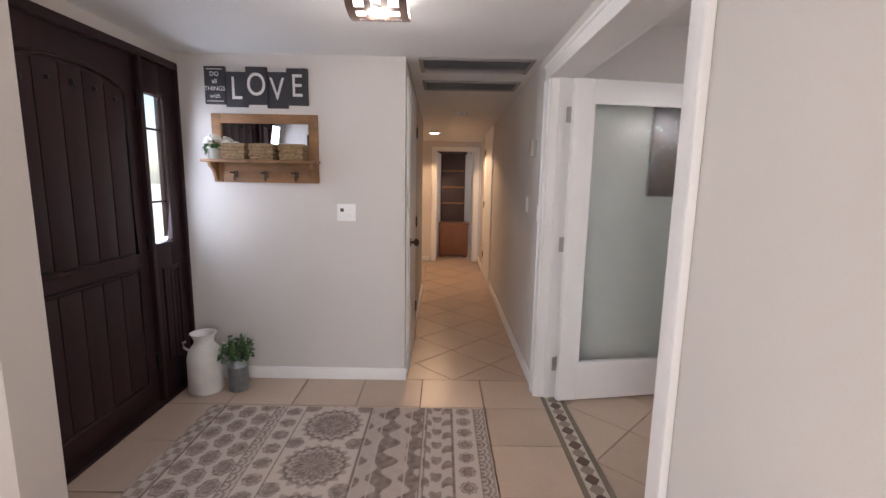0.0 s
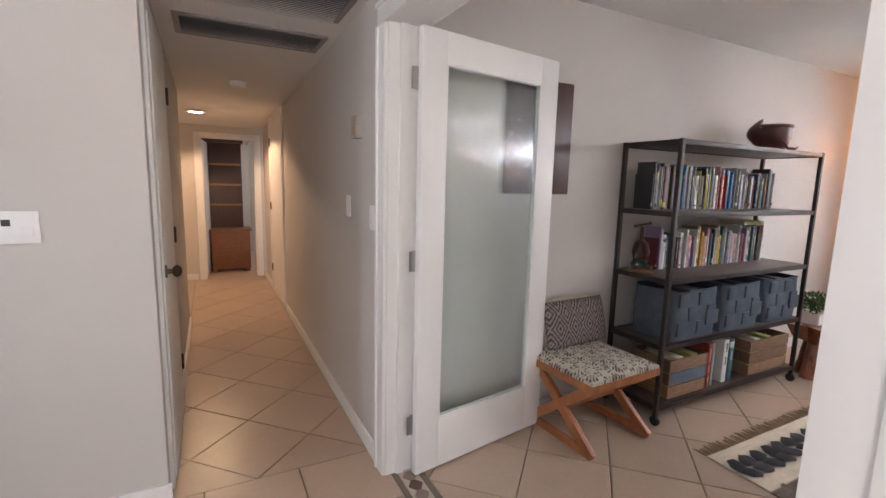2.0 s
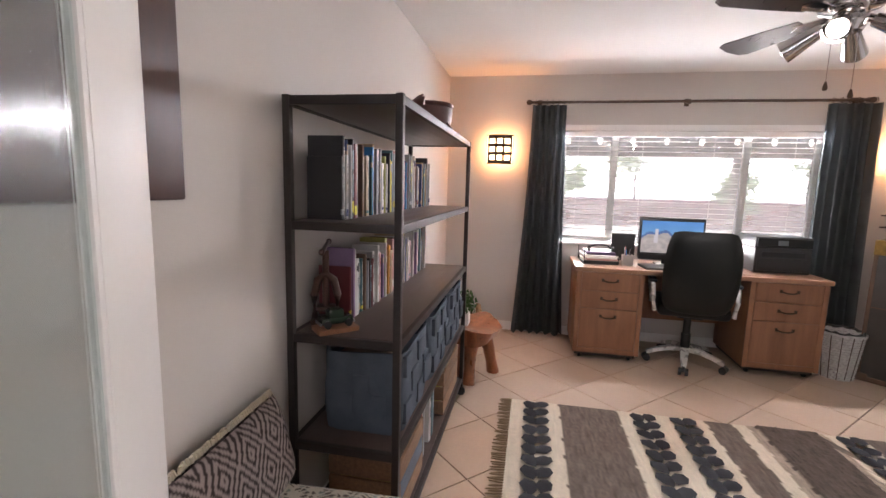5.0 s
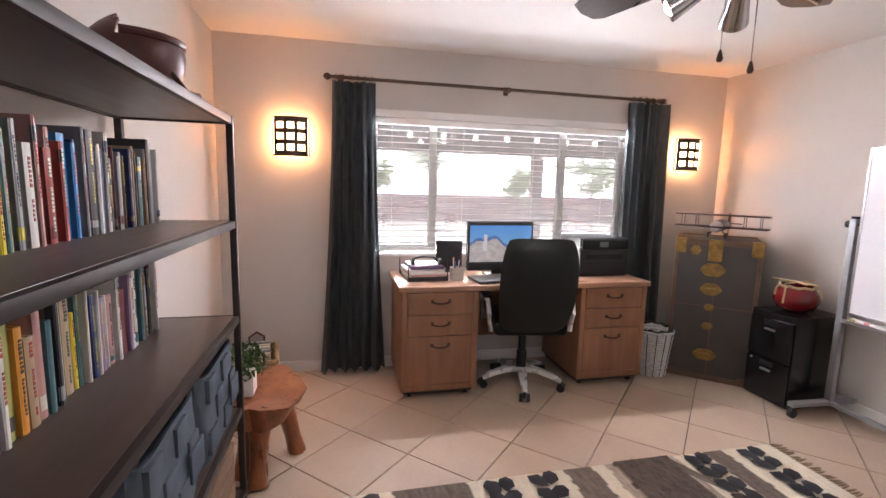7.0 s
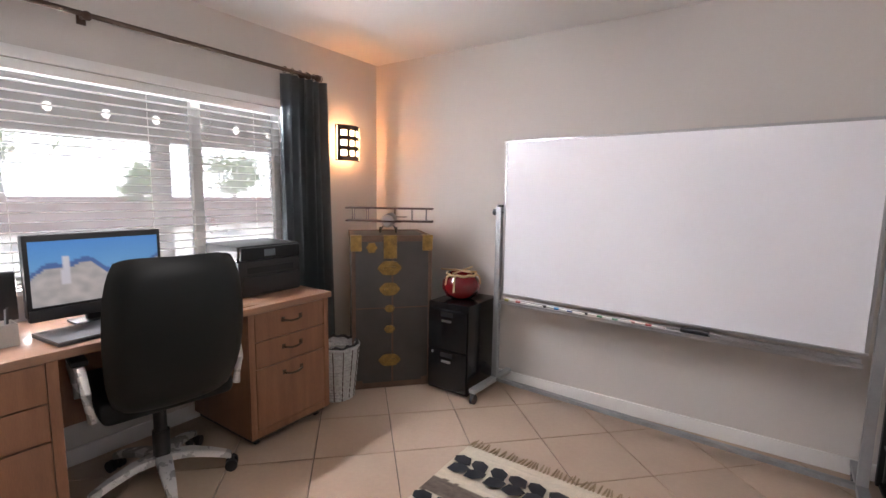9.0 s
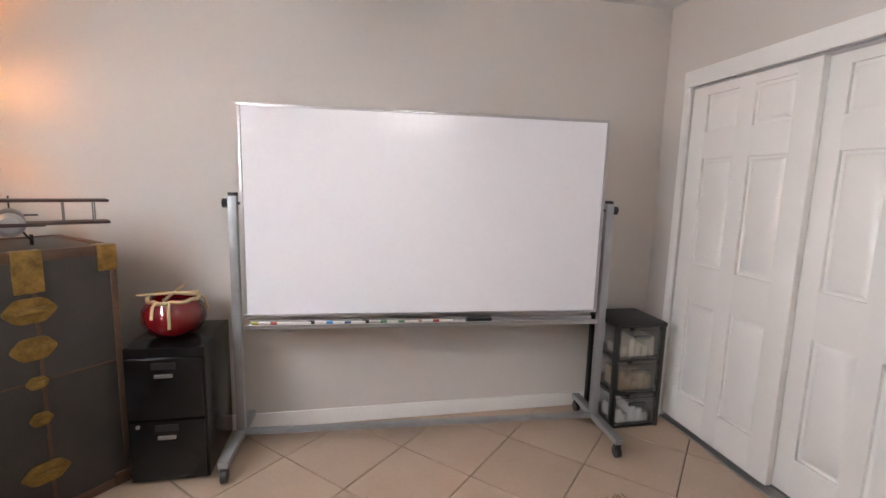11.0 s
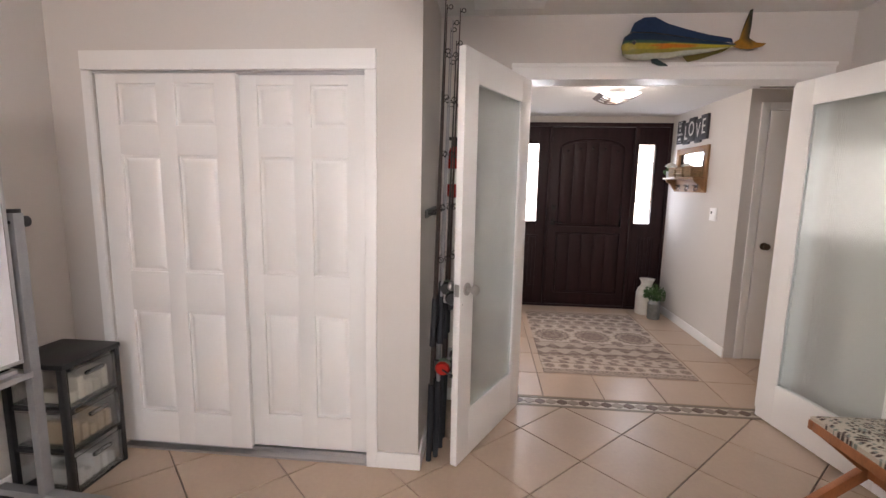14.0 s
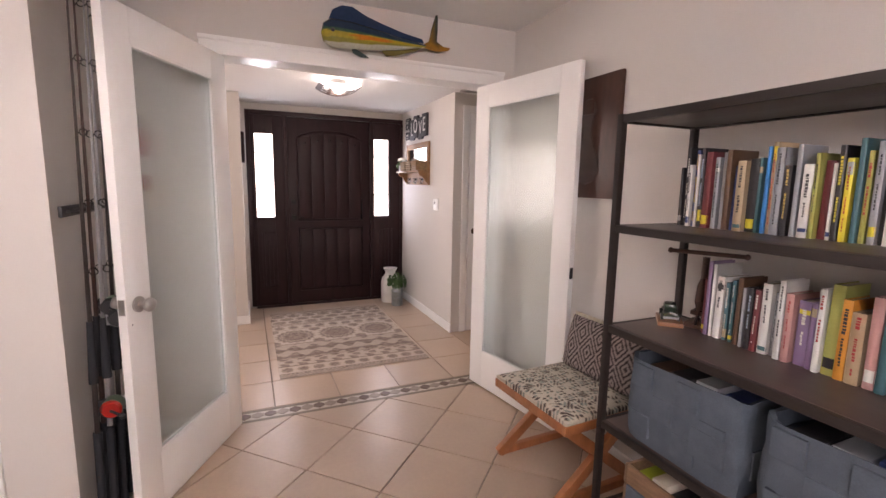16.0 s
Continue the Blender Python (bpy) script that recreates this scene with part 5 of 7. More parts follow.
part("liner", tube([((0.138 + 0.006 * math.sin(5 * i)) * math.cos(2 * math.pi * i / 32), (0.138 + 0.006 * math.sin(5 * i)) * math.sin(2 * math.pi * i / 32), 0.365 + 0.008 * math.sin(i * 2.2)) for i in range(33)], 0.010, 6, bm=rod((0, 0, 0.01), (0, 0, 0.02), 0.10)), M["plastic"], wb, "black bin liner")

# ---- wardrobe trunk with model biplane ----
TRK = colour("grey_brown_fibre_trunk", (0.058, 0.051, 0.045), 0.6, var=0.3, scale=6)
TEDGE = colour("worn_brown_fibre_edge", (0.12, 0.068, 0.042), 0.65, var=0.35, scale=10)
BRASS = colour("aged_brass", (0.27, 0.165, 0.045), 0.42, var=0.45, scale=25, metal=0.55)
tk = thing("wardrobe_trunk", "tall antique grey-brown wardrobe trunk with brass locks and corners", "trunk", pose(4.61, -0.73, 0, 0, 0, 228))
TW, TD, TH = 0.27, 0.26, 1.06
part("shell", box(-TW, -TD, 0.01, TW, TD, TH, 0.012), TRK, tk)
own = bmesh.new()
for sx in (-1, 1):
    for sy in (-1, 1):
        box(sx * TW - 0.022, sy * TD - 0.022, 0.0, sx * TW + 0.004, sy * TD + 0.004, TH + 0.004, 0.004, bm=own) if sx > 0 and sy > 0 else None
for z in (0.0, TH - 0.035):
    box(-TW - 0.004, -TD - 0.004, z, TW + 0.004, -TD + 0.03, z + 0.04, 0.004, bm=own), box(-TW - 0.004, TD - 0.03, z, TW + 0.004, TD + 0.004, z + 0.04, 0.004, bm=own)
    box(-TW - 0.004, -TD + 0.03, z, -TW + 0.03, TD - 0.03, z + 0.04, 0.004, bm=own), box(TW - 0.03, -TD + 0.03, z, TW + 0.004, TD - 0.03, z + 0.04, 0.004, bm=own)
for sx in (-1, 1):
    box(min(sx * TW, sx * (TW + 0.004)) - (0 if sx > 0 else 0) - (0.022 if sx > 0 else 0), -TD - 0.004, 0.04, max(sx * TW, sx * (TW + 0.004)) + (0.022 if sx < 0 else 0), -TD + 0.022, TH - 0.035, 0.004, bm=own)
part("edge_binding", own, TEDGE, tk, "worn brown edge binding")
part("seam", box(-TW, -TD - 0.003, 0.565, TW, -TD + 0.001, 0.572, bm=box(-0.006, -TD - 0.004, 0.04, 0.006, -TD + 0.001, TH - 0.04)), TEDGE, tk)


def oval(cx, cz, rx, rz, y, bumps=0.0):
    return prism([(cx + rx * (1 + bumps * math.cos(6 * a)) * math.cos(a), cz + rz * (1 + bumps * math.cos(6 * a)) * math.sin(a)) for a in [2 * math.pi * k / 24 for k in range(24)]], 0, 0.009, Matrix.Translation((0, y, 0)) @ Matrix.Rotation(radians(90), 4, "X"), bevel=0.002)


for cz, rx, rz in ((0.845, 0.078, 0.050), (0.70, 0.068, 0.046), (0.565, 0.034, 0.026), (0.42, 0.036, 0.028), (0.20, 0.074, 0.044)):
    lk = part("lock_plate", oval(-0.02, cz, rx, rz, -TD - 0.003, 0.045), BRASS, tk, "aged brass lock plate")
    part("hasp", box(-0.02 - rx * 0.55, -TD - 0.024, cz - 0.012, -0.02 + rx * 0.55, -TD - 0.011, cz + 0.012, 0.005), BRASS, lk)
part("top_plate", box(-0.06, -TD - 0.010, TH - 0.15, 0.03, -TD + 0.03, TH + 0.008, 0.004), BRASS, tk)
part("badge", oval(-0.14, 0.985, 0.034, 0.036, -TD - 0.003, 0.1), BRASS, tk)
for sx in (-1, 1):
    for z0, z1 in ((TH - 0.10, TH + 0.008), (-0.0, 0.06)):
        c = box(sx * TW - (0.065 if sx > 0 else 0.008), -TD - 0.008, z0, sx * TW + (0.008 if sx > 0 else 0.065), -TD + 0.05, z1, 0.006)
        part("corner_cap", c, BRASS if z0 > 0.5 else TEDGE, tk)
PLW = colour("dark_red_model_wood", (0.035, 0.014, 0.011), 0.45)
PLM = colour("dull_pewter", (0.16, 0.16, 0.17), 0.35, metal=0.8)
ap = thing("model_biplane", "model biplane in dark wood and metal on top of the trunk", "model plane", pose(4.55, -0.68, 1.072, 0, 0, 212))
for z in (0.165, 0.075):
    part("wing", box(-0.31, -0.05, z, 0.31, 0.05, z + 0.012, 0.005), PLW, ap)
part("fuselage", tube([(0, -0.10, 0.085), (0, -0.07, 0.09), (0, 0.05, 0.095), (0, 0.2, 0.09), (0, 0.26, 0.095)], [0.035, 0.045, 0.045, 0.025, 0.012], 14), PLM, ap)
part("cowl", rod((0, -0.125, 0.085), (0, -0.10, 0.085), 0.03, 0.045, seg=18), M["silver"], ap)
part("propeller", box(-0.10, -0.135, 0.078, 0.10, -0.128, 0.092, 0.004), PLW, ap)
part("tail", box(-0.09, 0.22, 0.095, 0.09, 0.27, 0.101, 0.003, bm=prism([(0.20, 0.10), (0.27, 0.10), (0.28, 0.17), (0.25, 0.18)], -0.003, 0.003, Matrix(((0, 0, 1, 0), (1, 0, 0, 0), (0, 1, 0, 0), (0, 0, 0, 1))))), PLW, ap)
for x in (-0.26, -0.16, 0.16, 0.26):
    for y in (-0.035, 0.035):
        part("strut", rod((x, y, 0.08), (x, y, 0.17), 0.003, seg=6), PLM, ap)
for s in (-1, 1):
    part("landing_gear", rod((s * 0.03, -0.06, 0.06), (s * 0.055, -0.06, 0.02), 0.004, seg=6, bm=rod((s * 0.05, -0.06, 0.022), (s * 0.062, -0.06, 0.022), 0.022, seg=14)), M["plastic"], ap)
part("tail_skid", rod((0, 0.24, 0.09), (0, 0.25, 0.0), 0.003, seg=6), PLM, ap)

# ---- file cabinet and red pot ----
BLKM = colour("black_enamelled_steel", (0.006, 0.006, 0.0065), 0.2, var=0.08, bump=0.02, rvar=0.03)
fc = thing("file_cabinet", "black two-drawer steel file cabinet in the corner", "file cabinet", pose(4.05, -0.92, 0, 0, 0, 180) @ Matrix.Diagonal((0.94, 1, 1, 1)))
part("body", box(-0.17, -0.22, 0.012, 0.17, 0.18, 0.625, 0.006), BLKM, fc)
for z0, z1 in ((0.03, 0.30), (0.31, 0.58)):
    d = part("drawer", box(-0.16, -0.238, z0, 0.16, -0.218, z1, 0.005), BLKM, fc)
    part("handle", box(-0.038, -0.250, z1 - 0.08, 0.038, -0.236, z1 - 0.066, 0.004), M["steel"], d, "silver recessed handle")
    part("card_holder", box(-0.05, -0.241, z1 - 0.045, 0.05, -0.237, z1 - 0.015), M["plastic"], d)
part("lock", rod((-0.12, -0.226, 0.28), (-0.12, -0.242, 0.28), 0.009), M["silver"], fc)
REDG = colour("deep_red_glaze", (0.14, 0.005, 0.008), 0.12, var=0.25, coat=0.6)
pot = thing("red_pot", "round deep red glazed pot bound with cords on the file cabinet", "pot", pose(4.065, -0.88, 0.626) @ Matrix.Diagonal((1.1, 1.1, 1.08, 1)))
part("body", lathe([(0.055, 0), (0.095, 0.02), (0.122, 0.07), (0.118, 0.12), (0.09, 0.155), (0.085, 0.17), (0.078, 0.165), (0.075, 0.14)]), REDG, pot)
RAFF = colour("tan_raffia_cord", (0.50, 0.36, 0.20), 0.8)
part("neck_cord", tube([(0.093 * math.cos(2 * math.pi * i / 24), 0.093 * math.sin(2 * math.pi * i / 24), 0.16 + 0.004 * math.sin(i * 2)) for i in range(25)], 0.008, 6), RAFF, pot, "tan raffia cord")
for a, l in ((100, 0.09), (70, 0.05), (200, 0.05), (340, 0.06)):
    ca, sa = math.cos(radians(a)), math.sin(radians(a))
    part("cord_end", tube([(0.09 * ca, 0.09 * sa, 0.165), (0.115 * ca, 0.115 * sa, 0.15), (0.125 * ca, 0.125 * sa, 0.15 - l)], 0.006, 6), RAFF, pot)
for a in (30, 150, 270):
    ca, sa = math.cos(radians(a)), math.sin(radians(a))
    part("twig", rod((-0.10 * ca, -0.10 * sa, 0.175), (0.13 * ca, 0.13 * sa, 0.19), 0.006, seg=7), RAFF, pot)

# ---- rolling whiteboard ----
BX0, BX1, BZ0, BZ1 = 1.965, 3.775, 0.685, 1.695
WBM = pose(BX0, -0.83, 0, 0, 0, -3.2) @ Matrix.Translation((-BX0, 0, 0))
wbd = thing("whiteboard", "large wheeled whiteboard on a grey metal stand, wiped clean", "whiteboard", WBM)
part("panel", box(BX0 + 0.012, -0.012, BZ0 + 0.012, BX1 - 0.012, 0.010, BZ1 - 0.012), M["board"], wbd, "glossy white writing surface")
fr = box(BX0, -0.016, BZ1 - 0.014, BX1, 0.014, BZ1, 0.003)
box(BX0, -0.016, BZ0, BX1, 0.014, BZ0 + 0.014, 0.003, bm=fr), box(BX0, -0.016, BZ0 + 0.014, BX0 + 0.014, 0.014, BZ1 - 0.014, 0.003, bm=fr), box(BX1 - 0.014, -0.016, BZ0 + 0.014, BX1, 0.014, BZ1 - 0.014, 0.003, bm=fr)
part("frame", fr, M["silver"], wbd)
GREYM = colour("grey_powder_coat", (0.33, 0.34, 0.35), 0.4, metal=0.5)
part("marker_tray", box(BX0 + 0.02, 0.0, BZ0 - 0.045, BX1 - 0.02, 0.075, BZ0 - 0.037, 0.002, bm=box(BX0 + 0.02, 0.068, BZ0 - 0.037, BX1 - 0.02, 0.075, BZ0 - 0.022, bm=box(BX0 + 0.02, -0.02, BZ0 - 0.06, BX1 - 0.02, 0.005, BZ0 - 0.02, 0.003))), M["silver"], wbd)
for x in (BX0 - 0.035, BX1 + 0.035):
    part("post", box(x - 0.02, -0.015, 0.10, x + 0.02, 0.02, 1.27, 0.004), GREYM, wbd)
    part("foot", box(x - 0.022, -0.23, 0.075, x + 0.022, 0.29, 0.105, 0.004), GREYM, wbd)
    kb2 = rod((x, 0.0, 1.27), (x, 0.0, 1.285), 0.022, seg=16)
    s = -1 if x < 2.5 else 1
    rod((x + s * 0.02, 0, 1.235), (x + s * 0.045, 0, 1.235), 0.022, seg=14, bm=kb2), rod((x - s * 0.04, 0, 1.235), (x + s * 0.02, 0, 1.235), 0.007, bm=kb2)
    part("pivot_knob", kb2, M["plastic"], wbd, "black pivot knob")
    for y in (-0.21, 0.27):
        c = rod((x - 0.012, y, 0.03), (x + 0.012, y, 0.03), 0.03, seg=16)
        box(x - 0.016, y - 0.012, 0.035, x + 0.016, y + 0.012, 0.076, 0.003, bm=c)
        part("caster", c, M["plastic"], wbd)
part("cross_bar", box(BX0 - 0.02, -0.012, 0.078, BX1 + 0.02, 0.022, 0.102, 0.003), GREYM, wbd)
TZ = BZ0 - 0.036
for i, hue in enumerate(("olive", "red", "white", "black", "blue", "navy", "black", "green", "green", "pink", "red")):
    x = BX1 - 0.10 - i * 0.088
    mk = thing("marker", f"{hue} dry-erase marker lying in the tray", "marker", WBM @ pose(x, 0.035 + 0.008 * (i % 3 - 1), TZ + 0.0095, 0, 0, 4 * (i % 3 - 1)), "markers in the tray")
    part("barrel", rod((-0.04, 0, 0), (0.03, 0, 0), 0.0088, seg=10), BOOKM["white"], mk)
    part("cap", rod((0.03, 0, 0), (0.062, 0, 0), 0.0095, seg=10), BOOKM[hue], mk)
er = thing("eraser", "black felt whiteboard eraser in the tray", "eraser", WBM @ pose(2.62, 0.036, TZ))
part("felt", box(-0.065, -0.024, 0.001, 0.065, 0.024, 0.012, 0.003), M["charcoal"], er)
part("grip", box(-0.065, -0.024, 0.012, 0.065, 0.024, 0.03, 0.005), M["plastic"], er)

# ---- plastic drawer tower ----
CLRP = glass("cloudy_clear_plastic", (0.88, 0.9, 0.9), 0.22)
dt = thing("drawer_tower", "black plastic tower of three translucent drawers of supplies", "drawer tower", Matrix.Translation((1.685, -0.95, 0)) @ Matrix.Diagonal((0.94, 0.94, 0.94, 1)))
part("top", box(-0.165, -0.16, 0.63, 0.165, 0.17, 0.66, 0.012), M["plastic"], dt)
own = bmesh.new()
for sx in (-1, 1):
    for y in (-0.155, 0.13):
        box(sx * 0.15 - 0.012, y, 0.0, sx * 0.15 + 0.012, y + 0.03, 0.632, 0.004, bm=own)
for z in (0.0, 0.21, 0.42):
    box(-0.15, -0.15, z, 0.15, 0.15, z + 0.014, bm=own)
part("frame", own, M["plastic"], dt)
for k, z in enumerate((0.018, 0.228, 0.438)):
    own = box(-0.134, 0.155, z, 0.134, 0.16, z + 0.175)
    box(-0.134, -0.14, z, -0.130, 0.155, z + 0.175, bm=own), box(0.130, -0.14, z, 0.134, 0.155, z + 0.175, bm=own), box(-0.13, -0.14, z, 0.13, 0.155, z + 0.004, bm=own)
    d = part("drawer", own, CLRP, dt, "cloudy translucent drawer")
    d.visible_shadow = False
    part("pull", box(-0.05, 0.16, z + 0.13, 0.05, 0.178, z + 0.148, 0.005), CLRP, d)
    st2 = bmesh.new()
    for i in range(5):
        box(-0.11 + i * 0.045, -0.02 + 0.03 * (i % 2), z + 0.006, -0.075 + i * 0.045, 0.13, z + 0.06 + 0.03 * ((i + k) % 3), 0.005, bm=st2)
    part("contents", st2, (BOOKM["white"], BOOKM["tan"], PAPER)[k], d, "pale supplies seen through the plastic")

# ---- ceiling fan ----
CHR = colour("polished_chrome", (0.55, 0.53, 0.52), 0.1, metal=1.0, bump=0)
BLADE = colour("dark_walnut_blade", (0.05, 0.032, 0.025), 0.3, var=0.3, stretch=(1, 6, 1))
FANX, FANY = 2.86, 0.98
fn = thing("ceiling_fan", "four-blade ceiling fan with dark blades and four lit chrome spot lights", "ceiling fan", pose(FANX, FANY, -0.04))
part("canopy", lathe([(0.065, CEIL + 0.039), (0.065, CEIL + 0.01), (0.03, CEIL - 0.02), (0.014, CEIL - 0.02), (0.014, 2.24)][::-1], seg=24), CHR, fn)
part("motor", lathe([(0.05, 2.12), (0.10, 2.13), (0.115, 2.17), (0.11, 2.21), (0.06, 2.25)], seg=28), CHR, fn)
part("light_hub", lathe([(0.012, 2.035), (0.045, 2.045), (0.062, 2.075), (0.058, 2.105), (0.045, 2.125)], seg=24), CHR, fn)
for k in range(4):
    a = radians(24 + 90 * k)
    m = Matrix.Rotation(a, 4, "Z") @ Matrix.Translation((0, 0, 2.125)) @ Matrix.Rotation(radians(11), 4, "X")
    out = [(0.17, -0.045), (0.32, -0.062), (0.52, -0.078), (0.56, -0.06), (0.575, 0), (0.56, 0.06), (0.52, 0.078), (0.32, 0.062), (0.17, 0.045)]
    bl = part("blade", prism(out, -0.003, 0.003, m, bevel=0.0015), BLADE, fn)
    br = prism([(0.08, -0.018), (0.20, -0.03), (0.23, 0), (0.20, 0.03), (0.08, 0.018)], -0.009, -0.004, m)
    part("blade_iron", br, CHR, bl)
BULBW = glow("lit_white_bulb", (1.0, 0.97, 0.93), 7)
for k in range(4):
    a = radians(52 + 90 * k)
    ca, sa = math.cos(a), math.sin(a)
    c = rod((0.05 * ca, 0.05 * sa, 2.085), (0.08 * ca, 0.08 * sa, 2.07), 0.012)
    rod((0.075 * ca, 0.075 * sa, 2.074), (0.20 * ca, 0.20 * sa, 2.005), 0.024, 0.045, seg=20, bm=c, caps=False)
    bmesh.ops.solidify(c, geom=c.faces[:], thickness=0.0015)
    sp = part("spot", c, CHR, fn, "chrome spot light cup")
    part("bulb", ball((0.178 * ca, 0.178 * sa, 2.017), 0.033), BULBW, sp, "lit frosted white bulb").visible_shadow = False
    lamp("fan_spot_light", "SPOT", 8, (1.0, 0.96, 0.90), look((FANX + 0.205 * ca, FANY + 0.205 * sa, 1.962), (FANX + 1.2 * ca, FANY + 1.2 * sa, 1.25)), 0.03).data.spot_size = radians(120)
for x, y, z in ((0.030, 0.034, 1.835), (-0.022, -0.028, 1.795)):
    part("pull_chain", rod((x, y, z + 0.03), (x, y, 2.06), 0.0016, seg=6), CHR, fn)
    part("pull", lathe([(0.003, 0.035), (0.006, 0.025), (0.010, 0.008), (0.006, 0.0)][::-1], (x, y, z), seg=12), BRZ, fn)

# ---- supply register in the office ceiling ----
vg = thing("ceiling_register", "pale grey steel air register in the office ceiling", "air vent", pose(0.90, 1.06, CEIL))
for nm, b in dict(end_a=(-0.09, -0.19, 0.09, -0.165), end_b=(-0.09, 0.165, 0.09, 0.19), side_a=(-0.09, -0.165, -0.068, 0.165), side_b=(0.068, -0.165, 0.09, 0.165)).items():
    part("frame_bar", box(b[0], b[1], -0.012, b[2], b[3], -0.001, 0.003), M["slat"], vg)
# Flat charcoal sheet gives the shade behind the vanes by its colour
part("duct", box(-0.068, -0.165, -0.003, 0.068, 0.165, -0.001), M["charcoal"], vg, "charcoal sheet standing in for the shade behind the vanes")
vane = mesh_of("vane", bar((0, -0.165, 0), (0, 0.165, 0), 0.014, 0.0015, 0), M["slat"])
for i in range(8):
    v = new("vane", vane)
    v.parent, v.location = vg, (-0.059 + i * 0.017, 0, -0.009)

# ---- woven rug in the office ----
RX0, RX1, RYS, RYN = 2.075, 3.585, -0.22, 2.20
WOOL_W, WOOL_G, WOOL_S, WOOL_B = (0.60, 0.53, 0.42), (0.135, 0.107, 0.088), (0.09, 0.07, 0.058), (0.33, 0.27, 0.21)
BANDS = [(2.200, WOOL_W), (1.899, WOOL_G), (1.546, WOOL_W), (1.047, WOOL_G), (0.891, WOOL_W), (0.819, WOOL_B), (0.767, WOOL_S), (0.445, WOOL_B), (0.403, WOOL_W), (0.216, WOOL_G), (0.102, WOOL_W)]
rg = thing("striped_rug", "flat-woven rug in cream, grey and taupe stripes with navy tufts", "rug", pose(0, 0, 0.0))


def band_of(y):
    c = BANDS[0][1]
    for b, col in BANDS:
        if y <= b + 1e-6:
            c = col
    return c


def rug_dye(x, y, z):
    c = band_of(y + 0.004 * math.sin(x * 31) + 0.003 * math.sin(x * 77))
    q = 0.35 if c is WOOL_W else 1
    k = 1 + q * 0.30 * noise.noise(Vector((x * 50, y * 90, 5))) + q * 0.42 * noise.noise(Vector((x * 10, y * 70, 1)))
    return tuple(v * k for v in c)


def rug_z(x, y):
    h = 0.010 + 0.0015 * noise.noise(Vector((x * 6, y * 6, 0)))
    if 0.445 < y < 0.767:
        h += 0.010 + 0.008 * noise.noise(Vector((x * 60, y * 60, 3)))
    return h


dyed(part("weave", sheet(RX0, RYS, RX1, RYN, 0.011, rug_z, 0.008), CLOTH, rg), rug_dye)
NAVY = colour("navy_wool_tuft", (0.022, 0.0225, 0.027), 0.95, var=0.3, piece=0.3)
pet = bmesh.new()
out = [(-0.066, 0, 0.006), (-0.040, 0.032, 0.010), (0.012, 0.040, 0.014), (0.050, 0.0, 0.009), (0.012, -0.040, 0.014), (-0.040, -0.032, 0.010)]
vs = [pet.verts.new(v) for v in out]
mid = pet.verts.new((-0.004, 0, 0.030))
for i in range(6):
    pet.faces.new((vs[i], vs[(i + 1) % 6], mid))
pet_mesh = mesh_of("tuft", pet, NAVY)
for yr in (2.05, 1.41, 1.182, 0.304, -0.033):
    for i in range(15):
        for s in (-1, 1):
            t = new("tuft", pet_mesh)
            t.parent = rg
            t.matrix_local = pose(RX0 + 0.05 + i * 0.1 + rnd.uniform(-0.005, 0.005), yr + s * 0.036, 0.008, 0, 0, 90 - s * 60 + rnd.uniform(-16, 16))
TASSEL = colour("tan_rug_fringe", (0.30, 0.22, 0.14), 0.95)
for ye, s in ((RYN, 1), (RYS, -1)):
    fm = bmesh.new()
    for i in range(76):
        x = RX0 + 0.008 + i * 0.02
        j = rnd.uniform(-0.014, 0.014)
        tube([(x, ye - s * 0.005, 0.008), (x + j * 0.4, ye + s * 0.03, 0.006), (x + j, ye + s * rnd.uniform(0.06, 0.08), 0.004)], [0.004, 0.0055, 0.003], 5, bm=fm)
    part("fringe", fm, TASSEL, rg, "tan knotted fringe")

# ---- patterned rug in the entry ----
er2 = thing("entry_rug", "cream low-pile rug with mauve-brown medallions and borders", "rug", pose(0, 0, 0))
EX0, EX1, EY0, EY1 = -1.53, 0.155, 1.45, 2.58
CR, MV = (0.50, 0.42, 0.355), (0.10, 0.063, 0.055)


def rosette(u, v, r, n, w=0.35):
    d, a = math.hypot(u, v), math.atan2(v, u)
    e = r * (1 + 0.09 * math.cos(n * a))
    if d > e:
        return 0
    q = d / e
    if q > 0.86:
        return 0.5 if math.cos(n * a) > 0 else 0.9
    if 0.72 < q < 0.80:
        return 0.25
    return 0.75 + 0.25 * math.cos(n * a) * math.cos(q * 16)


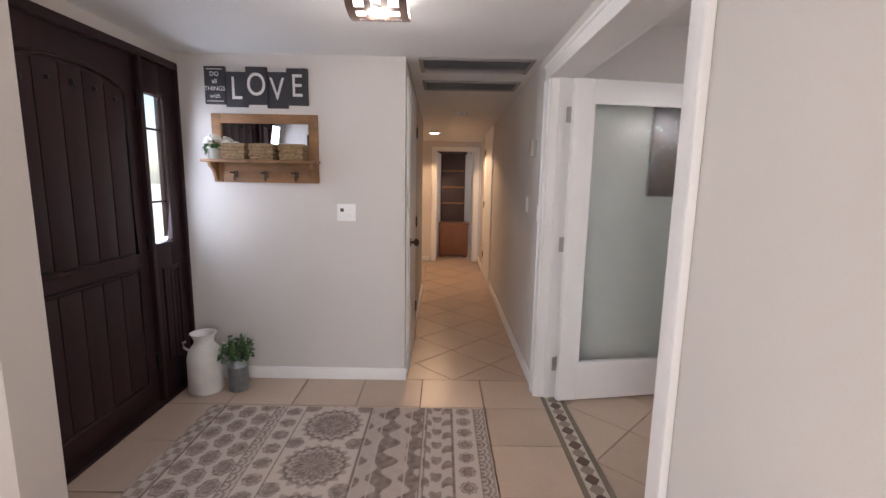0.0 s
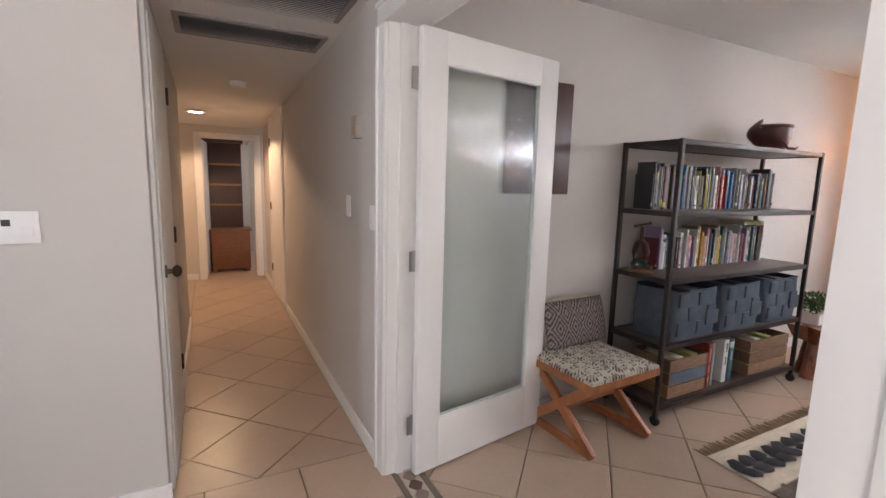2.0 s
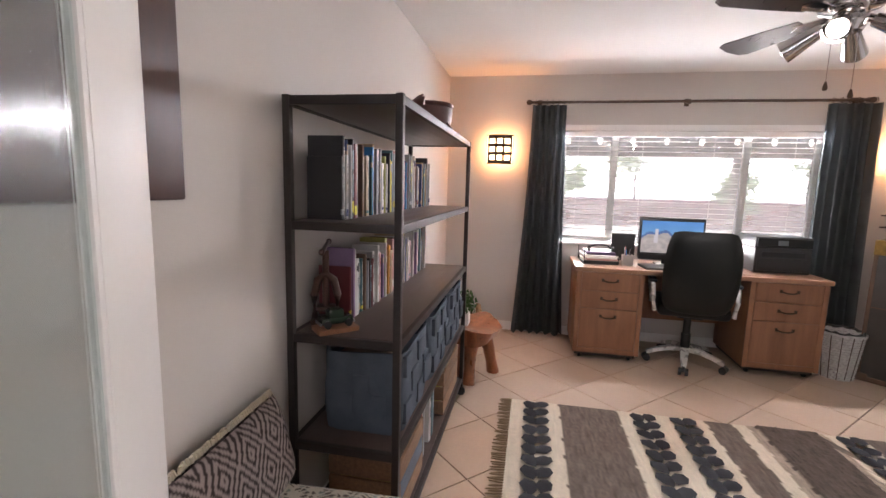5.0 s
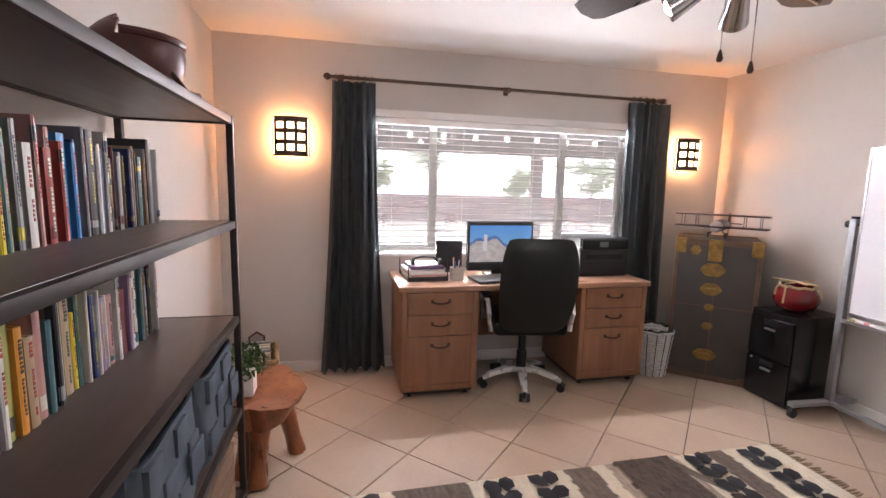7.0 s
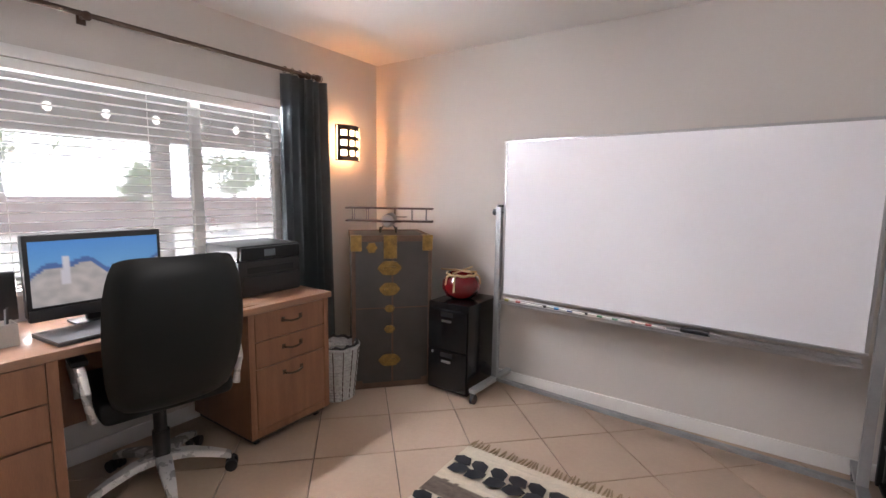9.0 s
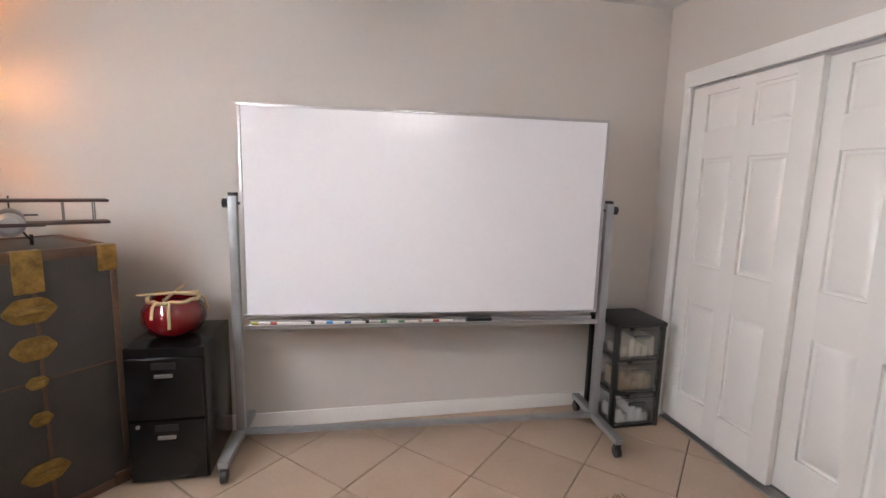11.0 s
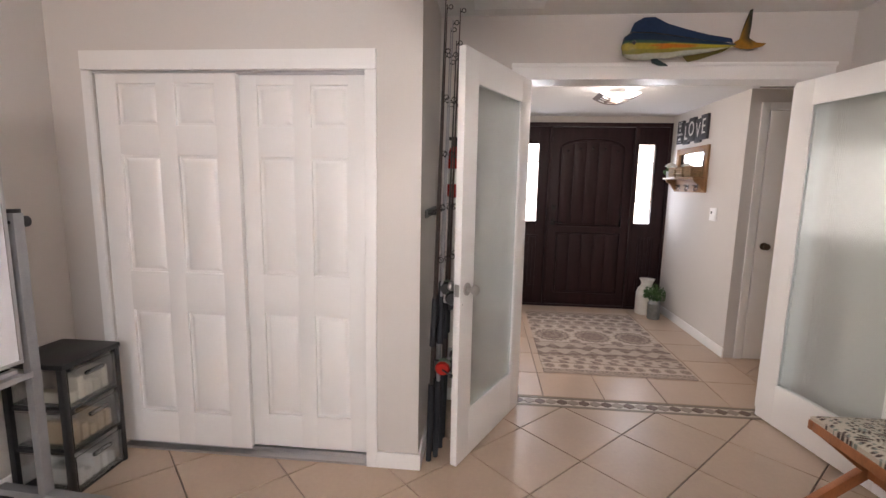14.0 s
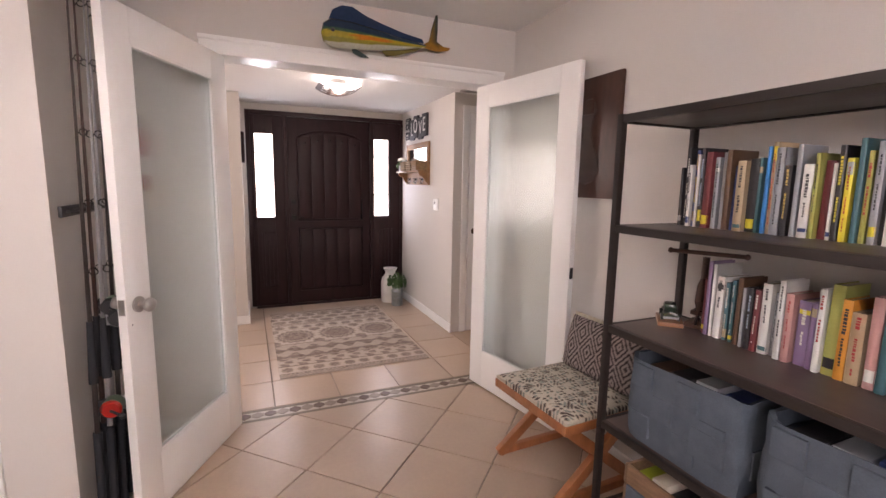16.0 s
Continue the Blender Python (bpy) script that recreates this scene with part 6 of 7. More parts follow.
def entry_dye(x, y, z):
    u, y = -(x - EX1), y - EY0
    f = 0.0
    for ln in (0.065, 0.20, 0.345, 0.36, 0.685, 1.085, 1.27, 1.59):
        if abs(u - ln) < 0.005:
            f = 0.9
    if u < 0.06:
        f = max(f, 0.8 if (math.hypot(((y / 0.06) % 1 - 0.5) * 0.06, u - 0.055) % 0.022) < 0.011 else 0.15)
    elif u < 0.195:
        f = max(f, rosette(u - 0.13, ((y / 0.115) % 1 - 0.5) * 0.115, 0.042, 8))
    elif u < 0.34:
        f = max(f, 0.75 if math.sin((u - 0.2) * 55) * math.sin(y * 48 + math.sin(u * 50)) > 0.1 else 0.1)
    elif u < 0.68:
        k = math.sin((u - 0.36) * 40 + 0.8 * math.sin(y * 35)) + math.cos(y * 42) * 0.8
        f = max(f, 0.85 if k > 0 else 0.25)
        if abs(math.sin((u - 0.36) * 40)) < 0.12:
            f = 0.1
    elif u < 1.08:
        f = max(f, rosette(u - 0.885, ((y / 0.37) % 1 - 0.5) * 0.37, 0.165, 18))
        for du in (0.725, 1.045):
            f = max(f, rosette(u - du, ((y / 0.37 + 0.5) % 1 - 0.5) * 0.37, 0.05, 6))
    elif u < 1.265:
        f = max(f, rosette(u - 1.15, ((y / 0.125) % 1 - 0.5) * 0.125, 0.046, 8))
        if u > 1.205:
            f = max(f, 0.7 if (math.hypot(((y / 0.06) % 1 - 0.5) * 0.06, u - 1.262) % 0.024) < 0.013 else 0.1)
    elif u < 1.585:
        row = int(((u - 1.27) / 0.105))
        f = max(f, rosette(((u - 1.27) % 0.105 - 0.0525) * 1.0, ((y / 0.15 + 0.5 * row) % 1 - 0.5) * 0.11, 0.048, 7))
    else:
        f = max(f, 0.7 if math.sin(u * 90) * math.sin(y * 60) > 0 else 0.15)
    f *= 0.82 + 0.3 * noise.noise(Vector((x * 30, y * 30, 0)))
    f = min(1, max(0, f))
    return tuple(a + (b - a) * f for a, b in zip(CR, MV))


dyed(part("woven_face", sheet(EX0, EY0, EX1, EY1, 0.0065, lambda x, y: 0.008, 0.0075), CLOTH, er2), entry_dye)

# ---- fishing rods in the niche ----
CORK = colour("black_foam_grip", (0.016, 0.018, 0.022), 0.85)
rodcols = [colour("dark_rod_blank", (0.03, 0.022, 0.02), 0.3), colour("silver_rod_blank", (0.32, 0.32, 0.33), 0.3, metal=0.5), colour("maroon_rod_blank", (0.045, 0.02, 0.016), 0.3)]
REELM = [colour("green_reel_line", (0.09, 0.14, 0.09), 0.4), colour("red_reel_cap", (0.35, 0.02, 0.015), 0.25)]
rack = thing("rod_rack", "short black rack holding the fishing rods against the wall", "rod rack", pose(1.22, 0.685, 1.27))
part("strip", box(-0.20, 0, -0.02, 0.20, 0.012, 0.02, 0.004), M["plastic"], rack)
for i in range(6):
    part("clip", tube([(-0.17 + i * 0.065, 0.012, 0), (-0.185 + i * 0.065, 0.03, 0), (-0.18 + i * 0.065, 0.05, 0)], 0.006, 6, bm=tube([(-0.17 + i * 0.065, 0.012, 0), (-0.155 + i * 0.065, 0.03, 0), (-0.16 + i * 0.065, 0.05, 0)], 0.006, 6)), M["plastic"], rack)
for i, (x, y, top, lean, rz) in enumerate(((1.375, 0.715, 2.24, 0.0, 0.52), (1.335, 0.745, 2.15, -0.01, 0.86), (1.29, 0.715, 2.22, 0.008, 0.90), (1.25, 0.76, 2.08, 0.0, 0.48), (1.20, 0.725, 2.16, -0.006, 0.80), (1.15, 0.765, 2.26, 0.0, 0.5))):
    fr2 = thing("fishing_rod", "dark fishing rod with foam grip and reel standing in the niche", "fishing rod", pose(x, y, 0, -1.2, math.degrees(lean), 0), "fishing rods in the niche")
    part("grip", rod((0, 0, 0.01), (0, 0, 0.42), 0.014, 0.016, seg=12, bm=rod((0, 0, 0.62), (0, 0, 0.86), 0.017, 0.012, seg=12)), CORK, fr2, "black foam grip")
    part("blank", rod((0, 0, 0.40), (0, 0, top), 0.010, 0.0022, seg=8), rodcols[i % 3], fr2)
    for z in (1.05, 1.3, 1.55, 1.8, 2.0, top - 0.01):
        if z < top:
            r = 0.014 - 0.004 * (z - 1)
            part("guide", tube([(0, 0.008 + r + r * math.cos(q), z + r * math.sin(q)) for q in [2 * math.pi * k / 10 for k in range(11)]], 0.0022, 5, bm=rod((0, 0, z - 0.012), (0, 0.008, z), 0.002, seg=5)), M["blackiron"], fr2)
    rl = part("reel", rod((-0.03, 0.055, rz), (0.03, 0.055, rz), 0.032, seg=18, bm=box(-0.012, 0.01, rz - 0.03, 0.012, 0.035, rz + 0.03, 0.004)), M["silver"] if i % 2 else M["plastic"], fr2)
    part("spool", rod((-0.022, 0.055, rz), (0.022, 0.055, rz), 0.036, seg=18), REELM[0], rl)
    part("side_cap", rod((0.03, 0.055, rz), (0.042, 0.055, rz), 0.036, 0.028, seg=18), REELM[1] if i == 0 else M["plastic"], rl)
    part("crank", rod((0.045, 0.055, rz), (0.055, 0.095, rz - 0.02), 0.005, seg=6, bm=ball((0.062, 0.098, rz - 0.02), 0.011)), M["plastic"], rl)
fx = thing("fire_extinguisher", "red fire extinguisher hanging on the niche wall", "fire extinguisher", pose(0.765, 0.775, 1.33))
part("cylinder", lathe([(0.03, 0), (0.045, 0.01), (0.045, 0.25), (0.03, 0.29), (0.016, 0.30)], seg=20), REELM[1], fx)
part("label_band", lathe([(0.0456, 0.08), (0.0458, 0.09), (0.0458, 0.16), (0.0456, 0.17)], seg=20), BOOKM["white"], fx)
part("valve", rod((0, 0, 0.30), (0, 0, 0.34), 0.015, bm=box(-0.012, -0.05, 0.335, 0.012, 0.03, 0.355, 0.004)), M["blackiron"], fx)
part("hose", tube([(0, 0.02, 0.33), (0.02, 0.06, 0.30), (0.02, 0.055, 0.15)], 0.007), M["plastic"], fx)
part("bracket", box(-0.06, -0.02, 0.10, -0.046, 0.02, 0.20), M["blackiron"], fx)

# ---- mounted fish above the doorway ----
fish = thing("mounted_fish", "glossy painted fish mount in blue, yellow and green above the doorway", "fish mount", pose(0.76, 2.05, 2.19, 0, 0, 0))
top_l = [(-0.36, 0.0), (-0.35, 0.045), (-0.31, 0.075), (-0.2, 0.072), (-0.05, 0.05), (0.10, 0.025), (0.24, 0.008)]
bot_l = [(-0.36, -0.01), (-0.34, -0.05), (-0.28, -0.075), (-0.16, -0.075), (-0.02, -0.06), (0.12, -0.035), (0.24, -0.006)]
own = bmesh.new()
rings = []
for (y, zt), (_, zb) in zip(top_l, bot_l):
    cz, hz = (zt + zb) / 2, (zt - zb) / 2
    rings.append([own.verts.new((math.cos(a) * max(0.006, hz * 0.55), y, cz + math.sin(a) * hz)) for a in [2 * math.pi * k / 20 for k in range(20)]])
for a, b in zip(rings, rings[1:]):
    for k in range(20):
        own.faces.new((a[k], a[(k + 1) % 20], b[(k + 1) % 20], b[k]))
own.faces.new(rings[0]), own.faces.new(rings[-1])
bmesh.ops.subdivide_edges(own, edges=own.edges[:], cuts=2, smooth=0.4, use_grid_fill=True)


def fish_dye(x, y, z):
    """Navy back, a green edge, yellow flank with an orange patch, pale belly."""
    half = 0.074 if y < -0.2 else max(0.012, 0.074 - 0.15 * (y + 0.2))
    t = (z + 0.004) / half
    if t > 0.28:
        return (0.012, 0.026, 0.055)
    if t > 0.12:
        return (0.035, 0.085, 0.05)
    if -0.30 < t < 0.05 and -0.20 < y < 0.02:
        return (0.46, 0.15, 0.015)
    if t > -0.35:
        return (0.34, 0.27, 0.025)
    if t > -0.62:
        return (0.22, 0.20, 0.03)
    return (0.42, 0.42, 0.33)


dyed(part("body", own, PAINTED, fish), fish_dye)


def fin(name, outline, shade, thick=0.006):
    f = part(name, prism(outline, -thick / 2, thick / 2, Matrix(((0, 0, 1, 0), (1, 0, 0, 0), (0, 1, 0, 0), (0, 0, 0, 1))), bevel=0.002), PAINTED, fish)
    dyed(f, shade if callable(shade) else lambda x, y, z: shade)


fin("dorsal_fin", [(-0.32, 0.068), (-0.30, 0.12), (-0.25, 0.148), (-0.19, 0.15), (-0.12, 0.115), (-0.02, 0.085), (0.10, 0.055), (0.22, 0.035), (0.23, 0.012), (0.1, 0.022), (-0.05, 0.045), (-0.2, 0.066)], (0.012, 0.03, 0.075))
fin("tail_fin", [(0.22, 0.006), (0.26, 0.03), (0.275, 0.10), (0.30, 0.18), (0.315, 0.185), (0.315, 0.10), (0.31, 0.035), (0.35, 0.012), (0.40, 0.008), (0.385, -0.008), (0.33, -0.022), (0.27, -0.022), (0.23, -0.008)], lambda x, y, z: (0.03, 0.035, 0.025) if z > 0.032 else (0.26, 0.13, 0.02))
fin("anal_fin", [(-0.03, -0.058), (0.10, -0.038), (0.22, -0.010), (0.18, -0.035), (0.06, -0.075), (0.0, -0.088)], (0.12, 0.10, 0.03))
fin("pectoral_fin", [(-0.20, -0.065), (-0.17, -0.068), (-0.12, -0.095), (-0.10, -0.108), (-0.15, -0.108), (-0.19, -0.092)], (0.03, 0.05, 0.05), 0.012)
part("eye", ball((0.036, -0.305, 0.005), 0.012), M["plastic"], fish)
part("wall_pin", rod((-0.08, -0.1, 0), (0.0, -0.1, 0), 0.008), M["plastic"], fish)

# ---- entry: sign, mirror shelf and what stands on it ----
SIGN = colour("charcoal_sign_board", (0.030, 0.027, 0.030), 0.7, var=0.3, scale=20)
LETTER = colour("chalk_white_letter", (0.58, 0.55, 0.52), 0.8, var=0.15)


def lettering(text, size, material, parent, m, depth=0.002, name="letter"):
    cu = bpy.data.curves.new("letters", "FONT")
    cu.body, cu.size, cu.extrude, cu.align_x, cu.align_y = text, size, depth, "CENTER", "CENTER"
    tmp = new("letters", cu)
    me = bpy.data.meshes.new_from_object(tmp.evaluated_get(bpy.context.evaluated_depsgraph_get()))
    bpy.data.objects.remove(tmp)
    bpy.data.curves.remove(cu)
    me.materials.append(material)
    o = new(name, me)
    o.parent = parent
    o.matrix_local = m
    return o


sg = thing("love_sign", "charcoal sign of five staggered boards spelling LOVE in white letters", "wall sign", pose(-0.012, 3.0, 0.03))
for x0, x1, z0, z1, ch in ((-1.645, -1.512, 1.842, 2.075, ""), (-1.515, -1.375, 1.826, 2.045, "L"), (-1.38, -1.245, 1.845, 2.075, "O"), (-1.25, -1.115, 1.822, 2.048, "V"), (-1.12, -0.985, 1.842, 2.070, "E")):
    k = 0.022 if ch in ("", "O", "E") else 0.014
    b = part("board", box(x0, -k - 0.004, z0, x1, -0.001, z1, 0.003), SIGN, sg)
    mid = ((x0 + x1) / 2, -k - 0.004, (z0 + z1) / 2)
    if ch:
        lettering(ch, 0.20, LETTER, b, Matrix.Translation(mid) @ Matrix.Rotation(radians(90), 4, "X") @ Matrix.Diagonal((0.78, 1, 1, 1)))
    else:
        for i, w in enumerate(("DO", "all", "THINGS", "with")):
            lettering(w, 0.038, LETTER, b, Matrix.Translation((mid[0], mid[1], mid[2] + 0.068 - i * 0.045)) @ Matrix.Rotation(radians(90), 4, "X"))
        part("rule", box(x0 + 0.015, -k - 0.006, z1 - 0.02, x1 - 0.015, -k - 0.003, z1 - 0.016, bm=box(x0 + 0.015, -k - 0.006, z0 + 0.016, x1 - 0.015, -k - 0.003, z0 + 0.02)), LETTER, b)

MIRROR = colour("silvered_mirror", (0.86, 0.87, 0.88), 0.02, metal=1.0, bump=0, var=0.01, rvar=0.01)
ms = thing("mirror_shelf", "rustic pine wall shelf with a mirror back and coat hooks", "wall shelf", pose(-1.285, 3.0, 1.375))
fr = box(-0.345, -0.022, 0.0, -0.285, -0.001, 0.44, 0.003)
box(0.285, -0.022, 0.0, 0.345, -0.001, 0.44, 0.003, bm=fr), box(-0.285, -0.022, 0.38, 0.285, -0.001, 0.44, 0.003, bm=fr), box(-0.285, -0.022, 0.0, 0.285, -0.001, 0.145, 0.003, bm=fr)
part("frame", fr, M["pine"], ms)
part("mirror", box(-0.287, -0.010, 0.143, 0.287, -0.004, 0.382), MIRROR, ms, "silvered mirror glass")
part("shelf_board", box(-0.375, -0.135, 0.128, 0.36, -0.022, 0.146, 0.003), M["pine"], ms)
for x in (-0.335, 0.315):
    prf = [(-0.022, 0.128), (-0.125, 0.128), (-0.115, 0.10), (-0.07, 0.075), (-0.045, 0.03), (-0.022, 0.01)]
    part("corbel", prism(prf, x, x + 0.022, Matrix(((0, 0, 1, 0), (1, 0, 0, 0), (0, 1, 0, 0), (0, 0, 0, 1))), bevel=0.002), M["pine"], ms)
for x in (-0.20, 0.0, 0.20):
    hk = tube([(x, -0.022, 0.055), (x, -0.045, 0.05), (x, -0.055, 0.03), (x, -0.045, 0.015), (x, -0.03, 0.02)], 0.006, 8)
    box(x - 0.014, -0.026, 0.03, x + 0.014, -0.021, 0.075, 0.003, bm=hk), tube([(x, -0.026, 0.06), (x - 0.025, -0.055, 0.065)], 0.005, 6, bm=hk), tube([(x, -0.026, 0.06), (x + 0.025, -0.055, 0.065)], 0.005, 6, bm=hk)
    part("coat_hook", hk, BRONZE, ms, "bronze double coat hook")
SEA = colour("brown_seagrass", (0.25, 0.165, 0.085), 0.85, var=0.45, scale=60, bump=0.7)
for x in (-1.455, -1.275, -1.085):
    b = thing("seagrass_basket", "small square brown seagrass basket on the shelf", "basket", pose(x, 2.928, 1.502), "baskets on the mirror shelf")
    woven_box(b, 0.135, 0.095, 0.12, 1.08, 6, SEA)
fl = thing("flower_pot", "white silk roses in a pale stone pot on the shelf", "flowers", pose(-1.585, 2.92, 1.502))
part("pot", lathe([(0.038, 0), (0.045, 0.02), (0.048, 0.085), (0.044, 0.085), (0.04, 0.06)], seg=22), colour("pale_grey_stone", (0.42, 0.42, 0.38), 0.8), fl)
PETAL = colour("cream_white_petal", (0.72, 0.70, 0.62), 0.7)
for cx, cy, cz, rr_ in ((0, -0.01, 0.135, 0.055), (0.075, 0.0, 0.12, 0.032), (-0.05, 0.01, 0.12, 0.03)):
    own = bmesh.new()
    for k in range(26):
        a, t = k * 2.4, k / 26
        d = Vector((math.cos(a) * math.sqrt(t), math.sin(a) * math.sqrt(t), 0.7 * (1 - t)))
        ball((cx + d.x * rr_ * 0.75, cy + d.y * rr_ * 0.75, cz + d.z * rr_ * 0.7), rr_ * 0.36, bm=own, sub=1, s=(1, 1, 0.75))
    part("blossom", own, PETAL, fl, "cream white rose")
part("foliage", leaves(bmesh.new(), (0, 0, 0.095), 0.075, 60, 0.022, 9, 0.4), LEAF, fl)
sw = thing("switch_plate", "white plate with a motion sensor and a rocker switch", "light switch", pose(-0.765, 3.0, 1.185))
part("plate", box(-0.062, -0.006, -0.057, 0.062, -0.001, 0.057, 0.003), M["white"], sw)
part("rocker", box(0.012, -0.010, -0.032, 0.045, -0.006, 0.005, 0.002), M["white"], sw)
part("sensor", box(-0.04, -0.008, 0.005, -0.016, -0.006, 0.028), M["plastic"], sw, "black sensor window")

WHT = colour("chipped_white_enamel", (0.66, 0.64, 0.60), 0.45, var=0.12, scale=14)
mc = thing("milk_can", "white enamel milk can with side handles beside the door", "milk can", pose(-1.675, 2.80, 0.0))
part("body", lathe([(0.10, 0), (0.108, 0.012), (0.108, 0.23), (0.095, 0.285), (0.062, 0.325), (0.058, 0.355), (0.078, 0.392), (0.082, 0.398), (0.072, 0.395), (0.052, 0.35)], seg=32), WHT, mc)
for s in (-1, 1):
    part("handle", tube([(s * 0.098, 0, 0.27), (s * 0.135, 0, 0.29), (s * 0.137, 0, 0.325), (s * 0.12, 0, 0.33)], 0.008), WHT, mc)
GALV = colour("galvanised_steel", (0.27, 0.30, 0.31), 0.4, var=0.25, scale=25, metal=0.7)
gp = thing("potted_fern", "dark green plant in a galvanised metal can on the floor", "plant", pose(-1.47, 2.82, 0.0))
part("can", lathe([(0.060, 0), (0.064, 0.006), (0.064, 0.16), (0.067, 0.165), (0.067, 0.172), (0.052, 0.195), (0.054, 0.215), (0.048, 0.215), (0.045, 0.18)], seg=28), GALV, gp)
part("foliage", leaves(bmesh.new(), (0, 0, 0.27), 0.115, 330, 0.021, 12, 0.75), LEAF, gp)
sp2 = thing("framed_picture", "small dark framed picture on the short wall", "picture", pose(-1.42, 1.25, 1.70))
part("frame", box(-0.10, 0.001, -0.14, 0.10, 0.03, 0.14, 0.004), M["darkdoor"], sp2)
part("picture", box(-0.08, 0.03, -0.12, 0.08, 0.0315, 0.12), BOOKM["brown"], sp2)

fl2 = thing("ceiling_lamp", "bowed bronze lattice ceiling lamp with lit white glass", "ceiling lamp", pose(-0.40, 1.99, LOW))
part("canopy", lathe([(0.03, -0.05), (0.065, -0.04), (0.065, -0.001)], seg=24), M["steel"], fl2)
ls = lattice_shade(0.33, 0.25, 4, 3, 0.05)
bmesh.ops.transform(ls, matrix=Matrix.Translation((0, 0, -0.05)) @ Matrix.Rotation(radians(-90), 4, "Y"), verts=ls.verts)
part("lattice_shade", ls, BRZ, fl2)
part("diffuser", box(-0.12, -0.155, -0.049, 0.12, 0.155, -0.045), M["cool"], fl2, "lit white glass").visible_shadow = False
lamp("entry_lamp_light", "POINT", 4, (1.0, 0.93, 0.84), Matrix.Translation((-0.40, 1.99, LOW - 0.13)), 0.06)

# ---- hall ----
# Filter sheet is coloured near-black for the dark interior behind the louvres
VENT_DARK = colour("dark_vent_backing", (0.045, 0.045, 0.05), 0.95)
for y0, y1 in ((3.01, 3.52), (3.60, 3.95)):
    zc = LOW - 0.15 * (y0 - 3) / 4.7
    v = thing("return_air_grille", "grey steel return air grille in the hall ceiling", "air vent", pose(0.09, 0, zc), "return grilles in the hall ceiling")
    fr = box(-0.38, y0, -0.012, -0.35, y1, 0.004, 0.002)
    box(0.35, y0, -0.012, 0.38, y1, 0.004, 0.002, bm=fr), box(-0.35, y0, -0.012, 0.35, y0 + 0.03, 0.004, 0.002, bm=fr), box(-0.35, y1 - 0.03, -0.012, 0.35, y1, 0.004, 0.002, bm=fr)
    part("frame", fr, colour("grey_vent_frame", (0.27, 0.255, 0.24), 0.6), v)
    part("filter", box(-0.35, y0 + 0.03, -0.001, 0.35, y1 - 0.03, 0.003), VENT_DARK, v)
    n = int((y1 - y0 - 0.06) / 0.022)
    smesh = mesh_of("louvre", bar((-0.35, 0, 0), (0.35, 0, 0), 0.016, 0.002, 0), colour("grey_louvre", (0.14, 0.135, 0.14), 0.6))
    for i in range(n):
        s = new("louvre", smesh)
        s.parent = v
        s.matrix_local = pose(0, y0 + 0.04 + i * 0.022, -0.007, 40, 0, 0)
dl = thing("recessed_light", "round recessed ceiling light, lit warm, near the hall end", "recessed light", pose(-0.25, 6.55, 2.062))
part("trim_ring", lathe([(0.06, -0.008), (0.09, -0.008), (0.095, 0.0), (0.06, 0.001)], seg=28), M["white"], dl)
part("lens", rod((0, 0, -0.010), (0, 0, -0.003), 0.066, seg=24), glow("warm_hall_lens", (1.0, 0.88, 0.7), 6), dl, "glowing lens")
lamp("hall_light", "SPOT", 42, (1.0, 0.64, 0.36), look((-0.25, 6.55, 2.03), (-0.25, 6.54, 0)), 0.05).data.spot_size = radians(150)
sd = thing("smoke_alarm", "round white smoke alarm on the hall ceiling", "smoke alarm", pose(0.08, 5.0, 2.124))
part("body", lathe([(0.05, -0.035), (0.062, -0.02), (0.065, 0.002)], seg=24), M["white"], sd)
ch = thing("door_chime", "small cream door chime box high on the hall wall", "door chime", pose(HALLX, 3.165, 1.64))
part("box", box(-0.035, -0.045, -0.055, 0, 0.045, 0.055, 0.006), CADDY, ch)
part("grille", box(-0.038, -0.03, -0.04, -0.034, 0.03, 0.0), BOOKM["tan"], ch)
for y, z in ((3.375, 1.24), (2.965, 1.205)):
    s = thing("wall_switch", "white rocker light switch on the hall wall", "light switch", pose(HALLX, y, z), "switches on the hall wall")
    part("plate", box(-0.006, -0.036, -0.058, 0, 0.036, 0.058, 0.002), M["white"], s)
    part("rocker", box(-0.010, -0.016, -0.032, -0.006, 0.016, 0.032, 0.002), M["white"], s)
hu = thing("hutch", "tall dark wooden hutch in the far room", "hutch", pose(-0.02, 8.75, 0))
DW = colour("dark_cherry_wood", (0.045, 0.018, 0.012), 0.35, var=0.3, stretch=(4, 4, 0.6))
part("carcass", box(-0.28, -0.2, 0.0, 0.32, 0.2, 1.92, 0.008), DW, hu)
for z in (0.95, 1.25, 1.55):
    part("shelf_edge", box(-0.26, -0.225, z, 0.30, -0.2, z + 0.03, 0.004), M["pine"], hu)
part("cornice", box(-0.31, -0.24, 1.88, 0.35, 0.2, 1.95, 0.01), DW, hu)
ds = thing("dresser", "reddish brown wooden chest in the far room", "chest", pose(0.10, 8.32, 0))
CH = colour("reddish_brown_wood", (0.17, 0.065, 0.03), 0.4, var=0.25, stretch=(1, 4, 4))
part("body", box(-0.26, -0.17, 0.04, 0.26, 0.17, 0.60, 0.008), CH, ds)
part("top", box(-0.28, -0.19, 0.60, 0.28, 0.19, 0.625, 0.006), CH, ds)
for x in (-0.22, 0.22):
    for y in (-0.14, 0.14):
        part("foot", box(x - 0.03, y - 0.03, 0, x + 0.03, y + 0.03, 0.05, 0.004), CH, ds)
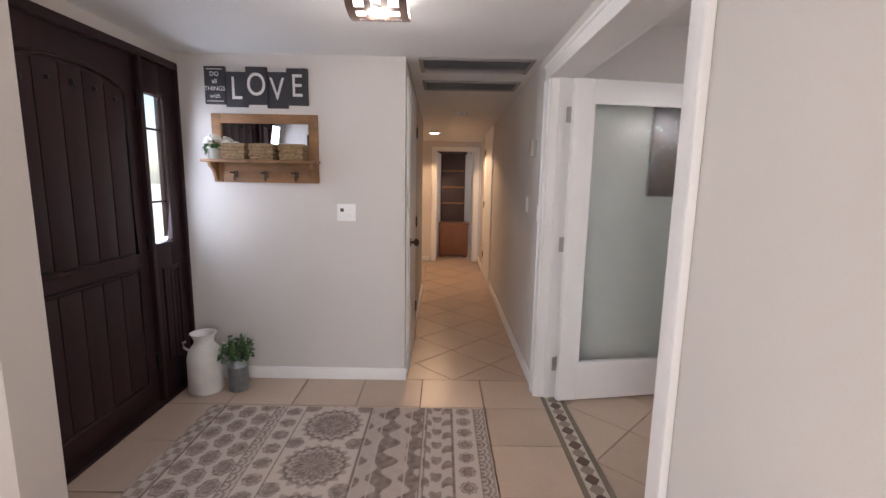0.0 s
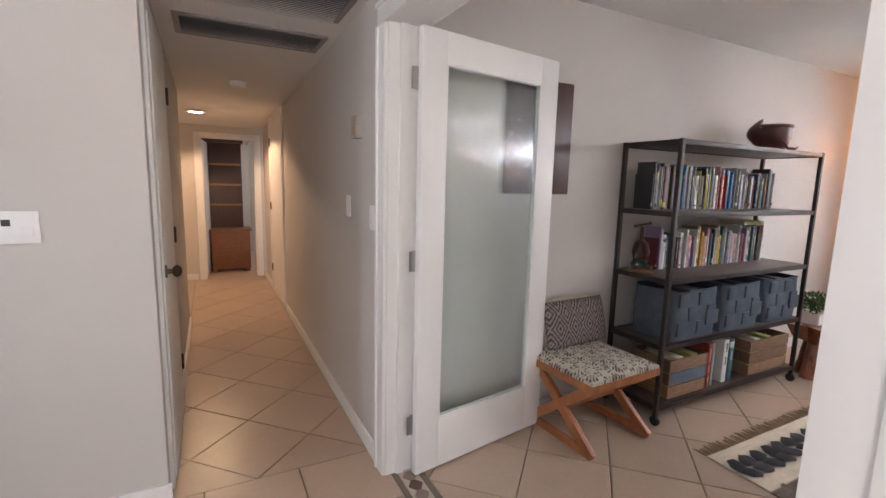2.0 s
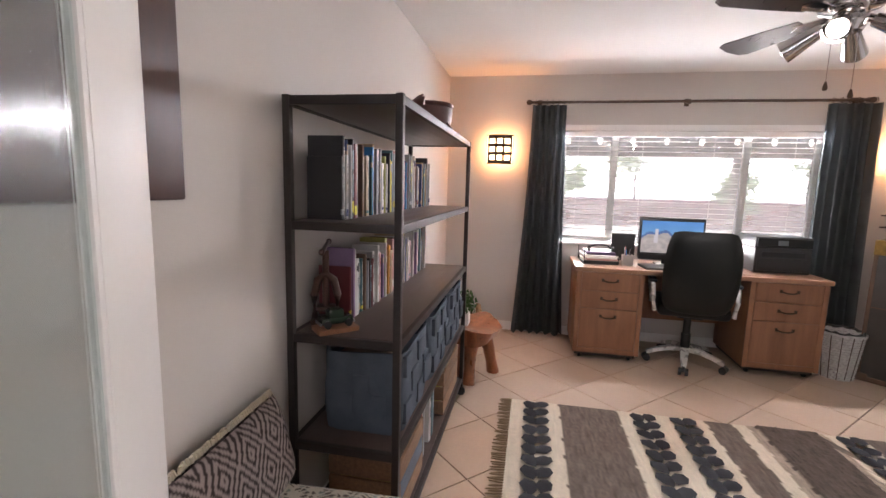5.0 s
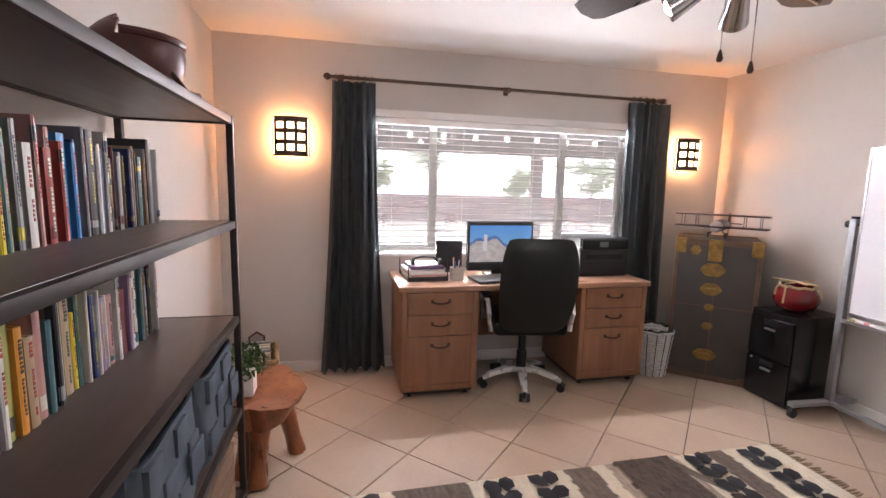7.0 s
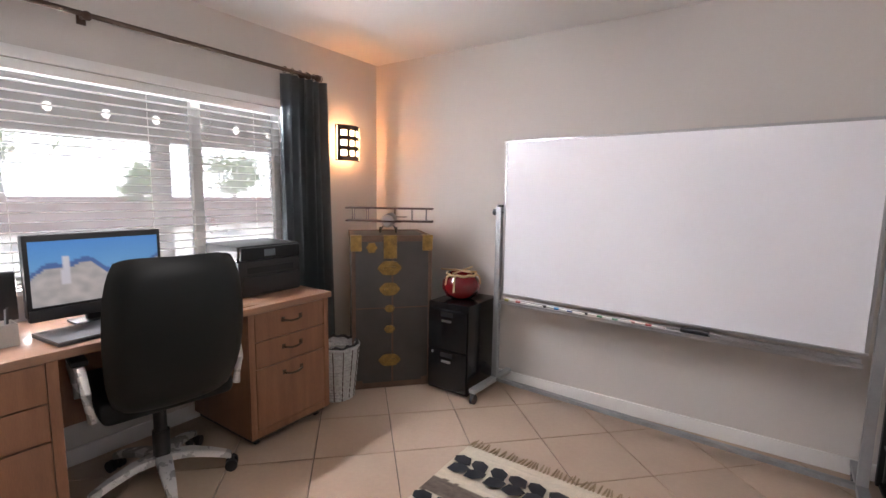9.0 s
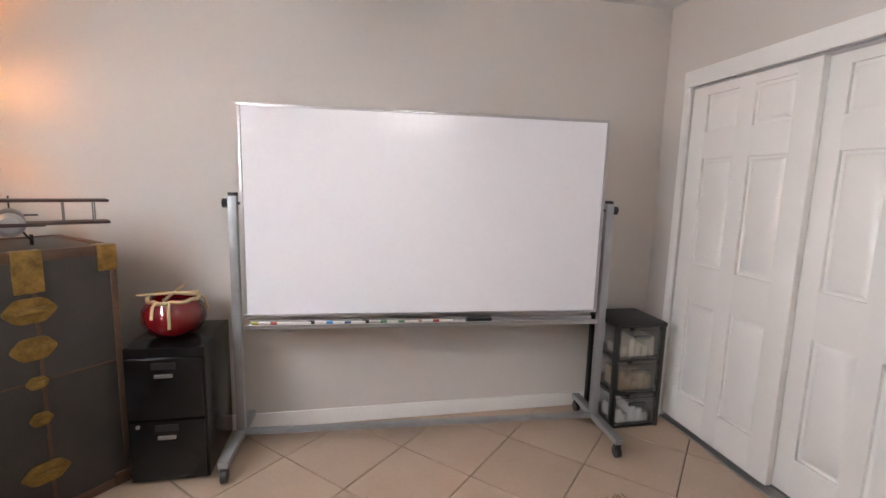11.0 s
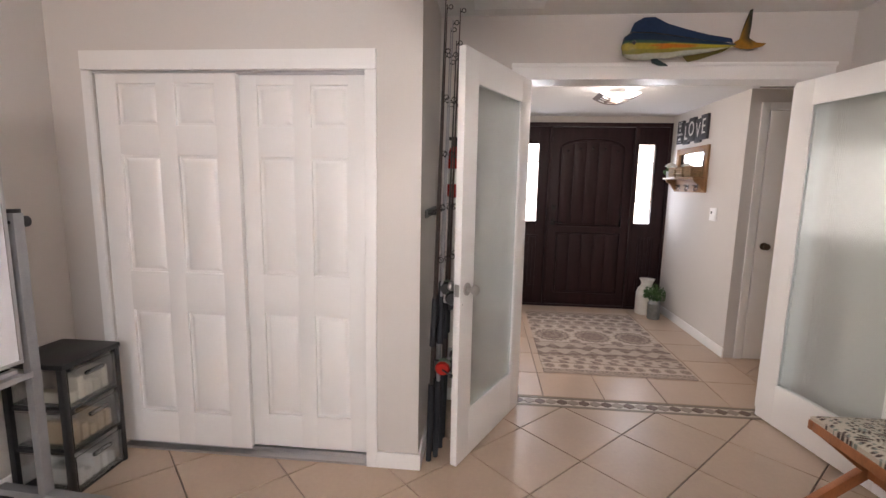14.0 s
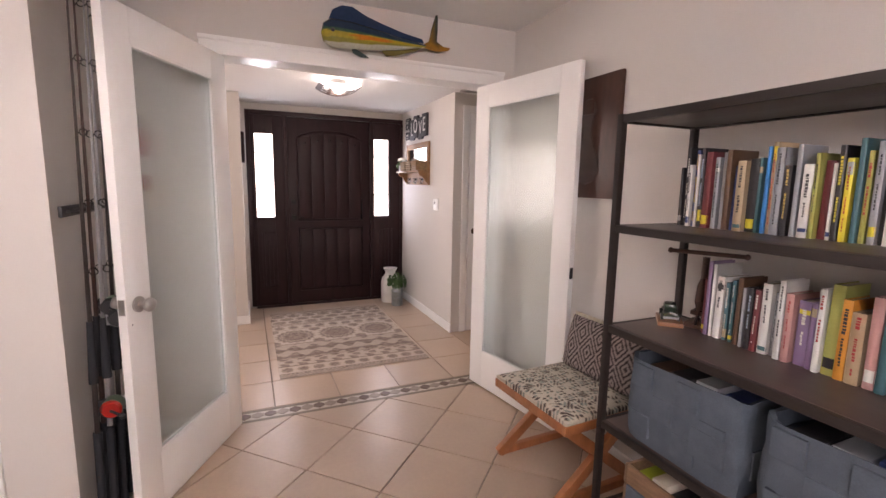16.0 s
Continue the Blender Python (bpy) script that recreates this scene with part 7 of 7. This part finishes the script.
cu = thing("sheer_curtain", "white curtain hanging in the far room", "curtain", pose(0.48, 9.0, 0))
own = bmesh.new()
g = [[own.verts.new((0.03 * math.sin(i * 0.9), -0.25 + i * 0.014, 0.35 + 1.6 * j / 8)) for j in range(9)] for i in range(36)]
for i in range(35):
    for j in range(8):
        own.faces.new((g[i][j], g[i + 1][j], g[i + 1][j + 1], g[i][j + 1]))
bmesh.ops.solidify(own, geom=own.faces[:], thickness=0.004)
part("panel", own, BOOKM["white"], cu)
part("rail", rod((0, -0.3, 1.97), (0, 0.3, 1.97), 0.01, bm=rod((0, 0.28, 1.97), (0, 0.99, 1.97), 0.008)), BRZ, cu)

# ---- outside ----
GZ = -0.40
setting("ground", box(-60, -80, GZ - 0.2, 400, 80, GZ), colour("pale_dry_ground", (0.50, 0.47, 0.42), 0.9, scale=0.6, fine=8), "pale sunlit yard ground", "ground")
setting("pavement_patio", box(5.3, -8, GZ, 16, 9, -0.06, 0.01), colour("light_concrete", (0.55, 0.54, 0.51), 0.85, scale=2, fine=30), "light concrete patio slab", "patio")
REDF = colour("red_brown_fence_stain", (0.24, 0.085, 0.07), 0.8, var=0.25, piece=0.2, scale=3)
fe = thing("fence", "long red-brown stained board fence at the back of the yard", "fence", pose(24, 0, GZ))
fb_mesh = mesh_of("board", box(-0.012, 0, 0.03, 0.012, 0.24, 1.42, 0.003), REDF)
for i in range(150):
    b = new("board", fb_mesh)
    b.parent, b.location = fe, (0.004 * (i % 2), -22 + i * 0.25, 0)
part("rail", box(0.016, -22, 0.3, 0.06, 15.5, 0.4, bm=box(0.016, -22, 1.1, 0.06, 15.5, 1.2)), REDF, fe)
for i in range(13):
    part("post", box(0.06, -22 + i * 3.1, 0, 0.16, -21.9 + i * 3.1, 1.45), REDF, fe)
PWOOD = colour("brown_patio_timber", (0.27, 0.175, 0.13), 0.75, var=0.25, stretch=(3, 0.5, 3))
pc2 = thing("patio_cover", "brown timber patio cover with posts and rafters outside the window", "patio cover", pose(0, 0, -0.06))
part("roof_deck", box(5.25, -7, 2.50, 8.9, 8, 2.56), PWOOD, pc2)
part("fascia_beam", box(8.45, -7, 1.98, 8.6, 8, 2.52, 0.01), PWOOD, pc2)
for i in range(18):
    part("rafter", box(5.25, -6.8 + i * 0.82, 2.24, 8.8, -6.72 + i * 0.82, 2.50), PWOOD, pc2)
for y in (-4.6, -0.95, 2.7, 6.3):
    part("post", box(8.44, y - 0.08, 0, 8.61, y + 0.08, 1.98, 0.008), PWOOD, pc2)
BULB = glow("lit_patio_bulb", (1.0, 0.95, 0.85), 2.5)
sl = thing("string_lights", "string of white bulbs hanging under the patio cover", "string lights", pose(7.6, 0, 2.0))
part("wire", tube([(0, -4 + 0.8 * i / 2, 0.12 - 0.03 * math.sin(math.pi * (i % 4) / 4)) for i in range(20)], 0.006, 6), M["plastic"], sl)
for i in range(16):
    part("bulb", ball((0, -3.6 + i * 0.44, 0.06), 0.035, s=(1, 1, 1.3)), BULB, sl)
    part("socket", rod((0, -3.6 + i * 0.44, 0.09), (0, -3.6 + i * 0.44, 0.135), 0.014, seg=8), M["plastic"], sl)
BARK = colour("grey_bark", (0.16, 0.12, 0.09), 0.9, var=0.3)
TLEAF = colour("yellow_green_leaf", (0.24, 0.34, 0.12), 0.6, var=0.4)
for i, (x, y, h, r) in enumerate(((19, 5.2, 3.4, 1.3), (20.5, 0.8, 2.6, 0.9), (19.5, -5.2, 2.4, 0.9), (21, -9.5, 3.0, 1.2), (27, 2.6, 5.2, 2.2), (28, -3.5, 4.6, 2.0), (27, 8.5, 5.5, 2.4))):
    t = thing("tree", "young yard tree with an airy yellow-green crown", "tree", pose(x, y, GZ), "trees in the yard")
    part("trunk", tube([(0, 0, 0), (0.05, 0.03, h * 0.3), (0, 0.06, h * 0.6), (0.03, 0, h * 0.85)], [0.11, 0.08, 0.055, 0.02], 8), BARK, t)
    lb = bmesh.new()
    for k in range(6):
        a = k * 1.05
        tube([(0, 0.04, h * (0.45 + 0.05 * k)), (0.5 * r * math.cos(a), 0.5 * r * math.sin(a), h * (0.6 + 0.05 * k)), (0.85 * r * math.cos(a), 0.85 * r * math.sin(a), h * (0.68 + 0.05 * k))], [0.035, 0.02, 0.008], 6, bm=lb)
    part("limb", lb, BARK, t)
    cb2 = bmesh.new()
    rr3 = random.Random(40 + i)
    for k in range(12):
        c = Vector((rr3.gauss(0, 0.45) * r, rr3.gauss(0, 0.45) * r, h * 0.8 + rr3.gauss(0, 0.28) * r))
        leaves(cb2, c, r * 0.46, 170, 0.085, 100 * i + k)
    part("crown", cb2, TLEAF, t)
ROCK = colour("pale_boulder", (0.45, 0.42, 0.38), 0.9, var=0.2)
for x, y, s in ((17, 5.9, 0.55), (18, -1.8, 0.35), (17.5, 1.5, 0.3)):
    own = ball((0, 0, s * 0.4), s, sub=3, s=(1, 1.3, 0.7))
    for v in own.verts:
        v.co *= 1 + 0.25 * noise.noise(v.co * 2.2)
        v.co.z = max(v.co.z, 0)
    solid("boulder", own, ROCK, "pale boulder lying in the yard", "rock", "boulders in the yard", m=pose(x, y, GZ))
# Glowing panel stands in for the overexposed sky and sends light indoors
setting("backdrop_yard", box(60, -90, GZ, 60.1, 90, 30), glow("glowing_sky_panel", (0.97, 0.99, 1.0), 3.2), "glowing white panel standing in for the bright sky beyond the yard", "backdrop")
# Glowing cream panel added so the door's sidelights look bright
setting("backdrop_street", box(-7.05, -6, GZ, -7, 10, 14), glow("glowing_cream_panel", (1.0, 0.95, 0.87), 1.9), "glowing cream panel added outside the front door sidelights", "backdrop")

# ---- floor tiles ----


def world_tile():
    m = M["tile"]
    nt = m.node_tree
    pos = nt.nodes.new("ShaderNodeNewGeometry")
    mp = [n for n in nt.nodes if n.bl_idname == "ShaderNodeMapping"][0]
    nt.links.new(pos.outputs["Position"], mp.inputs[0])


world_tile()
floor = bpy.data.objects["floor"]


def clip(poly, x0, y0, x1, y1):
    for axis, lim, sign in ((0, x0, 1), (0, x1, -1), (1, y0, 1), (1, y1, -1)):
        out = []
        for a, b in zip(poly, poly[1:] + poly[:1]):
            da, db = sign * (a[axis] - lim), sign * (b[axis] - lim)
            if da >= 0:
                out.append(a)
            if da * db < 0:
                f = da / (da - db)
                out.append((a[0] + f * (b[0] - a[0]), a[1] + f * (b[1] - a[1])))
        poly = out
        if len(poly) < 3:
            return []
    return poly


def tile_mesh(poly, material):
    bm = bmesh.new()
    cx, cy = sum(p[0] for p in poly) / len(poly), sum(p[1] for p in poly) / len(poly)
    k = 0.992
    rings = [[bm.verts.new((x, y, -0.0118)) for x, y in poly], [bm.verts.new((x, y, -0.0018)) for x, y in poly], [bm.verts.new((cx + (x - cx) * k, cy + (y - cy) * k, 0.0)) for x, y in poly]]
    n = len(poly)
    for a, b in zip(rings, rings[1:]):
        for i in range(n):
            bm.faces.new((a[i], a[(i + 1) % n], b[(i + 1) % n], b[i]))
    bm.faces.new(rings[-1])
    return mesh_of("tile", bm, material)


def tile_floor(x0, y0, x1, y1, node, size, turn, grout=0.006):
    ca, sa = math.cos(radians(turn)), math.sin(radians(turn))
    s = size / 2 - grout / 2
    full = [(-s, -s), (s, -s), (s, s), (-s, s)]
    full = [(u * ca - v * sa, u * sa + v * ca) for u, v in full]
    shared = tile_mesh(full, M["tile"])
    n = int(14 / size)
    for i in range(-n, n):
        for j in range(-n, n):
            u, v = (i + 0.5) * size, (j + 0.5) * size
            cx, cy = node[0] + u * ca - v * sa, node[1] + u * sa + v * ca
            if not (x0 - size < cx < x1 + size and y0 - size < cy < y1 + size):
                continue
            poly = [(cx + a, cy + b) for a, b in full]
            cut = clip(poly, x0, y0, x1, y1)
            if len(cut) < 3:
                continue
            area = abs(sum(a[0] * b[1] - b[0] * a[1] for a, b in zip(cut, cut[1:] + cut[:1]))) / 2
            if area < 0.0006:
                continue
            if area > (2 * s) ** 2 - 1e-5:
                t = new("tile", shared)
                t.location = (cx, cy, 0)
            else:
                t = new("tile", tile_mesh(cut, M["tile"]))
            t.parent = floor


tile_floor(0.70, SOUTH, EAST, NORTH, (1.27, 1.50), 0.41, 45)
tile_floor(-1.9, -0.6, 0.55, 3.0, (0.165, 2.61), 0.405, 0)
tile_floor(-0.37, 3.003, HALLX, 7.72, (-0.02, 3.0), 0.405, 45)
far_tiles = bmesh.new()
box(-1.9, -4.0, -0.011, 0.55, -0.605, -0.001, bm=far_tiles), box(-1.9, 5.6, -0.011, -0.375, 7.72, -0.001, bm=far_tiles), box(-1.9, 7.723, -0.011, 1.5, 10, -0.001, bm=far_tiles)
part("tile_field", far_tiles, M["tile"], floor)
# mosaic threshold
MCR, MDK, MTP = colour("cream_mosaic", (0.50, 0.44, 0.36), 0.5), colour("dark_brown_mosaic", (0.09, 0.045, 0.028), 0.4), colour("taupe_mosaic", (0.24, 0.19, 0.15), 0.4)
part("border_strip", box(0.553, 1.19, -0.011, 0.578, 2.775, -0.001, bm=box(0.672, 1.19, -0.011, 0.697, 2.775, -0.001)), colour("olive_brown_border_strip", (0.17, 0.135, 0.095), 0.5), floor)
part("mosaic_bed", box(0.581, 1.19, -0.011, 0.669, 2.775, -0.002), MCR, floor)
dia = [(0.036, 0.0), (0.012, 0.034), (-0.012, 0.034), (-0.036, 0.0), (-0.012, -0.034), (0.012, -0.034)]
dmesh = [mesh_of("mosaic_piece", prism(dia, -0.004, 0.0), mt) for mt in (MDK, MTP)]
for i in range(22):
    t = new("mosaic_piece", dmesh[i % 2])
    t.parent, t.location = floor, (0.625, 1.222 + i * 0.0715, 0.0005)
